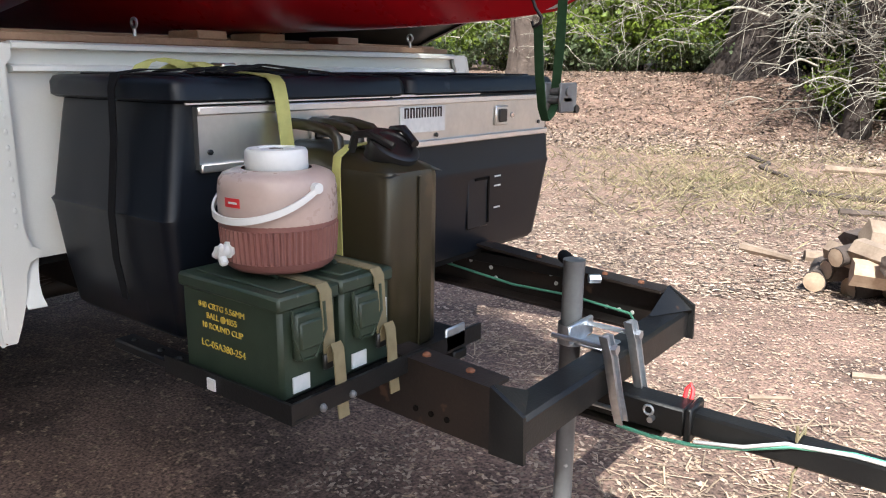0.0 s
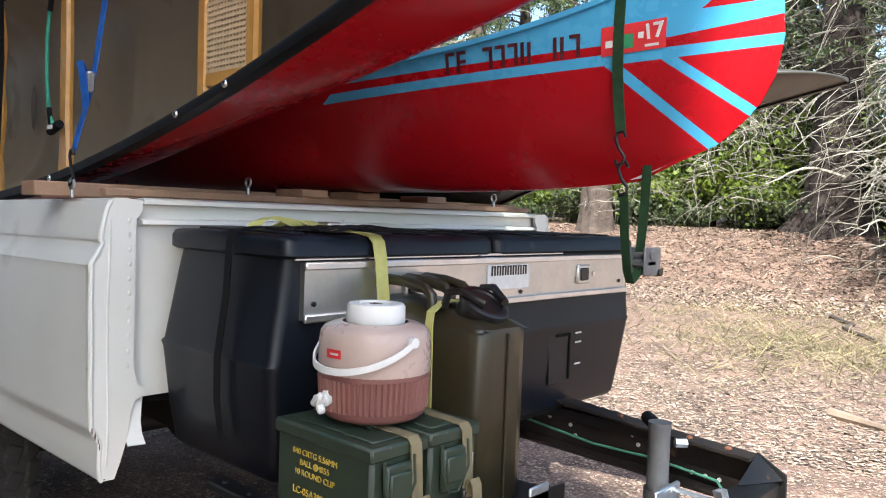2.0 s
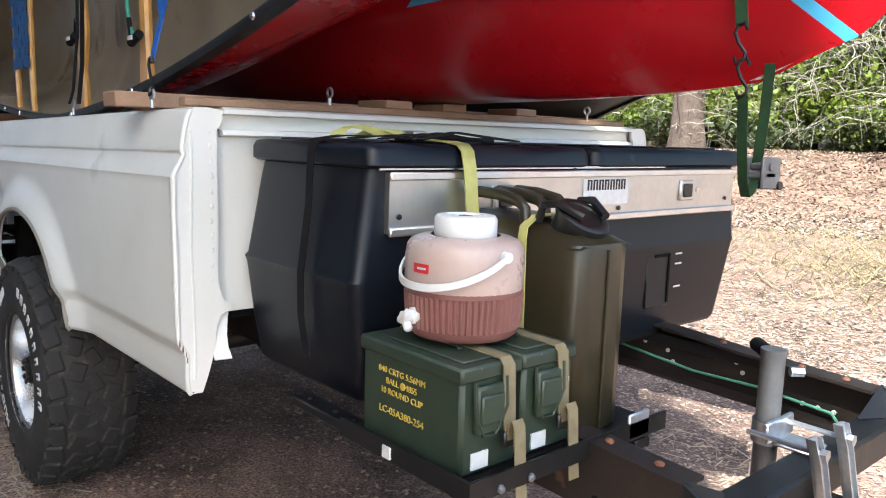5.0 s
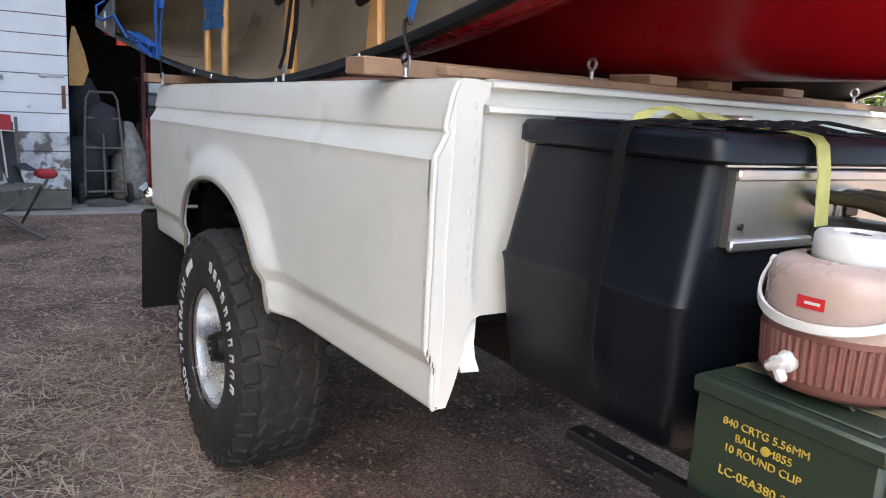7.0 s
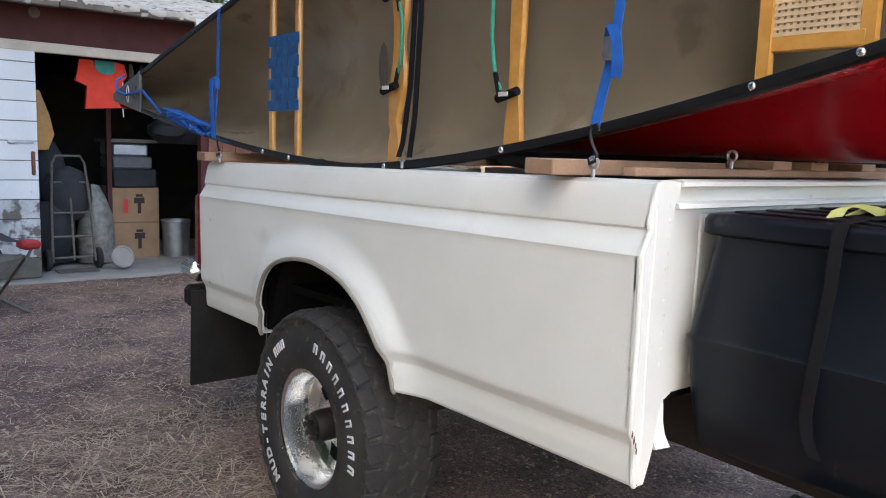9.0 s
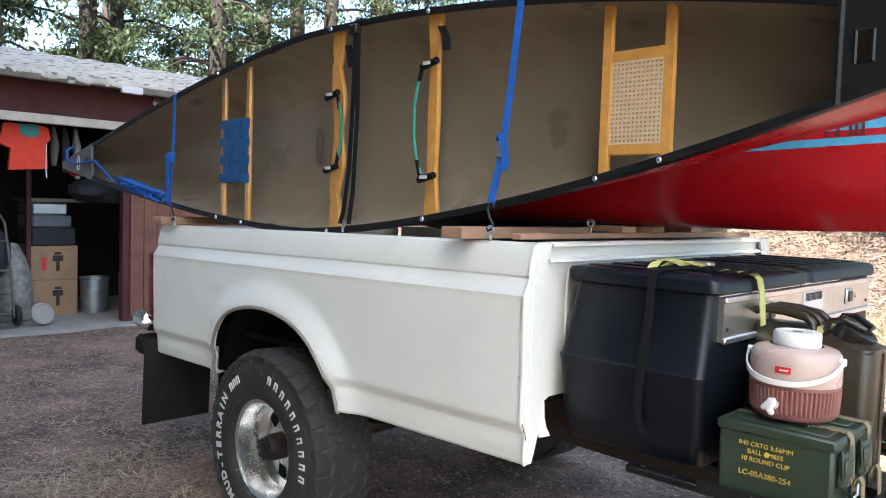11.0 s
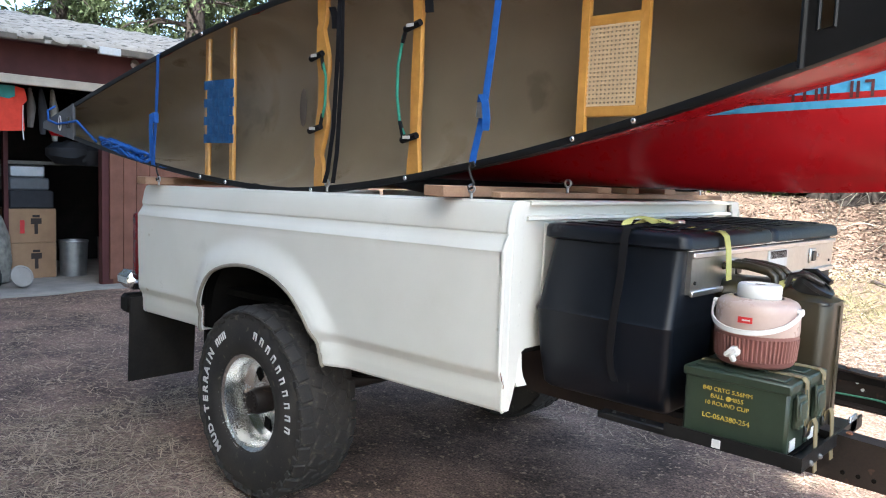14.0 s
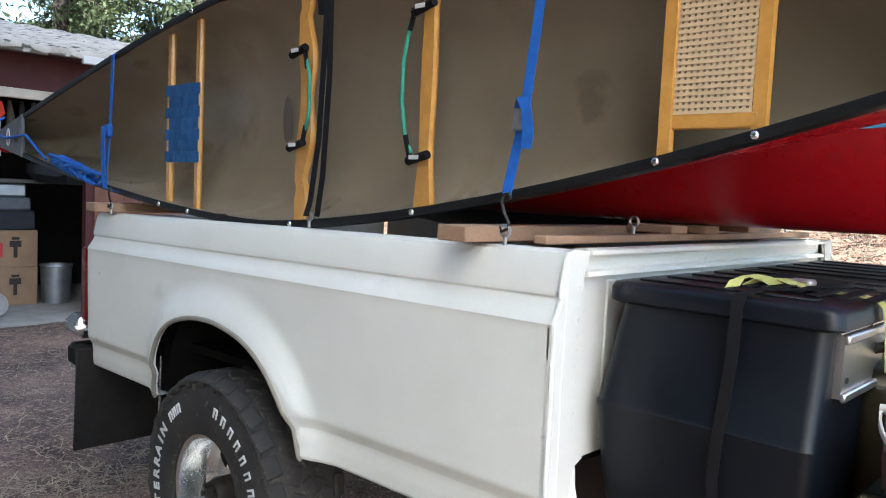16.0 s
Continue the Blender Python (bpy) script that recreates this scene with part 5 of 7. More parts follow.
part("cane_weave", g, CANE, cs, "honey-coloured cane weave")

# second canoe, upright
STEM = ((0, 0.09, 0.15, 0.29, 0.4, 0.55, 0.74, 1.0), (-1.03, -0.92, -0.835, -0.753, -0.722, -0.705, -0.712, -0.772))


def c2_point(s, v, inset=0.0):
    """s: -1 stern to 1 bow; v: 0 keel to 1 sheer; returns x, half breadth, z."""
    a = abs(s)
    stem = lerp(*STEM, v)
    xm = -3.15
    x = xm + (stem - xm) * a
    x = x if s > 0 else 2 * xm - x
    zk = 1.606 + 0.03 * a ** 8
    zs = 1.922 + 0.265 * a ** 5
    half = (0.395 - inset) * (1 - a ** 2.4) + 0.004
    e = 0.28 + 0.45 * a ** 3
    f = v ** e if v > 0 else 0.0
    return x, half * (0.10 + 0.90 * f if a < 0.98 else f), zk + (zs - zk) * v + inset


C2Y = 1.675
canoe2 = thing("striped_canoe", (-3.15, C2Y, 1.606), "red canoe with sky-blue stripes, sitting upright on blocks", "canoe", "canoes on the trailer")
SS = [math.sin(math.pi / 2 * i / 40) for i in range(-40, 41)]
VV = [(i / 22) ** 1.5 for i in range(23)]
g = Geo()
for sgn in (-1, 1):
    g.grid([[(x, C2Y + sgn * b, z) for x, b, z in (c2_point(s, v) for v in VV)] for s in SS])
g.grid([[(x, C2Y + q * b, z) for x, b, z in [c2_point(s, 0.0)] for q in (-1, 0, 1)] for s in SS])
hull2 = part("hull", g, STRIPED, canoe2, "glossy red hull with light blue bow stripes", angle=60)
SKYB = mat("sky_blue_paint", (0.080, 0.36, 0.60), (0.07, 0.31, 0.52), 9, 0.35)
INS = mat("pale_inside", (0.55, 0.55, 0.52), (0.45, 0.45, 0.43), 5, 0.5)
g = Geo()
for sgn in (-1, 1):
    g.grid([[(x, C2Y + sgn * max(0.002, b - 0.008), z + 0.006) for x, b, z in (c2_point(s, v) for v in VV)] for s in SS[1:-1]])
part("liner", g, INS, canoe2, "pale inside skin", angle=60)
for sgn in (-1, 1):
    pts = [(x, C2Y + sgn * b, z) for x, b, z in (c2_point(s, 1.0) for s in SS)]
    part("gunwale", Geo().strap(pts, (0, 1, 0), 0.020, 0.013), SKYB, canoe2, "thin sky-blue painted gunwale")
xs0 = c2_point(0.93, 1.0)
part("bow_deck", Geo().grid([[(x, C2Y + q * b, z + 0.006) for x, b, z in [c2_point(s, 1.0)] for q in (-1, -0.3, 0.3, 1)] for s in np.linspace(0.90, 1.0, 8)]), SKYB, canoe2)


def on_c2(x, z, out=0.003):
    """A point on the near side of the striped hull at x and z."""
    s = (x + 3.15) / 2.445
    for _ in range(4):
        zk, zs_ = 1.606 + 0.03 * abs(s) ** 8, 1.922 + 0.265 * abs(s) ** 5
        v = min(1, max(0, (z - zk) / (zs_ - zk)))
        stem = lerp(*STEM, v)
        s = (x + 3.15) / (stem + 3.15)
    px, b, pz = c2_point(s, v)
    return Vector((x, C2Y - b - out, z))


def decal(x0, x1, z0, z1, slope, material, parent, name, label="", out=0.003):
    rows = [[on_c2(x, z0 + (z1 - z0) * j / 3 + slope * (x - x0), out) for x in np.linspace(x0, x1, 8)] for j in range(4)]
    return part(name, Geo().grid(rows), material, parent, label)


INK = mat("dark_red_ink", (0.10, 0.012, 0.018), (0.03, 0.008, 0.01), 60, 0.4)
for x, form in ((-1.481, "lt"), (-1.449, "ltm"), (-1.377, "rt"), (-1.344, "rt"), (-1.311, "rt"), (-1.278, "lr"), (-1.197, "lr"), (-1.158, "rt")):
    z = 1.904 + 0.067 * (x + 1.48)
    if "l" in form:
        decal(x, x + 0.009, z, z + 0.052, 0.067, INK, hull2, "number_bar")
    if "r" in form:
        decal(x + 0.017, x + 0.026, z, z + 0.052, 0.067, INK, hull2, "number_bar")
    for k, dz in (("t", 0.044), ("m", 0.022)):
        if k in form:
            decal(x, x + 0.026, z + dz, z + dz + 0.009, 0.067, INK, hull2, "number_bar", "", 0.0034)
st = decal(-1.083, -0.940, 1.921, 1.988, 0.10, REDL, canoe2, "registration_sticker", "red and white registration sticker", 0.004)
decal(-1.072, -1.056, 1.940, 1.956, 0.09, WHL, st, "sticker_bar", "", 0.0055)
decal(-0.985, -0.955, 1.938, 1.944, 0.09, WHL, st, "sticker_bar", "", 0.0055)
decal(-1.043, -1.010, 1.936, 1.968, 0.09, mat("green_print", (0.03, 0.25, 0.1), None, 50, 0.5), st, "sticker_seal", "", 0.0055)
decal(-1.000, -0.988, 1.958, 1.972, 0.09, WHL, st, "sticker_bar", "", 0.0055)
pc = on_c2(-0.966, 1.972, 0.0075)
nx = (on_c2(-0.95, 1.976) - on_c2(-0.98, 1.972)).normalized()
nz = Vector((0, 0, 1))
nn = nx.cross(nz).normalized()
mt = Matrix((nx, nn.cross(nx), nn)).transposed().to_4x4()
mt.translation = pc
text_mesh("17", 0.048, mt, WHL, st, "sticker_number", 0.0004, 0.0012)

# third canoe, mirrored on its side behind
canoe3, _, _ = side_canoe("drab_canoe", "drab grey-tan canoe lying on its side on the far rail", OLHULL, TAN, GUN, lambda x, y, z: (x - 0.05, 3.45 - y, canoe_dims(x)[2] + (z - canoe_dims(x)[2]) * lerp([-2.2, -1.3, -0.77], [1.0, 0.6, 0.5], x) - 0.085))

# ---- tie-downs ----
def lashing(name, pts, side, material, label, width=0.027):
    ob = thing(name, pts[-1], label, "strap", "tie-down straps")
    part("webbing", Geo().strap(pts, side, width, 0.003), material, ob)
    return ob


def s_hook(g, x, y, z0, z1):
    m = (z0 + z1) / 2
    g.tube([(x - 0.012, y, z0 + 0.012), (x - 0.006, y - 0.003, z0), (x + 0.010, y, z0 + 0.008), (x + 0.012, y, z0 + 0.02), (x - 0.004, y, m), (x - 0.013, y, z1 - 0.018), (x - 0.008, y, z1 - 0.004), (x + 0.006, y, z1), (x + 0.013, y, z1 - 0.014)], 0.0042, 6)
    return g


xb, zb = -2.105, gun_z(-2.10, 1)
sb = lashing("blue_strap", [(-2.10, gun_y(-2.1) + 0.10, zb + 0.010), (-2.098, gun_y(-2.1), zb + 0.017), (-2.098, gun_y(-2.1) - 0.022, zb), (-2.105, 0.83, 2.07), (-2.108, 0.80, 1.84), (-2.112, 0.765, 1.70), (-2.112, 0.758, 1.668)], (1, 0, -0.05), WEBB, "blue cam-buckle strap over the canoe's gunwale")
part("cam_buckle", Geo().obox((-2.107, 0.790, 1.845), (0.036, 0.024, 0.055), Matrix.Rotation(0.1, 4, "Y"), 0.005), ZINC, sb, "zinc cam buckle")
part("loose_end", Geo().strap([(-2.105, 0.78, 1.87), (-2.085, 0.76, 1.89), (-2.07, 0.76, 1.865), (-2.065, 0.765, 1.81), (-2.072, 0.77, 1.775)], (1, 0.2, 0), 0.027, 0.003), WEBB, sb)
part("hook", s_hook(Geo(), -2.108, 0.752, 1.582, 1.672), STEEL, sb, "black S-hook")
solid("eye_bolt", eye_bolt(-2.105, 0.752, 1.551), ZINC, "zinc screw eye in the pine board", "screw eye", "screw eyes")
x4 = -4.30
z4 = gun_z(x4, 1)
y4 = gun_y(x4)
sb = lashing("blue_strap", [(x4, y4 + 0.10, z4 + 0.008), (x4, y4, z4 + 0.017), (x4, y4 - 0.022, z4), (x4 + 0.0, y4 - 0.03, 1.90), (x4 + 0.008, 0.74, 1.70), (x4 + 0.016, 0.735, 1.62)], (1, 0, 0), WEBB, "blue cam-buckle strap over the canoe's gunwale")
part("cam_buckle", Geo().box(x4 - 0.015, x4 + 0.021, 0.735, 0.762, 1.835, 1.89, 0.005), WEBB, sb)
part("loose_end", Geo().strap([(x4 + 0.002, 0.728, 1.88), (x4 + 0.012, 0.722, 1.80), (x4 + 0.006, 0.728, 1.70), (x4 + 0.02, 0.73, 1.62), (x4 + 0.12, 0.75, 1.605)], (1, 0.2, 0), 0.026, 0.003), WEBB, sb)
part("hook", s_hook(Geo(), x4 + 0.06, 0.735, 1.54, 1.62), STEEL, sb)
solid("eye_bolt", eye_bolt(x4 + 0.075, 0.735, 1.512), ZINC, "zinc screw eye in the pine board", "screw eye", "screw eyes")
# blue painter line in the stern
ln = thing("rope", (-4.8, 0.74, 1.74), "coil of bright blue rope at the canoe's stern", "rope")
for k in range(7):
    pts = []
    for i in range(25):
        a = 2 * math.pi * i / 25
        cx = -4.72 + 0.02 * k
        pts.append((cx + 0.22 * math.cos(a + k), gun_y(cx) - 0.022 + 0.018 * math.sin(3 * a + k), gun_z(cx + 0.26 * math.cos(a + k), -1) + 0.034 + 0.024 * math.sin(2 * a + 0.9 * k) + 0.008 * random.random()))
    part("rope_loop", Geo().tube(pts, 0.008, 6, True), WEBB, ln)
g = Geo().tube([(-4.98, gun_y(-4.98) - 0.02, gun_z(-4.98, -1) + 0.03), (-5.2, gun_y(-5.2) - 0.03, 1.86), (-5.45, gun_y(-5.45) - 0.03, 1.845), (-5.56, gun_y(-5.5) - 0.04, 1.87), (-5.57, gun_y(-5.5) - 0.04, 1.93), (-5.55, gun_y(-5.5) - 0.0, 1.96)], 0.007, 6)
part("line", g, WEBB, ln)
# black strap round the middle
x5 = -2.93
zt, zbm = gun_z(x5, 1), gun_z(x5, -1)
y5 = gun_y(x5)
bs = lashing("black_strap", [(x5 + 0.02, y5 + 0.15, zt + 0.02), (x5 + 0.02, y5, zt + 0.020), (x5 + 0.034, y5 - 0.024, zt - 0.01), (x5 + 0.036, y5 - 0.030, 2.10), (x5 + 0.026, 0.810, 1.80), (x5 + 0.018, 0.792, 1.62), (x5 + 0.014, 0.780, 1.575)], (1, 0, 0), WEBK, "long black strap round the canoe's middle", 0.024)
part("second_band", Geo().strap([(x5 + 0.050, y5 - 0.024, zt - 0.02), (x5 + 0.050, y5 - 0.02, 2.0), (x5 + 0.046, 0.815, 1.70), (x5 + 0.044, 0.80, 1.575)], (1, 0.4, 0), 0.018, 0.003), WEBK, bs)
part("strap_clamp", Geo().box(x5 + 0.01, x5 + 0.056, y5 - 0.045, y5 - 0.018, zt - 0.05, zt - 0.01, 0.005), JCAP, bs)
solid("eye_bolt", eye_bolt(-2.91, 0.79, 1.54), ZINC, "zinc eye bolt in the bed rail", "screw eye", "screw eyes")
# green bow strap with chain hooks and ratchet
gs = lashing("green_strap", [(-1.04, C2Y + 0.11, 2.07), (-1.04, C2Y - 0.04, 2.085), on_c2(-1.04, 2.055, 0.008), on_c2(-1.043, 1.98, 0.006), (-1.036, 1.556, 1.88), (-1.028, 1.555, 1.80), (-1.020, 1.555, 1.74)], [(1, 0, 0)] * 7, WEBG, "olive-green ratchet strap hanging from the striped bow", 0.027)
hy = 1.555
part("hook", s_hook(s_hook(Geo(), -1.020, hy, 1.665, 1.745), -1.012, hy + 0.004, 1.595, 1.675), STEEL, gs, "black steel hooks")
part("lower_web", Geo().strap([(-1.008, hy + 0.004, 1.60), (-1.010, hy + 0.02, 1.50), (-1.014, hy + 0.045, 1.42), (-1.018, hy + 0.07, 1.39), (-1.024, hy + 0.10, 1.40), (-1.030, hy + 0.14, 1.43)], (1, 0.0, 0), 0.022, 0.003), WEBG, gs)
part("far_web", Geo().strap([(-1.008, C2Y - 0.01, 1.675), (-1.022, C2Y + 0.01, 1.56), (-1.035, C2Y + 0.02, 1.45)], (1, 0.2, 0), 0.022, 0.003), WEBG, gs)
ry = hy + 0.145
part("ratchet", Geo().box(-1.055, -1.005, ry - 0.02, ry + 0.03, 1.425, 1.445, 0.006).box(-1.055, -1.047, ry - 0.03, ry + 0.05, 1.405, 1.475, 0.003).box(-1.013, -1.005, ry - 0.03, ry + 0.05, 1.405, 1.475, 0.003).tube([(-1.06, ry, 1.455), (-1.0, ry, 1.455)], 0.011, 10), GREYP, gs, "steel ratchet frame and spool")
part("ratchet_handle", Geo().tube([(-1.06, ry + 0.045, 1.412), (-1.0, ry + 0.045, 1.412)], 0.010, 10), JCAP, gs, "black ratchet handle")
for x, y in ((-2.04, 1.22), (-2.04, 1.72), (-2.04, 2.35)):
    solid("eye_bolt", eye_bolt(x, y, 1.5785), ZINC, "zinc screw eye in the wooden strip", "screw eye", "screw eyes")

# ---- barn ----
BX = -9.30
barn = thing("barn", (BX - 3, -1.0, 0.2), "old white-boarded barn with open doorway and mossy roof", "barn")
part("slab", Geo().box(BX - 6, BX + 0.18, -7, 5.5, 0.05, 0.19, 0.01), CONCRETE, barn, "concrete floor slab")
for y0, y1 in ((-7, -1.55), (2.75, 5.5)):
    for i in range(12):
        z = 0.19 + 0.2 * i
        m_ = REDWOOD if y0 > 0 else BARNP if i < 3 else BARNW
        part("board", Geo().box(BX - 0.09, BX - 0.06 - 0.008 * (i % 2), y0, y1, z, z + 0.193, 0.004), m_, barn)
# inner walls carry the barn's shade in their colour
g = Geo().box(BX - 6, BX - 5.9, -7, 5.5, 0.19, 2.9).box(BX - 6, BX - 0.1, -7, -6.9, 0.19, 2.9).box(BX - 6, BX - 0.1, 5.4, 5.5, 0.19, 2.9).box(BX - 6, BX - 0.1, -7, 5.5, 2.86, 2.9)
part("inner_wall", g, SHADEWD, barn, "weathered inner walls coloured near black for shade")
part("header", Geo().box(BX - 0.11, BX - 0.05, -7, 5.5, 2.50, 2.86, 0.004), MAROON, barn, "faded maroon fascia board")
part("door_track", Geo().box(BX - 0.05, BX + 0.03, -7, 5.5, 2.405, 2.50, 0.006), TRIM, barn, "cream-painted sliding door track")
part("door_jamb", Geo().box(BX - 0.16, BX - 0.06, 2.62, 2.75, 0.19, 2.5), MAROON, barn)
for i in range(4):
    part("board", Geo().box(BX - 0.06, BX - 0.03, 2.70 + 0.16 * i, 2.855 + 0.16 * i, 0.25, 2.40, 0.004), REDWOOD, barn)
# sliding door of broad boards
door = part("sliding_door", Geo().box(BX - 0.03, BX - 0.0, -2.2, 0.965, 0.20, 2.41), BAREW, barn, "sliding door of white peeling boards")
edges = [0.20, 0.40, 0.60, 0.79, 0.98, 1.17, 1.36, 1.55, 1.74, 1.93, 2.12, 2.30, 2.41]
for i in range(len(edges) - 1):
    m_ = (BAREW, BARNP, BARNP, BARNP)[i] if i < 4 else BARNW
    t = 0.016 + 0.003 * (i % 3)
    part("board", Geo().box(BX, BX + t, -2.2, 0.962, edges[i] + 0.004, edges[i + 1] - 0.004, 0.003), m_, door)
part("hasp", Geo().box(BX + 0.018, BX + 0.03, 0.70, 0.93, 1.525, 1.555, 0.004).ball((BX + 0.03, 0.74, 1.535), 0.022, 8, (0.5, 2.0, 1)), GALV, door, "galvanised hasp")
part("pull", Geo().box(BX + 0.018, BX + 0.04, 0.90, 0.935, 1.22, 1.45, 0.008), RUST, door, "rusty door pull")
# roof
roof = Geo()
pitch = 0.23
N = 110
rows = []
for i in range(N + 1):
    y = -7.4 + 13.0 * i / N
    dz = 0.014 * math.sin(i * 2.1) * 1.0
    rows.append([(BX + 0.34, y, 2.87 + dz - 0.02), (BX + 0.34, y, 2.905 + dz), (BX - 2.8, y, 2.905 + dz + 3.14 * pitch), (BX - 5.9, y, 2.86 + dz)])
part("roof", roof.grid(rows), ROOFM, barn, "pale mossy roof littered with needles", angle=80)
e = Geo()
for i in range(26):
    y = -7.2 + 0.49 * i
    h = random.uniform(0.05, 0.11)
    e.box(BX + 0.27, BX + 0.335 + random.uniform(-0.01, 0.01), y, y + 0.485, 2.885 - h, 2.882, 0.01)
part("eave", e, EAVE, barn, "rotted eave boards with flaking white paint")
part("soffit", Geo().box(BX - 0.06, BX + 0.30, -7.2, 5.5, 2.845, 2.86), MAROON, barn)
for y in (0.98, 3.0, -1.2):
    part("lamp_disc", Geo().lathe([(0.0, 0.02), (0.05, 0.015), (0.055, 0.0)], (BX - 0.045, y, 2.78), (1, 0, 0), 14), EAVE, barn)
part("white_block", Geo().box(BX + 0.30, BX + 0.36, 2.42, 2.66, 2.79, 2.87, 0.006), WHL, barn)

# barn contents
FZ = 0.19
hand = thing("hand_truck", (BX - 0.45, 1.35, FZ), "grey tubular steel hand truck with two wheels", "hand truck")
HX = BX - 0.35
g = Geo()
g.tube([(HX, 1.14, 0.28), (HX - 0.10, 1.16, 0.9), (HX - 0.17, 1.19, 1.32), (HX - 0.18, 1.23, 1.40), (HX - 0.18, 1.47, 1.40), (HX - 0.17, 1.51, 1.32), (HX - 0.10, 1.54, 0.9), (HX, 1.56, 0.28)], 0.014, 8)
part("frame", g, TUBE, hand)
for z, dx in ((1.12, -0.14), (0.80, -0.085), (0.55, -0.045), (0.33, -0.005)):
    part("rung", Geo().tube([(HX + dx, 1.16, z), (HX + dx, 1.54, z)], 0.012, 8), TUBE, hand)
part("upright", Geo().tube([(HX - 0.14, 1.35, 1.12), (HX, 1.35, 0.30)], 0.012, 8), TUBE, hand)
part("toe_plate", Geo().box(HX + 0.0, HX + 0.20, 1.15, 1.55, FZ + 0.01, FZ + 0.02), TUBE, hand)
for y in (1.10, 1.60):
    part("wheel", Geo().lathe([(0.03, -0.03), (0.10, -0.03), (0.115, -0.015), (0.115, 0.015), (0.10, 0.03), (0.03, 0.03)], (HX - 0.05, y, FZ + 0.116), (0, 1, 0), 20), RUBBER, hand)
for k, (y, z0, z1) in enumerate(((2.17, FZ, 0.62), (2.17, 0.622, 1.03))):
    bx = thing("carton", (BX - 0.9, y, z0), "brown cardboard carton with dark printed emblem", "carton", "cartons in the barn")
    part("box_body", Geo().box(BX - 1.5, BX - 0.95, y - 0.27, y + 0.27, z0, z1, 0.005), CARD, bx)
    zc = (z0 + z1) / 2
    part("print", Geo().box(BX - 0.9505, BX - 0.947, y - 0.02, y + 0.10, zc + 0.02, zc + 0.09).box(BX - 0.9505, BX - 0.947, y + 0.02, y + 0.06, zc - 0.10, zc + 0.02).box(BX - 0.9505, BX - 0.947, y, y + 0.08, zc + 0.10, zc + 0.13), PRINT, bx)
    if k:
        part("stripe", Geo().box(BX - 0.9505, BX - 0.947, y - 0.14, y - 0.09, zc - 0.09, zc + 0.07), REDL, bx)
for k, (z0, z1, m_) in enumerate(((1.032, 1.25, BLKCL), (1.252, 1.40, GREYD), (1.402, 1.55, GALV))):
    solid("storage_bin", Geo().box(BX - 1.5, BX - 0.95, 1.92, 2.42 - 0.05 * k, z0, z1, 0.02), m_, "plastic storage bin stacked on cartons", "storage bin", "storage bins")
solid("trash_can", Geo().lathe([(0.0, 0.0), (0.15, 0.0), (0.17, 0.42), (0.18, 0.43), (0.175, 0.445), (0.165, 0.44), (0.145, 0.02), (0.0, 0.02)], (BX - 1.0, 2.66, FZ), n=28), GALV, "small galvanised metal bin on the barn floor", "bin")
sh = thing("shelf_post", (BX - 0.9, 1.85, FZ), "wooden shelving inside the barn, back panel near black for shade", "shelf")
part("post", Geo().box(BX - 0.95, BX - 0.88, 1.84, 1.89, FZ, 2.4), MAROON, sh)
# panel coloured near black to keep the doorway dark
part("back_panel", Geo().box(BX - 2.6, BX - 2.55, 0.6, 3.6, FZ, 2.4), SHADEWD, sh)
part("shelf_board", Geo().box(BX - 1.6, BX - 0.9, 1.89, 3.0, 1.56, 1.60), BAREW, sh)
bag = Geo().lathe([(0.0, 0.0), (0.17, 0.02), (0.20, 0.25), (0.18, 0.55), (0.12, 0.75), (0.05, 0.88), (0.0, 0.9)], (BX - 0.75, 1.66, FZ), n=22)
bag.move(lambda x, y, z: (x + 0.03 * noise.noise((x * 9, y * 9, z * 9)), y + 0.04 * noise.noise((x * 7 + 3, y * 7, z * 7)), z))
solid("plastic_bag", bag, PLASTIC, "crumpled clear plastic bag of odds and ends", "bag")
solid("pail_lid", Geo().lathe([(0.0, 0.0), (0.12, 0.0), (0.125, 0.012), (0.12, 0.024), (0.105, 0.026), (0.10, 0.02), (0.0, 0.02)], (BX - 0.22, 1.80, FZ + 0.135), (0.93, 0.1, 0.36), 28), CONCRETE, "round pale metal lid leaning on the barn floor", "lid")
pk = Geo().ball((BX - 0.62, 1.36, 0.98), 0.30, 14, (0.6, 0.85, 1.05)).ball((BX - 0.60, 1.20, 0.62), 0.26, 12, (0.6, 0.9, 1.3))
pk.move(lambda x, y, z: (x + 0.03 * noise.noise((x * 9, y * 9, z * 9)), y + 0.04 * noise.noise((x * 8 + 3, y * 8, z * 8)), z))
solid("duffel_bag", pk, BLKCL, "dark soft duffel bag behind the hand truck", "bag")
for k in range(3):
    solid("hung_gear", Geo().tube([(BX - 0.5, 2.0 + 0.12 * k, 2.42), (BX - 0.5, 2.02 + 0.12 * k, 2.2), (BX - 0.48, 2.0 + 0.13 * k, 1.98 - 0.07 * k)], [0.02, 0.05, 0.03], 10), (GREYCL, BLKCL, PLASTIC)[k], "gear hanging on a cord inside the barn", "hanging gear", "hanging gear")
sk = Geo().lathe([(0.0, 0.0), (0.24, 0.03), (0.28, 0.35), (0.25, 0.75), (0.17, 1.2), (0.10, 1.35), (0.0, 1.38)], (BX - 0.95, 1.22, FZ), n=18)
sk.move(lambda x, y, z: (x + 0.06 * noise.noise((x * 5, y * 5, z * 5)), y + 0.06 * noise.noise((x * 5 + 3, y * 5, z * 5)), z))
solid("sack", sk, BLKCL, "dark sack standing in the barn's gloom", "sack")
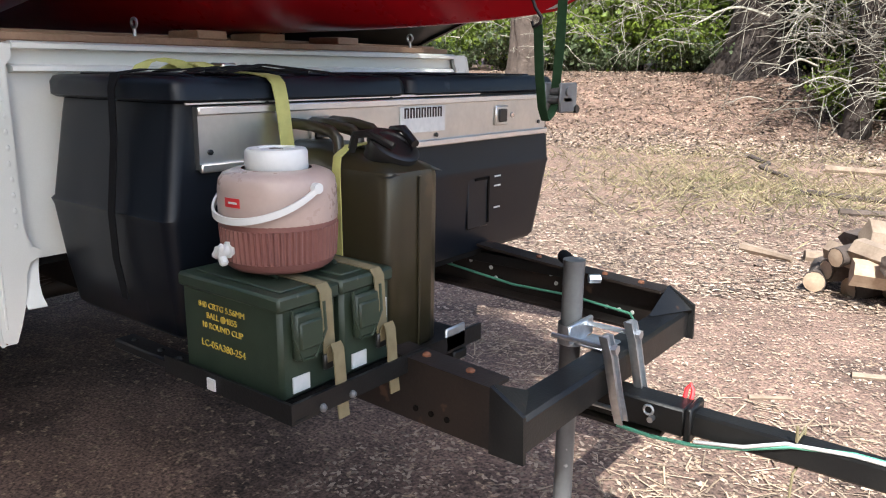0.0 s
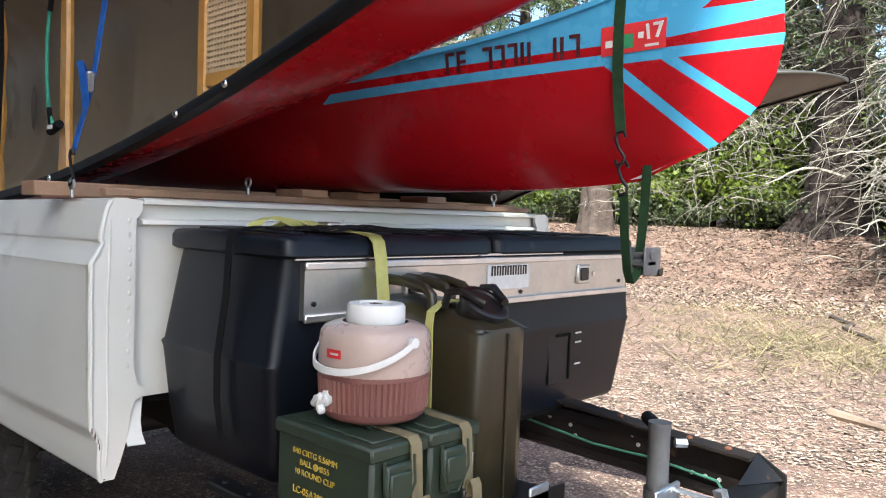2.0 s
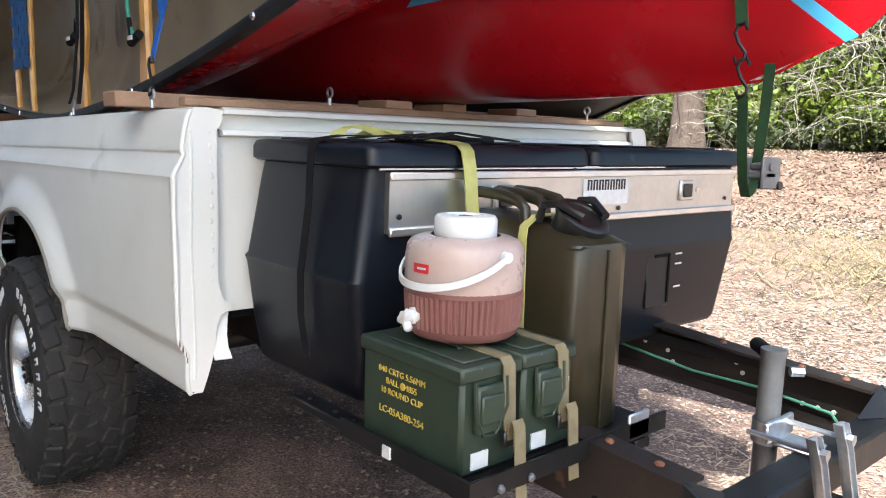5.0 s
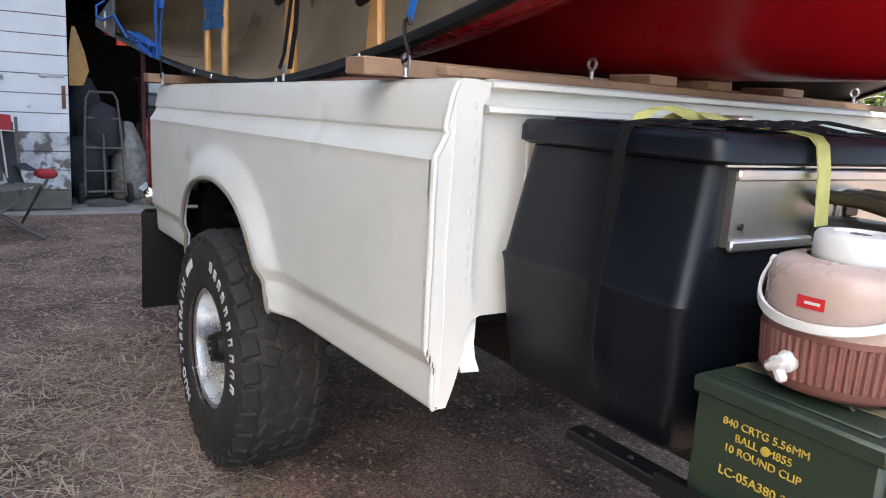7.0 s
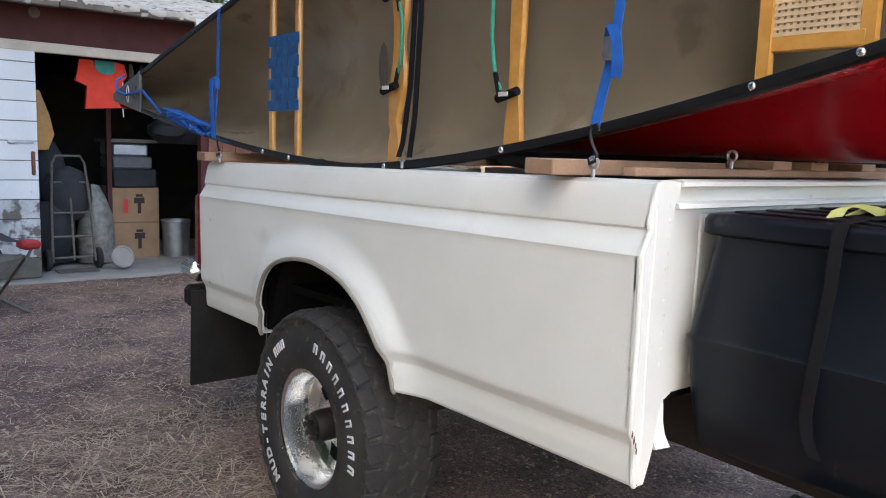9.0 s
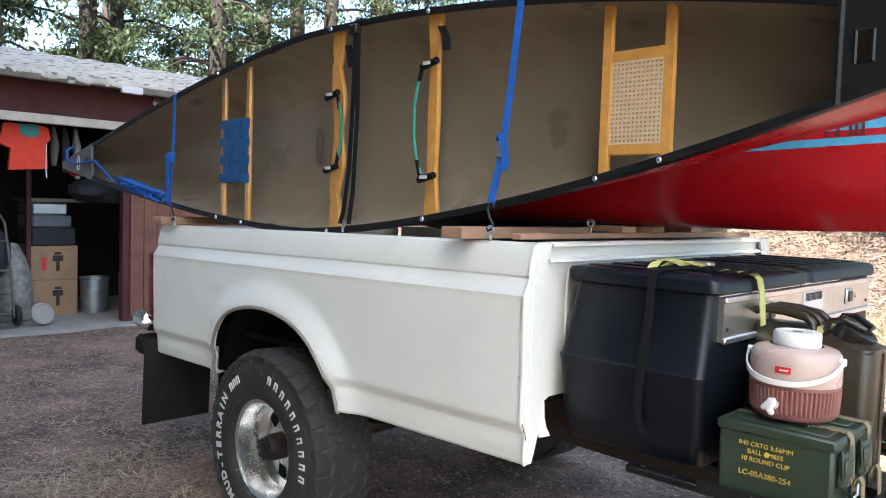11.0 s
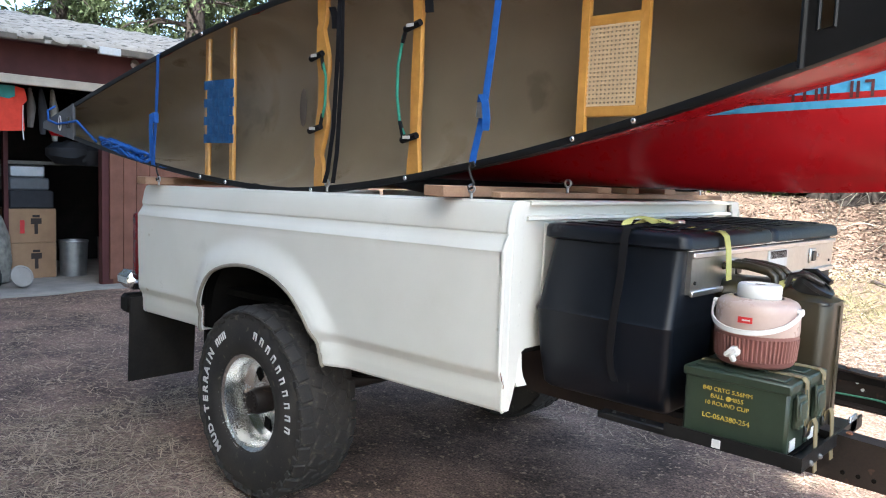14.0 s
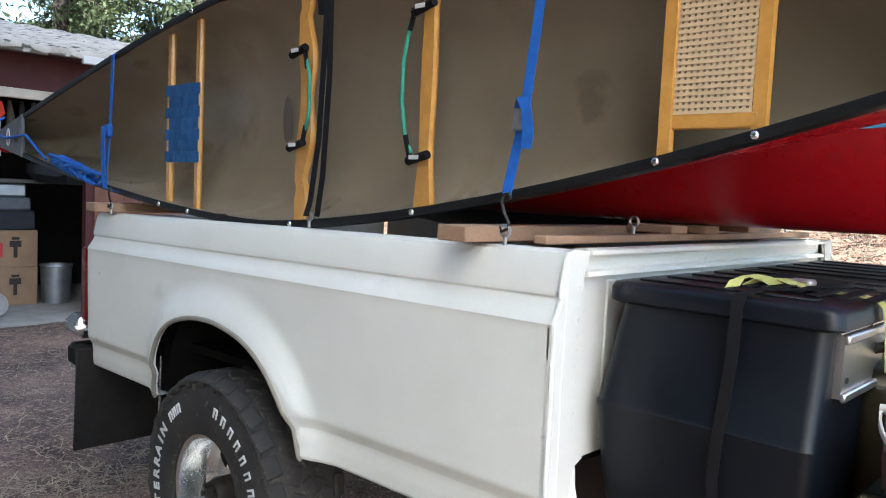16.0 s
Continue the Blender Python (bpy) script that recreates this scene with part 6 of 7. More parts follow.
pd = Geo().prism([(1.06, 1.45), (1.20, 1.46), (1.26, 1.62), (1.22, 1.82), (1.13, 2.08), (1.10, 2.08), (1.06, 1.8)], "x", BX - 0.72, BX - 0.70)
solid("wooden_panel", pd, ASH, "curved amber wooden panel hanging in the barn", "panel")
vest = thing("life_vest", (BX - 0.25, 1.62, 1.85), "orange life vest with teal collar hanging in the doorway", "life vest")
poly = [(1.42, 2.40), (1.55, 2.40), (1.60, 2.31), (1.72, 2.31), (1.77, 2.40), (1.86, 2.38), (1.89, 2.26), (1.84, 2.20), (1.86, 1.93), (1.47, 1.90), (1.49, 2.13), (1.38, 2.18)]
part("shell", Geo().prism(poly, "x", BX - 0.30, BX - 0.23), ORANGE, vest)
part("collar", Geo().prism([(1.56, 2.40), (1.76, 2.40), (1.76, 2.29), (1.70, 2.26), (1.62, 2.27), (1.57, 2.31)], "x", BX - 0.225, BX - 0.215), TEAL, vest)
part("cord", Geo().tube([(BX - 0.22, 1.84, 2.2), (BX - 0.21, 1.83, 1.95), (BX - 0.21, 1.84, 1.83)], 0.006, 6), WHL, vest)
hb = Geo().ball((BX - 0.8, 2.55, 1.72), 0.25, 14, (1, 1.15, 0.6)).ball((BX - 0.75, 2.75, 1.70), 0.2, 12, (1, 1, 0.7))
hb.move(lambda x, y, z: (x, y, z + 0.05 * noise.noise((x * 8, y * 8, z * 8))))
solid("bedroll", hb, BLKCL, "dark bundle of gear on the barn shelf", "bundle")

# ---- camp chair and washer ----
chair = thing("camp_chair", (-8.72, 0.12, 0.17), "red and grey folding camp chair with steel legs", "chair")
cx, cy = -8.75, 0.13
legs = [((cx + 0.25, cy - 0.27, 0.18), (cx - 0.18, cy + 0.24, 0.62)), ((cx + 0.25, cy + 0.27, 0.18), (cx - 0.18, cy - 0.24, 0.62)), ((cx - 0.25, cy - 0.27, 0.18), (cx + 0.24, cy - 0.26, 0.60)), ((cx - 0.25, cy + 0.27, 0.18), (cx + 0.24, cy + 0.26, 0.60)), ((cx + 0.27, cy - 0.25, 0.18), (cx + 0.22, cy + 0.26, 0.60)), ((cx + 0.27, cy + 0.25, 0.18), (cx + 0.22, cy - 0.26, 0.60))]
for a, b in legs:
    part("leg", Geo().tube([a, b], 0.010, 8), TUBE, chair)
for s in (-1, 1):
    part("back_post", Geo().tube([(cx - 0.20, cy + s * 0.27, 0.45), (cx - 0.28, cy + s * 0.28, 1.10)], 0.010, 8), TUBE, chair)
    arm = [[(cx - 0.25 + 0.5 * i / 6, cy + s * (0.27 + w), 0.72 - 0.03 * math.sin(math.pi * i / 6)) for w in (-0.04, 0.05)] for i in range(7)]
    part("armrest", Geo().grid(arm), BLKCL, chair)
    part("arm_end", Geo().obox((cx + 0.22, cy + s * 0.285, 0.69), (0.12, 0.11, 0.07), None, 0.02), REDCL, chair, "red cup-holder arm end")
    part("arm_post", Geo().tube([(cx + 0.24, cy + s * 0.26, 0.58), (cx + 0.25, cy + s * 0.31, 0.72)], 0.010, 8), TUBE, chair)
    part("side_panel", Geo().grid([[(cx - 0.27 + 0.05 * k, cy + s * (0.16 + 0.10 * w), z - 0.02 * w) for w in (0, 0.5, 1)] for k, z in ((0, 1.08), (0.5, 0.88), (1.3, 0.70), (4, 0.58))]), BLKCL, chair)
part("back_panel", Geo().grid([[(cx - 0.27 + 0.10 * t + 0.04 * math.cos(2.2 * w), cy + 0.17 * w, 1.00 - 0.42 * t) for w in np.linspace(-1, 1, 9)] for t in np.linspace(0, 1, 8)]), GREYCL, chair)
part("seat_panel", Geo().grid([[(cx - 0.17 + 0.42 * t, cy + (0.2 + 0.06 * t) * w, 0.58 - 0.06 * math.cos(1.5 * w) + 0.04 * t) for w in np.linspace(-1, 1, 9)] for t in np.linspace(0, 1, 8)]), GREYCL, chair)
part("headrest", Geo().grid([[(cx - 0.28 + 0.03 * t + 0.05 * math.cos(1.5 * w), cy + 0.25 * w, 1.13 - 0.13 * t - 0.015 * w * w) for w in np.linspace(-1, 1, 9)] for t in np.linspace(0, 1, 4)]), REDCL, chair, "red canvas head band")
part("piping", Geo().tube([(cx - 0.21 + 0.1 * t, cy - 0.17, 1.0 - 0.42 * t) for t in np.linspace(0, 1, 6)], 0.006, 6).tube([(cx - 0.21 + 0.1 * t, cy + 0.17, 1.0 - 0.42 * t) for t in np.linspace(0, 1, 6)], 0.006, 6).tube([(cx - 0.22 + 0.05 * math.cos(1.5 * w), cy + 0.25 * w, 1.0 - 0.015 * w * w) for w in np.linspace(-1, 1, 9)], 0.006, 6), TRIM, chair)
part("tag", Geo().box(cx + 0.24, cx + 0.242, cy - 0.18, cy - 0.13, 0.48, 0.54), WHL, chair)
chair.matrix_basis = Matrix.Translation((-7.95, 0.14, 0.175)) @ Matrix.Rotation(radians(14), 4, "Z") @ Matrix.Diagonal((1.3, 1.38, 1.06, 1))

ws2 = thing("washing_machine", (-8.3, -0.85, 0.17), "old cream enamel wringer washer with white hose", "washing machine")
part("cabinet", Geo().box(-8.62, -8.1, -1.25, -0.56, 0.17, 1.06, 0.03), CREAM, ws2)
part("lid", Geo().box(-8.63, -8.09, -1.26, -0.55, 1.062, 1.20, 0.02), CREAM, ws2)
part("side_duct", Geo().lathe([(0.05, 0.0), (0.055, 0.6), (0.05, 0.75)], (-8.2, -0.50, 0.17), n=16), GALV, ws2)
part("hose", Geo().tube([(-8.2, -0.53, 1.03), (-8.2, -0.44, 1.02), (-8.2, -0.36, 0.93), (-8.2, -0.33, 0.80), (-8.2, -0.37, 0.69), (-8.2, -0.46, 0.65), (-8.2, -0.52, 0.66)], 0.024, 12), LIDW, ws2, "thick white hose loop")
ws2.matrix_basis = Matrix.Translation((-7.75, -0.80, 0.17))
solid("paint_tin", Geo().lathe([(0.0, 0.0), (0.075, 0.0), (0.078, 0.15), (0.07, 0.155), (0.0, 0.155)], (-7.75, -0.57, 1.201), n=20), TEAL, "small teal tin standing on the washer", "tin")

# ---- wood pile, sticks ----
def log(p0, p1, r, name="log", grp="logs in the pile", label="split firewood log with pale cut end"):
    p0, p1 = Vector(p0), Vector(p1)
    ob = thing(name, p0, label, "log", grp)
    n = 9
    ph = random.uniform(0, 6)
    d = (p1 - p0)
    g = Geo().tube([p0 + d * t for t in np.linspace(0, 1, 6)], r, 10)
    g.move(lambda x, y, z: Vector((x, y, z)) + 0.25 * r * noise.noise_vector((x * 6 + ph, y * 6, z * 6)))
    part("bark", g, BARKL, ob)
    e = d.normalized()
    part("cut_end", Geo().lathe([(r * 0.9, 0.0), (r * 0.5, 0.004), (0.0, 0.006)], p0 - e * 0.006, -e, 12), CUTW, ob)
    part("cut_end", Geo().lathe([(0.0, 0.0), (r * 0.5, 0.003), (r * 0.9, 0.006)], p1 + e * 0.004, e, 12), CUTW, ob)
    return ob


random.seed(11)
for i in range(26):
    lay = i // 9
    k = i % 9
    x0 = -1.05 + 0.17 * k + 0.08 * lay + random.uniform(-0.05, 0.05)
    y0 = 5.05 + random.uniform(-0.12, 0.12)
    if x0 > 0.3:
        continue
    z = 0.22 + 0.10 * lay + random.uniform(-0.01, 0.02)
    ln_ = random.uniform(0.35, 0.5)
    a = radians(random.uniform(35, 150))
    r_ = random.uniform(0.05, 0.085)
    log((x0, y0, z), (x0 + ln_ * math.cos(a), y0 + ln_ * math.sin(a), z + random.uniform(0.0, 0.04)), r_)
for i in range(26):
    a, ln_ = radians(random.uniform(-50, 70)), random.uniform(0.28, 0.5)
    x0, y0 = -0.85 + random.uniform(0, 0.95), 5.1 + random.uniform(-0.15, 0.4)
    r_ = random.uniform(0.07, 0.12)
    poly = [(-r_, -0.3 * r_), (-0.2 * r_, -0.55 * r_), (0.9 * r_, -0.25 * r_), (0.5 * r_, 0.5 * r_), (-0.3 * r_, 0.62 * r_)]
    m = Matrix.Translation((x0, y0, 0.37 + 0.03 * (i % 6))) @ Matrix.Rotation(a, 4, "Z") @ Matrix.Rotation(random.uniform(-0.25, 0.25), 4, "Y") @ Matrix.Rotation(random.uniform(0, 6.28), 4, "X")
    q = Geo().prism(poly, "x", -ln_ / 2, ln_ / 2)
    q.move(lambda x, y, z: m @ Vector((x, y, z)))
    solid("split_wood", q, (CUTW, DEADW, CUTW, BARKL)[i % 4], "pale split firewood lying on the pile", "firewood", "split firewood", angle=25)


def stick(x0, y0, x1, y1, r, lab="pale fallen branch on the forest floor", m_=DEADW):
    n = 9
    pts = []
    for i in range(n):
        t = i / (n - 1)
        x, y = x0 + (x1 - x0) * t, y0 + (y1 - y0) * t
        w = 0.06 * math.hypot(x1 - x0, y1 - y0)
        x, y = x + w * noise.noise((x * 1.3, y * 1.3, 3)), y + w * noise.noise((x * 1.3, y * 1.3, 7))
        pts.append((x, y, ground_z(x, y) + r * 0.7))
    solid("fallen_branch", Geo().tube(pts, [r * (1 - 0.5 * i / n) for i in range(n)], 7), m_, lab, "branch", "fallen branches")


stick(-3.95, 7.7, -3.35, 7.0, 0.022)
stick(-1.75, 5.9, -1.35, 5.78, 0.042)
stick(-1.30, 5.95, -0.85, 6.15, 0.05)
stick(-2.3, 11.5, -1.0, 11.6, 0.06)
stick(-3.6, 12.6, -2.0, 9.2, 0.035, "long brown fallen branch on the forest floor", BARKL)
stick(-2.0, 9.2, -0.6, 9.0, 0.04, "long brown fallen branch on the forest floor", BARKL)
stick(-1.5, 8.0, -0.2, 8.5, 0.04, "long brown fallen branch on the forest floor", BARKL)
stick(-0.6, 3.75, -0.25, 3.9, 0.016)
stick(-0.9, 3.2, -0.75, 3.3, 0.012)
stick(-0.5, 6.6, 0.9, 7.3, 0.05)

# ---- trees and shrubs ----
def leaves(pts, size, seed, aspect=0.6, droop=0.0):
    """One small folded leaf at each point, joined into one sheet of pieces."""
    rng = np.random.RandomState(seed)
    k = len(pts)
    P = np.asarray(pts)
    a = rng.normal(size=(k, 3))
    a[:, 2] -= droop
    a /= np.linalg.norm(a, axis=1)[:, None]
    b = np.cross(a, rng.normal(size=(k, 3)))
    b /= np.linalg.norm(b, axis=1)[:, None]
    s = size * rng.uniform(0.6, 1.3, size=(k, 1))
    v = np.stack([P - a * s, P + b * s * aspect, P + a * s, P - b * s * aspect], 1).reshape(-1, 3)
    f = np.arange(4 * k).reshape(-1, 4)
    g = Geo()
    g.v, g.f = [tuple(q) for q in v.tolist()], [tuple(q) for q in f.tolist()]
    return g


def trunk_geo(h, r0, r1, flare_, seed, lean=0.0, n=18, furrow=0.10):
    rows = []
    for i in range(26):
        t = (i / 25) ** 1.6
        z = h * t
        r = r0 + (r1 - r0) * t + flare_ * r0 * math.exp(-z / (0.9 * r0 + 0.2))
        row = []
        for j in range(n * 2 + 1):
            a = math.pi * j / n
            k = 1 + furrow * noise.noise((3 * math.cos(a) + seed, 3 * math.sin(a), z * 0.5)) + furrow * 0.8 * noise.noise((9 * math.cos(a), 9 * math.sin(a) + seed, z * 0.8))
            if flare_:
                k += 0.25 * flare_ * math.exp(-z / (r0 + 0.2)) * math.sin(5 * a + seed)
            row.append((lean * z + r * k * math.cos(a) + 0.12 * noise.noise((seed, z * 0.3, 0)), r * k * math.sin(a) + 0.12 * noise.noise((seed, z * 0.3, 5)), z - 0.15))
        rows.append(row)
    return Geo().grid(rows)


def conifer(h, r0, crown_from, spread, count, seed, leaf=0.14, bark=BARK, fol=LEAFD, flare_=0.5, label="tall conifer with furrowed brown trunk", taper=0.75):
    rng = random.Random(seed)
    t = thing("tree", (0, 0, 0), label, "tree", "forest trees")
    part("trunk", trunk_geo(h, r0, 0.08, flare_, seed), bark, t, "furrowed dark bark", angle=180)
    limbs, pts = Geo(), []
    nb = 46
    per = max(4, count // nb)
    for i in range(nb):
        z = crown_from + (h - crown_from) * (i + rng.random()) / nb
        a = rng.uniform(0, 2 * math.pi)
        L = spread * (1 - taper * (z - crown_from) / (h - crown_from)) * rng.uniform(0.55, 1.15)
        droop = rng.uniform(0.05, 0.30)
        q = [(L * s * math.cos(a), L * s * math.sin(a), z + 0.25 * L * s - droop * L * 2 * s * s) for s in (0.0, 0.35, 0.7, 1.0)]
        limbs.tube(q, [0.05, 0.035, 0.02, 0.008], 5)
        for k in range(per):
            s = rng.random() ** 0.7
            s = 0.2 + 0.8 * s
            w = 0.28 * L * (1.15 - s)
            pts.append((L * s * math.cos(a) + rng.gauss(0, w), L * s * math.sin(a) + rng.gauss(0, w), z + 0.25 * L * s - droop * L * 2 * s * s - abs(rng.gauss(0, 0.16)) - rng.random() * 0.15))
    tagged(part("branchwork", limbs, bark, t), kind="stuff")
    part("crown", leaves(pts, leaf, seed, 0.35, 0.8), fol, t, "drooping green sprays", smooth=False)
    return t


def put(t, x, y, turn=0.0, s=1.0, dz=0.0):
    return Matrix.Translation((x, y, ground_z(x, y) + dz)) @ Matrix.Rotation(turn, 4, "Z") @ Matrix.Scale(s, 4)


def blocks_trunk(x, y):
    a = math.degrees(math.atan2(x + 0.1, y))
    return (abs(a + 15.8) < 5.0 and y < 19.8) or (abs(a + 9.4) < 2.2 and y < 16.4)


def place(src, x, y, turn=0.0, s=1.0, label=""):
    if blocks_trunk(x, y) and s > 0.45 and not (src.name.startswith("dead") and abs(math.degrees(math.atan2(x + 0.1, y)) + 15.8) > 3):
        return None
    r = y - 0.2 * (x + 2.84)
    if x < -4.3 and r < 20.9 and src.name.startswith("shrub"):
        y += 20.9 - r + 0.6 * abs(math.sin(7 * x + 3 * y))
    c = copy_thing(src, put(src, x, y, turn, 1.0))
    c.scale = (s, s, s)
    c.location = (x, y, ground_z(x, y))
    c.rotation_euler = (0, 0, turn)
    return tagged(c, label)


big = conifer(17, 0.62, 5.0, 3.2, 11000, 3, 0.085, BARK, LEAFD, 0.9, "massive old cedar with flared furrowed trunk")
big.matrix_basis = put(big, -5.83, 20.2)
slim = conifer(14, 0.24, 3.6, 2.6, 9000, 5, 0.075, BARK, LEAFD, 0.25, "slim dark conifer trunk among dead twigs")
slim.matrix_basis = put(slim, -2.84, 16.56)
mid = conifer(18, 0.42, 4.6, 3.0, 11000, 8, 0.085, BARKL, LEAFD, 0.3, "straight grey-brown conifer at the clearing's edge")
mid.matrix_basis = put(mid, -11.2, 18.0)
rng = random.Random(21)
spots = [(-14.5, 23), (-17, 19.5), (-9.0, 25), (-12.5, 27), (-3.4, 25.5), (0.8, 21), (-7.6, 29), (-20, 26), (-23.5, 21), (3.5, 27), (-1.0, 31), (-15.8, 31), (-27, 28), (-24, 15), (-18.6, 12.5), (-28, 10), (-21.5, 7.5), (-18.5, 3.5), (-21, -1.5), (-19, -6), (-25, 3), (-26, -4), (-17.5, 8.2), (-31, 18), (-33, 4), (-5, 35), (-12, 36), (-20, 35), (5, 19), (7.5, 24)]
for i, (x, y) in enumerate(spots):
    place(slim if -19 < x < -17 and 8 < y < 13 else (slim, mid, big, mid)[i % 4], x, y, rng.uniform(0, 6.28), rng.uniform(0.8, 1.2), "tall dark conifer standing in dense woods")
bushy = conifer(12.5, 0.3, 1.0, 2.7, 15000, 17, 0.09, BARK, LEAFD, 0.3, "dense leafy conifer in the woods", 0.5)
bushy.matrix_basis = put(bushy, -19.5, 6.0)
for i, (x, y) in enumerate([(-18.8, 2.0), (-20, -2.5), (-18.5, -6.5), (-20.5, 10), (-19, 14.5), (-22.5, 18), (-17, 25), (-10.5, 29), (-4.5, 31), (2.0, 30), (-14, 34), (-23.5, 4), (-23, -3), (-24, 12), (-7.4, 25.5), (-0.8, 26), (4.5, 22)]):
    place(bushy, x, y, rng.uniform(0, 6.28), rng.uniform(0.9, 1.25), "dense leafy conifer in the woods")
# dense tall trees, never in view, added to shade the yard
shade = conifer(14.2, 0.42, 2.6, 3.0, 9500, 14, 0.34, BARKL, LEAFD, 0.3, "dense tall conifer out of view, added to shade the yard", 0.35)
shade.matrix_basis = put(shade, -6.4, -7.0)
for i, (x, y) in enumerate([(-16.5, -7.4), (-14.1, -6.8), (-11.6, -7.3), (-9.0, -6.8), (-4.3, -7.2), (-2.6, -6.9), (-0.9, -7.1), (0.2, -6.9), (1.4, -9.2), (-0.1, -9.4), (-2.2, -9.3), (-12.8, -9.6), (-5.2, -9.2)]):
    place(shade, x, y, rng.uniform(0, 6.28), rng.uniform(0.94, 1.06) * (1.0 if y > -8 else 1.12) * (1.3 if x > -5 else 1.0), "dense tall conifer out of view, added to shade the yard")


def shrub(h, w, count, seed, fol, leaf=0.075, label="leafy lime-green shrub at the wood's edge"):
    rg = random.Random(seed)
    t = thing("shrub", (0, 0, 0), label, "shrub", "shrubs")
    stems, pts = Geo(), []
    for i in range(16):
        a, L = rg.uniform(0, 6.28), rg.uniform(0.5, 1.0)
        q = [(w * L * s * math.cos(a) * (0.4 + 0.6 * s), w * L * s * math.sin(a) * (0.4 + 0.6 * s), h * L * s) for s in (0, 0.3, 0.6, 0.85, 1.0)]
        stems.tube(q, [0.022, 0.018, 0.013, 0.008, 0.004], 5)
        for k in range(count // 16):
            s = 0.25 + 0.75 * rg.random() ** 0.6
            c = (w * L * s * math.cos(a) * (0.4 + 0.6 * s), w * L * s * math.sin(a) * (0.4 + 0.6 * s), h * L * s)
            pts.append((c[0] + rg.gauss(0, 0.22 * w), c[1] + rg.gauss(0, 0.22 * w), max(0.02, c[2] + rg.gauss(0, 0.13 * h))))
    tagged(part("branchwork", stems, TWIG, t), "thin pale stems", kind="stuff")
    part("foliage", leaves(pts, leaf, seed, 0.75), fol, t, "small bright leaves", smooth=False)
    return t


sh1 = shrub(2.6, 1.7, 1500, 31, LEAFY)
sh1.matrix_basis = put(sh1, -8.6, 20.9)
sh2 = shrub(1.5, 1.3, 1100, 37, LEAFY, 0.065)
sh2.matrix_basis = put(sh2, -7.3, 21.3)
for i, (x, y, s) in enumerate([(-6.9, 19.4, 1.1), (-9.8, 20.3, 1.2), (-3.6, 21.5, 1.15), (-1.6, 18.0, 1.0), (-8.0, 21.5, 1.5), (-5.0, 22.5, 1.6), (-0.3, 20.0, 1.4), (-2.2, 22.5, 1.7), (1.5, 18.5, 1.2), (-12.5, 20.5, 1.3), (-10.5, 22.5, 1.7), (-14.5, 20.0, 1.3), (-6.3, 24.5, 2.0), (-9.5, 26, 2.1), (-13, 24.5, 2.0), (-3.8, 27, 2.2), (-16.8, 22.5, 1.8), (0.5, 25, 2.1), (-0.9, 16.3, 0.7)]):
    place((sh1, sh2)[i % 2], x, y, rng.uniform(0, 6.28), s)


sh3 = shrub(0.9, 1.0, 900, 41, LEAFD, 0.06, "low dull-green undergrowth at the wood's edge")
sh3.matrix_basis = put(sh3, -4.2, 21.0)
for i in range(46):
    x = rng.uniform(-17, 3.5)
    y = 0.2 * (x + 2.84) + rng.uniform(16.2, 21.5)
    place(sh3 if i % 4 else sh2, x, y, rng.uniform(0, 6.28), rng.uniform(0.5, 1.25))


for i in range(18):
    x = rng.uniform(-13, 1.5)
    y = 0.2 * (x + 2.84) + rng.uniform(14.6, 20.0)
    place(sh3, x, y, rng.uniform(0, 6.28), rng.uniform(0.18, 0.42))


def dead_twigs(h, seed, n=26, spread=1.6):
    rg = random.Random(seed)
    g = Geo()
    for i in range(n):
        a = rg.uniform(0, 6.28)
        x, y = rg.gauss(0, 0.25 * spread), rg.gauss(0, 0.25 * spread)
        z = rg.uniform(0.1, h)
        d = Vector((math.cos(a), math.sin(a), rg.uniform(-0.5, 0.5)))
        pts, p = [], Vector((x, y, z))
        L = rg.uniform(0.5, spread)
        for k in range(7):
            pts.append(p.copy())
            p += d * L / 6
            d = (d + Vector((rg.gauss(0, 0.22), rg.gauss(0, 0.22), rg.gauss(-0.10, 0.2)))).normalized()
            if p.z < 0.02:
                p.z = 0.02
            if k in (2, 4):
                e = (d + Vector((rg.gauss(0, 0.7), rg.gauss(0, 0.7), rg.gauss(-0.3, 0.5)))).normalized()
                g.tube([p, p + e * L * 0.25, p + e * L * 0.42 + Vector((0, 0, -0.08))], [0.008, 0.006, 0.003], 4)
        r = rg.uniform(0.009, 0.022)
        g.tube(pts, [r * (1 - 0.11 * k) for k in range(7)], 5)
    return g


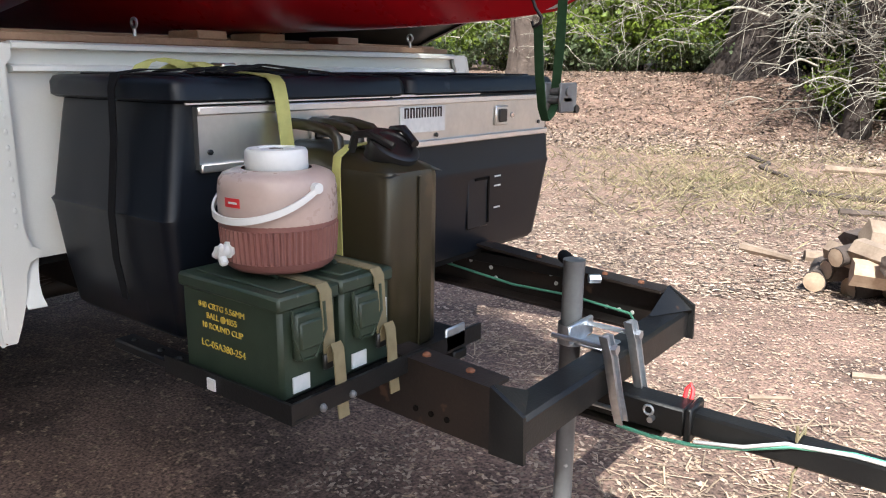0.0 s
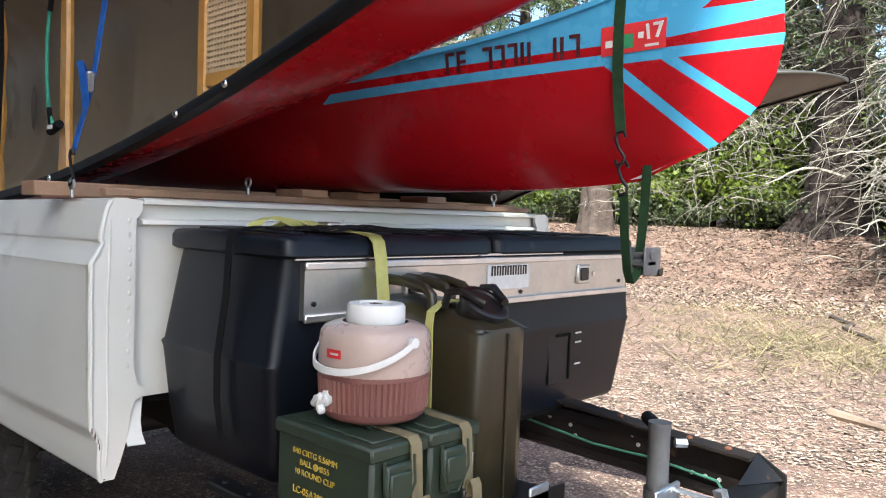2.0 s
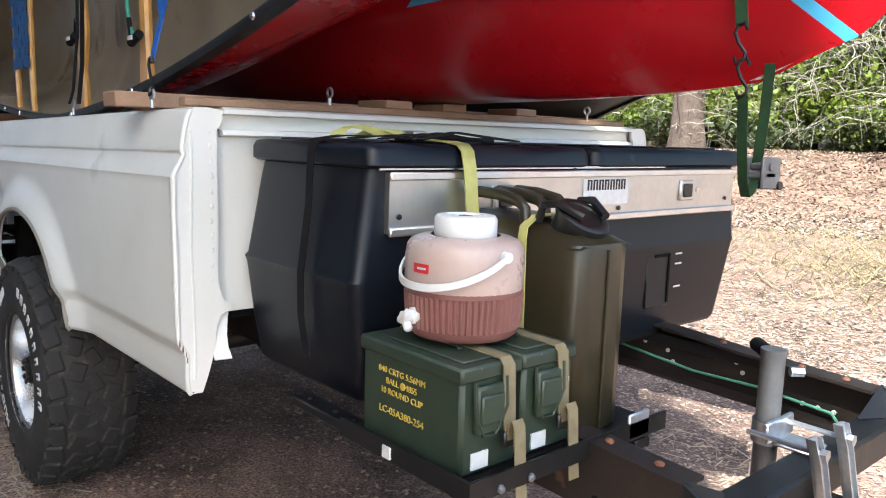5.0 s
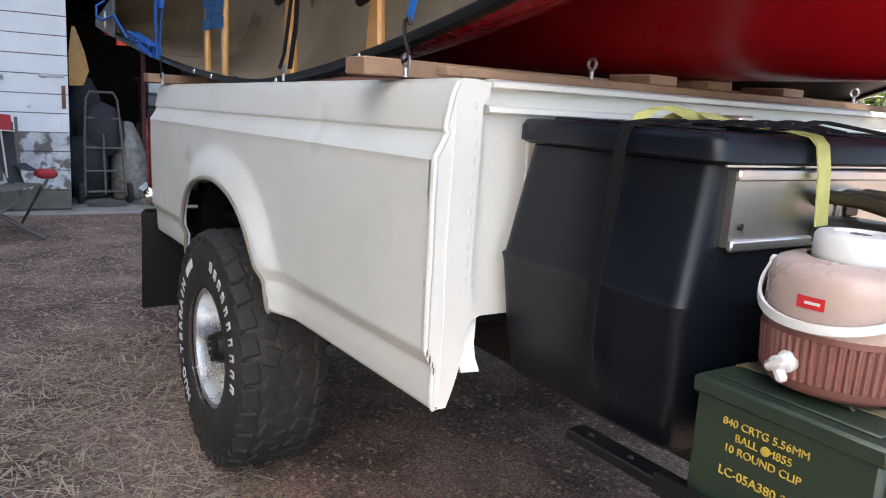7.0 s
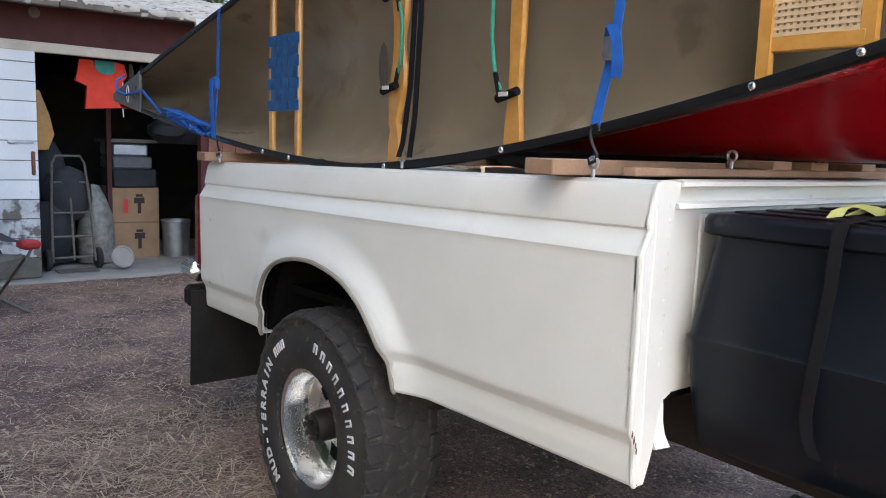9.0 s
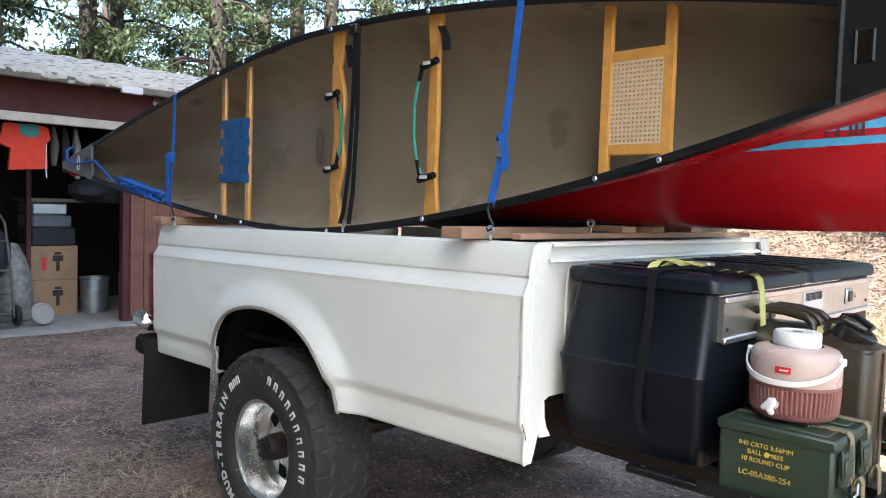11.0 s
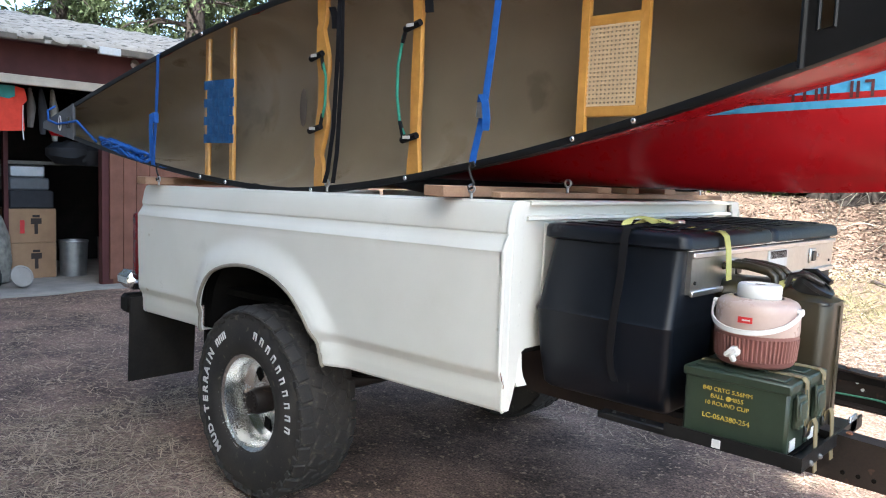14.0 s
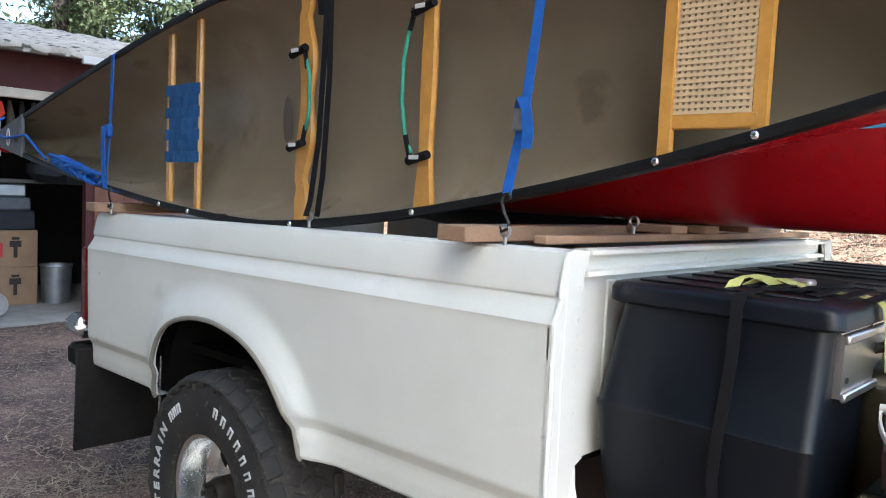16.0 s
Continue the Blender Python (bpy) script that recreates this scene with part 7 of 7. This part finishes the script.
dt = solid("dead_branches", dead_twigs(4.2, 51, 60, 2.2), TWIG, "tangle of bare lichen-grey branches", "branches", kind="stuff")
dt.matrix_basis = put(dt, -2.7, 16.2)
for i, (x, y, s) in enumerate([(-1.6, 15.6, 1.1), (-3.9, 17.3, 1.0), (-0.8, 17.2, 1.3), (-5.3, 18.7, 0.9), (-7.6, 18.6, 0.8), (-9.2, 19.6, 0.9), (-2.2, 18.5, 1.4), (-4.6, 20.5, 1.4), (-11, 20, 1.2), (-14, 21, 1.4), (-8, 23, 1.6), (0.3, 15.4, 1.2), (-6.4, 21.5, 1.3), (-5.0, 20.4, 0.8), (-7.0, 20.6, 1.0), (-8.8, 20.9, 1.0), (-1.9, 14.6, 0.5), (-3.3, 15.4, 0.6), (-10.2, 17.6, 0.6), (-12.6, 18.4, 0.9), (-16, 18, 1.2), (-19, 17, 1.4), (-0.6, 19.0, 1.6), (-1.2, 14.8, 0.9), (-0.2, 14.0, 0.8), (-2.0, 17.4, 1.6), (-3.4, 18.9, 1.5), (0.9, 17.0, 1.5), (-1.2, 20.5, 1.8), (-4.4, 23.0, 1.7)]):
    place(dt, x, y, rng.uniform(0, 6.28), s)

def sapling(h, seed):
    """A thin trunk whose dead lower limbs droop in pale strands, with a few small leaves."""
    rg = random.Random(seed)
    t = thing("sapling", (0, 0, 0), "thin dark sapling hung with pale bare drooping twigs", "tree", "saplings")
    part("trunk", trunk_geo(h, 0.085, 0.03, 0.2, seed, n=8), BARK, t, "thin dark bark", angle=180)
    g, pts = Geo(), []
    for i in range(15):
        z = rg.uniform(1.6, h * 0.95)
        a, L = rg.uniform(0, 6.28), rg.uniform(0.8, 2.3)
        dx, dy = math.cos(a), math.sin(a)
        limb = [Vector((dx * L * k / 6, dy * L * k / 6, z + 0.35 * L * (k / 6) - 0.75 * L * (k / 6) ** 2)) + 0.10 * noise.noise_vector((k * 0.7, i, seed)) for k in range(7)]
        g.tube(limb, [0.020 - 0.0022 * k for k in range(7)], 5)
        for j in range(11):
            k = rg.uniform(1.2, 5.9)
            p = limb[int(k)].lerp(limb[int(k) + 1], k % 1)
            drop = min(rg.uniform(0.3, 1.3), max(0.15, p.z - 0.3))
            b = rg.uniform(0, 6.28)
            s1, s2 = rg.uniform(0.05, 0.30), rg.uniform(-0.1, 0.15)
            q = [p + Vector((math.cos(b) * (s1 * u + s2 * u * u), math.sin(b) * (s1 * u + s2 * u * u), -drop * u ** 1.4)) for u in (0, 0.25, 0.5, 0.75, 1)]
            g.tube(q, [0.0075, 0.0065, 0.005, 0.004, 0.0025], 4)
            for _ in range(5):
                e = q[rg.randrange(1, 5)]
                pts.append((e.x + rg.gauss(0, 0.12), e.y + rg.gauss(0, 0.12), e.z + rg.gauss(0, 0.12)))
    tagged(part("branchwork", g, TWIG, t), "pale lichen-covered drooping twigs", kind="stuff")
    part("crown", leaves(pts, 0.045, seed, 0.6), LEAFY, t, "few small lime leaves", smooth=False)
    return t


sap = sapling(6.5, 77)
sap.matrix_basis = put(sap, -4.3, 19.9)
for i, (x, y, s) in enumerate([(-2.0, 18.2, 1.0), (-9.4, 21.4, 1.1), (-0.7, 16.8, 1.1), (-3.2, 21.6, 1.3), (-8.1, 23.0, 1.2), (-12.4, 21.6, 1.2), (-10.6, 23.6, 1.3)]):
    place(sap, x, y, 1.3 * i, s)

# ---- loose floor cover ----
def cover(name, count, region, size, aspect, material, label, seed, lift_=0.006, tilt=0.25, category="leaf litter"):
    rs = np.random.RandomState(seed)
    g = Geo()
    V, F = [], []
    k = 0
    while k < count:
        x, y = region(rs)
        z = ground_z(x, y) + lift_ * rs.uniform(0.3, 1.2)
        a = rs.uniform(0, 6.28)
        L = size * rs.uniform(0.5, 1.4)
        W = L * aspect
        ca, sa = math.cos(a), math.sin(a)
        t1, t2 = rs.normal(0, tilt), rs.normal(0, tilt)
        o = len(V)
        bow = rs.normal(0, 0.25) * L
        for u, v in ((-1, 0), (0, 1), (1, 0), (0, -1)) if aspect > 0.2 else ((-1, -1), (-1, 1), (1, 1), (1, -1)):
            du, dv = u * L, v * W
            V.append((x + du * ca - dv * sa, y + du * sa + dv * ca, z + max(-lift_, du * t1 * 0.5) + dv * t2 * 0.5 + (0.3 * abs(bow) if v else 0)))
        F.append((o, o + 1, o + 2, o + 3))
        k += 1
    g.v, g.f = V, F
    ob = new(name, mesh_of(name, g, material, False))
    return tagged(ob, label, category, kind="stuff")


def sunny(rs):
    while True:
        d = rs.uniform(4.8, 22) if rs.rand() < 0.7 else rs.uniform(4.8, 10)
        a = radians(rs.uniform(-62, 12))
        x, y = d * math.sin(a), d * math.cos(a)
        if y > 2.3 and not (x < -1.9 and y < 2.9):
            return x, y


def near_sunny(rs):
    while True:
        x, y = rs.uniform(-3.5, 1.0), rs.uniform(1.2, 6.5)
        if not (x < -1.9 and y < 2.9):
            return x, y


def yard(rs):
    while True:
        x, y = rs.uniform(-9.0, -0.3), rs.uniform(-2.2, 3.2)
        if rs.rand() < 0.5:
            x, y = rs.uniform(-5.0, -0.4), rs.uniform(-0.5, 2.6)
        if -4.4 < x < -1.2 and 0.8 < y < 2.6:                       # none falls under the trailer
            continue
        if x > -2.6 and -0.5 < y < 2.6 and rs.uniform() < 0.75:     # little straw round the tongue
            continue
        return x, y


cover("leaf_litter", 26000, near_sunny, 0.012, 0.5, LITTER, "fine tan leaf chips on the reddish dirt", 61, 0.006)
cover("leaf_litter", 60000, sunny, 0.020, 0.5, LITTER, "dry tan leaves strewn over the sunlit forest floor", 65, 0.012)
cover("leaf_litter", 10000, yard, 0.013, 0.5, LITTER, "crumbs of dry leaf and bark on the dirt", 62, 0.006)
cover("dry_needles", 17000, yard, 0.046, 0.045, STRAW, "scattered straw-coloured needles on the dirt", 63, 0.008, 0.15, "needles")
def bank(rs):
    while True:
        x = rs.uniform(-12.5, 1.5)
        return x, 0.2 * (x + 2.84) + rs.uniform(12.5, 21.5)


cover("leaf_litter", 36000, bank, 0.034, 0.5, LITTER, "dry leaves and bark on the bank under the trees", 66, 0.02, 0.5)
cover("leaf_litter", 15000, bank, 0.036, 0.5, BARKL, "dark leaf mould on the bank under the trees", 67, 0.02, 0.5)
cover("leaf_litter", 14000, sunny, 0.022, 0.5, BARKL, "dark rotted leaves on the forest floor", 68, 0.012, 0.4)
cover("dry_needles", 6000, sunny, 0.05, 0.03, STRAW, "scattered straw-coloured needles on the dirt", 64, 0.012, 0.2, "needles")


def weeds():
    rs = np.random.RandomState(71)
    V, F = [], []
    for k in range(5200):
        c = ((-2.7, 8.2, 1.0), (-2.2, 9.3, 1.1), (-3.4, 9.6, 0.9), (-1.2, 9.6, 0.9), (-4.6, 11.5, 1.2), (-2.4, 12.5, 1.5))[k % 6]
        x, y = c[0] + rs.normal(0, c[2] * 0.9), c[1] + rs.normal(0, c[2] * 0.9)
        z = ground_z(x, y)
        h = rs.uniform(0.02, 0.13)
        a = rs.uniform(0, 6.28)
        lx, ly = rs.normal(0, 0.08), rs.normal(0, 0.08)
        w = rs.uniform(0.003, 0.007)
        o = len(V)
        V += [(x - w * math.cos(a), y - w * math.sin(a), z), (x + w * math.cos(a), y + w * math.sin(a), z), (x + lx + w * math.cos(a), y + ly + w * math.sin(a), z + h * 0.7), (x + lx * 1.6, y + ly * 1.6, z + h)]
        F.append((o, o + 1, o + 2, o + 3))
    g = Geo()
    g.v, g.f = V, F
    tagged(new("weeds", mesh_of("weeds", g, WEED, False)), "sparse low weeds in the clearing", "weeds", kind="stuff")


weeds()
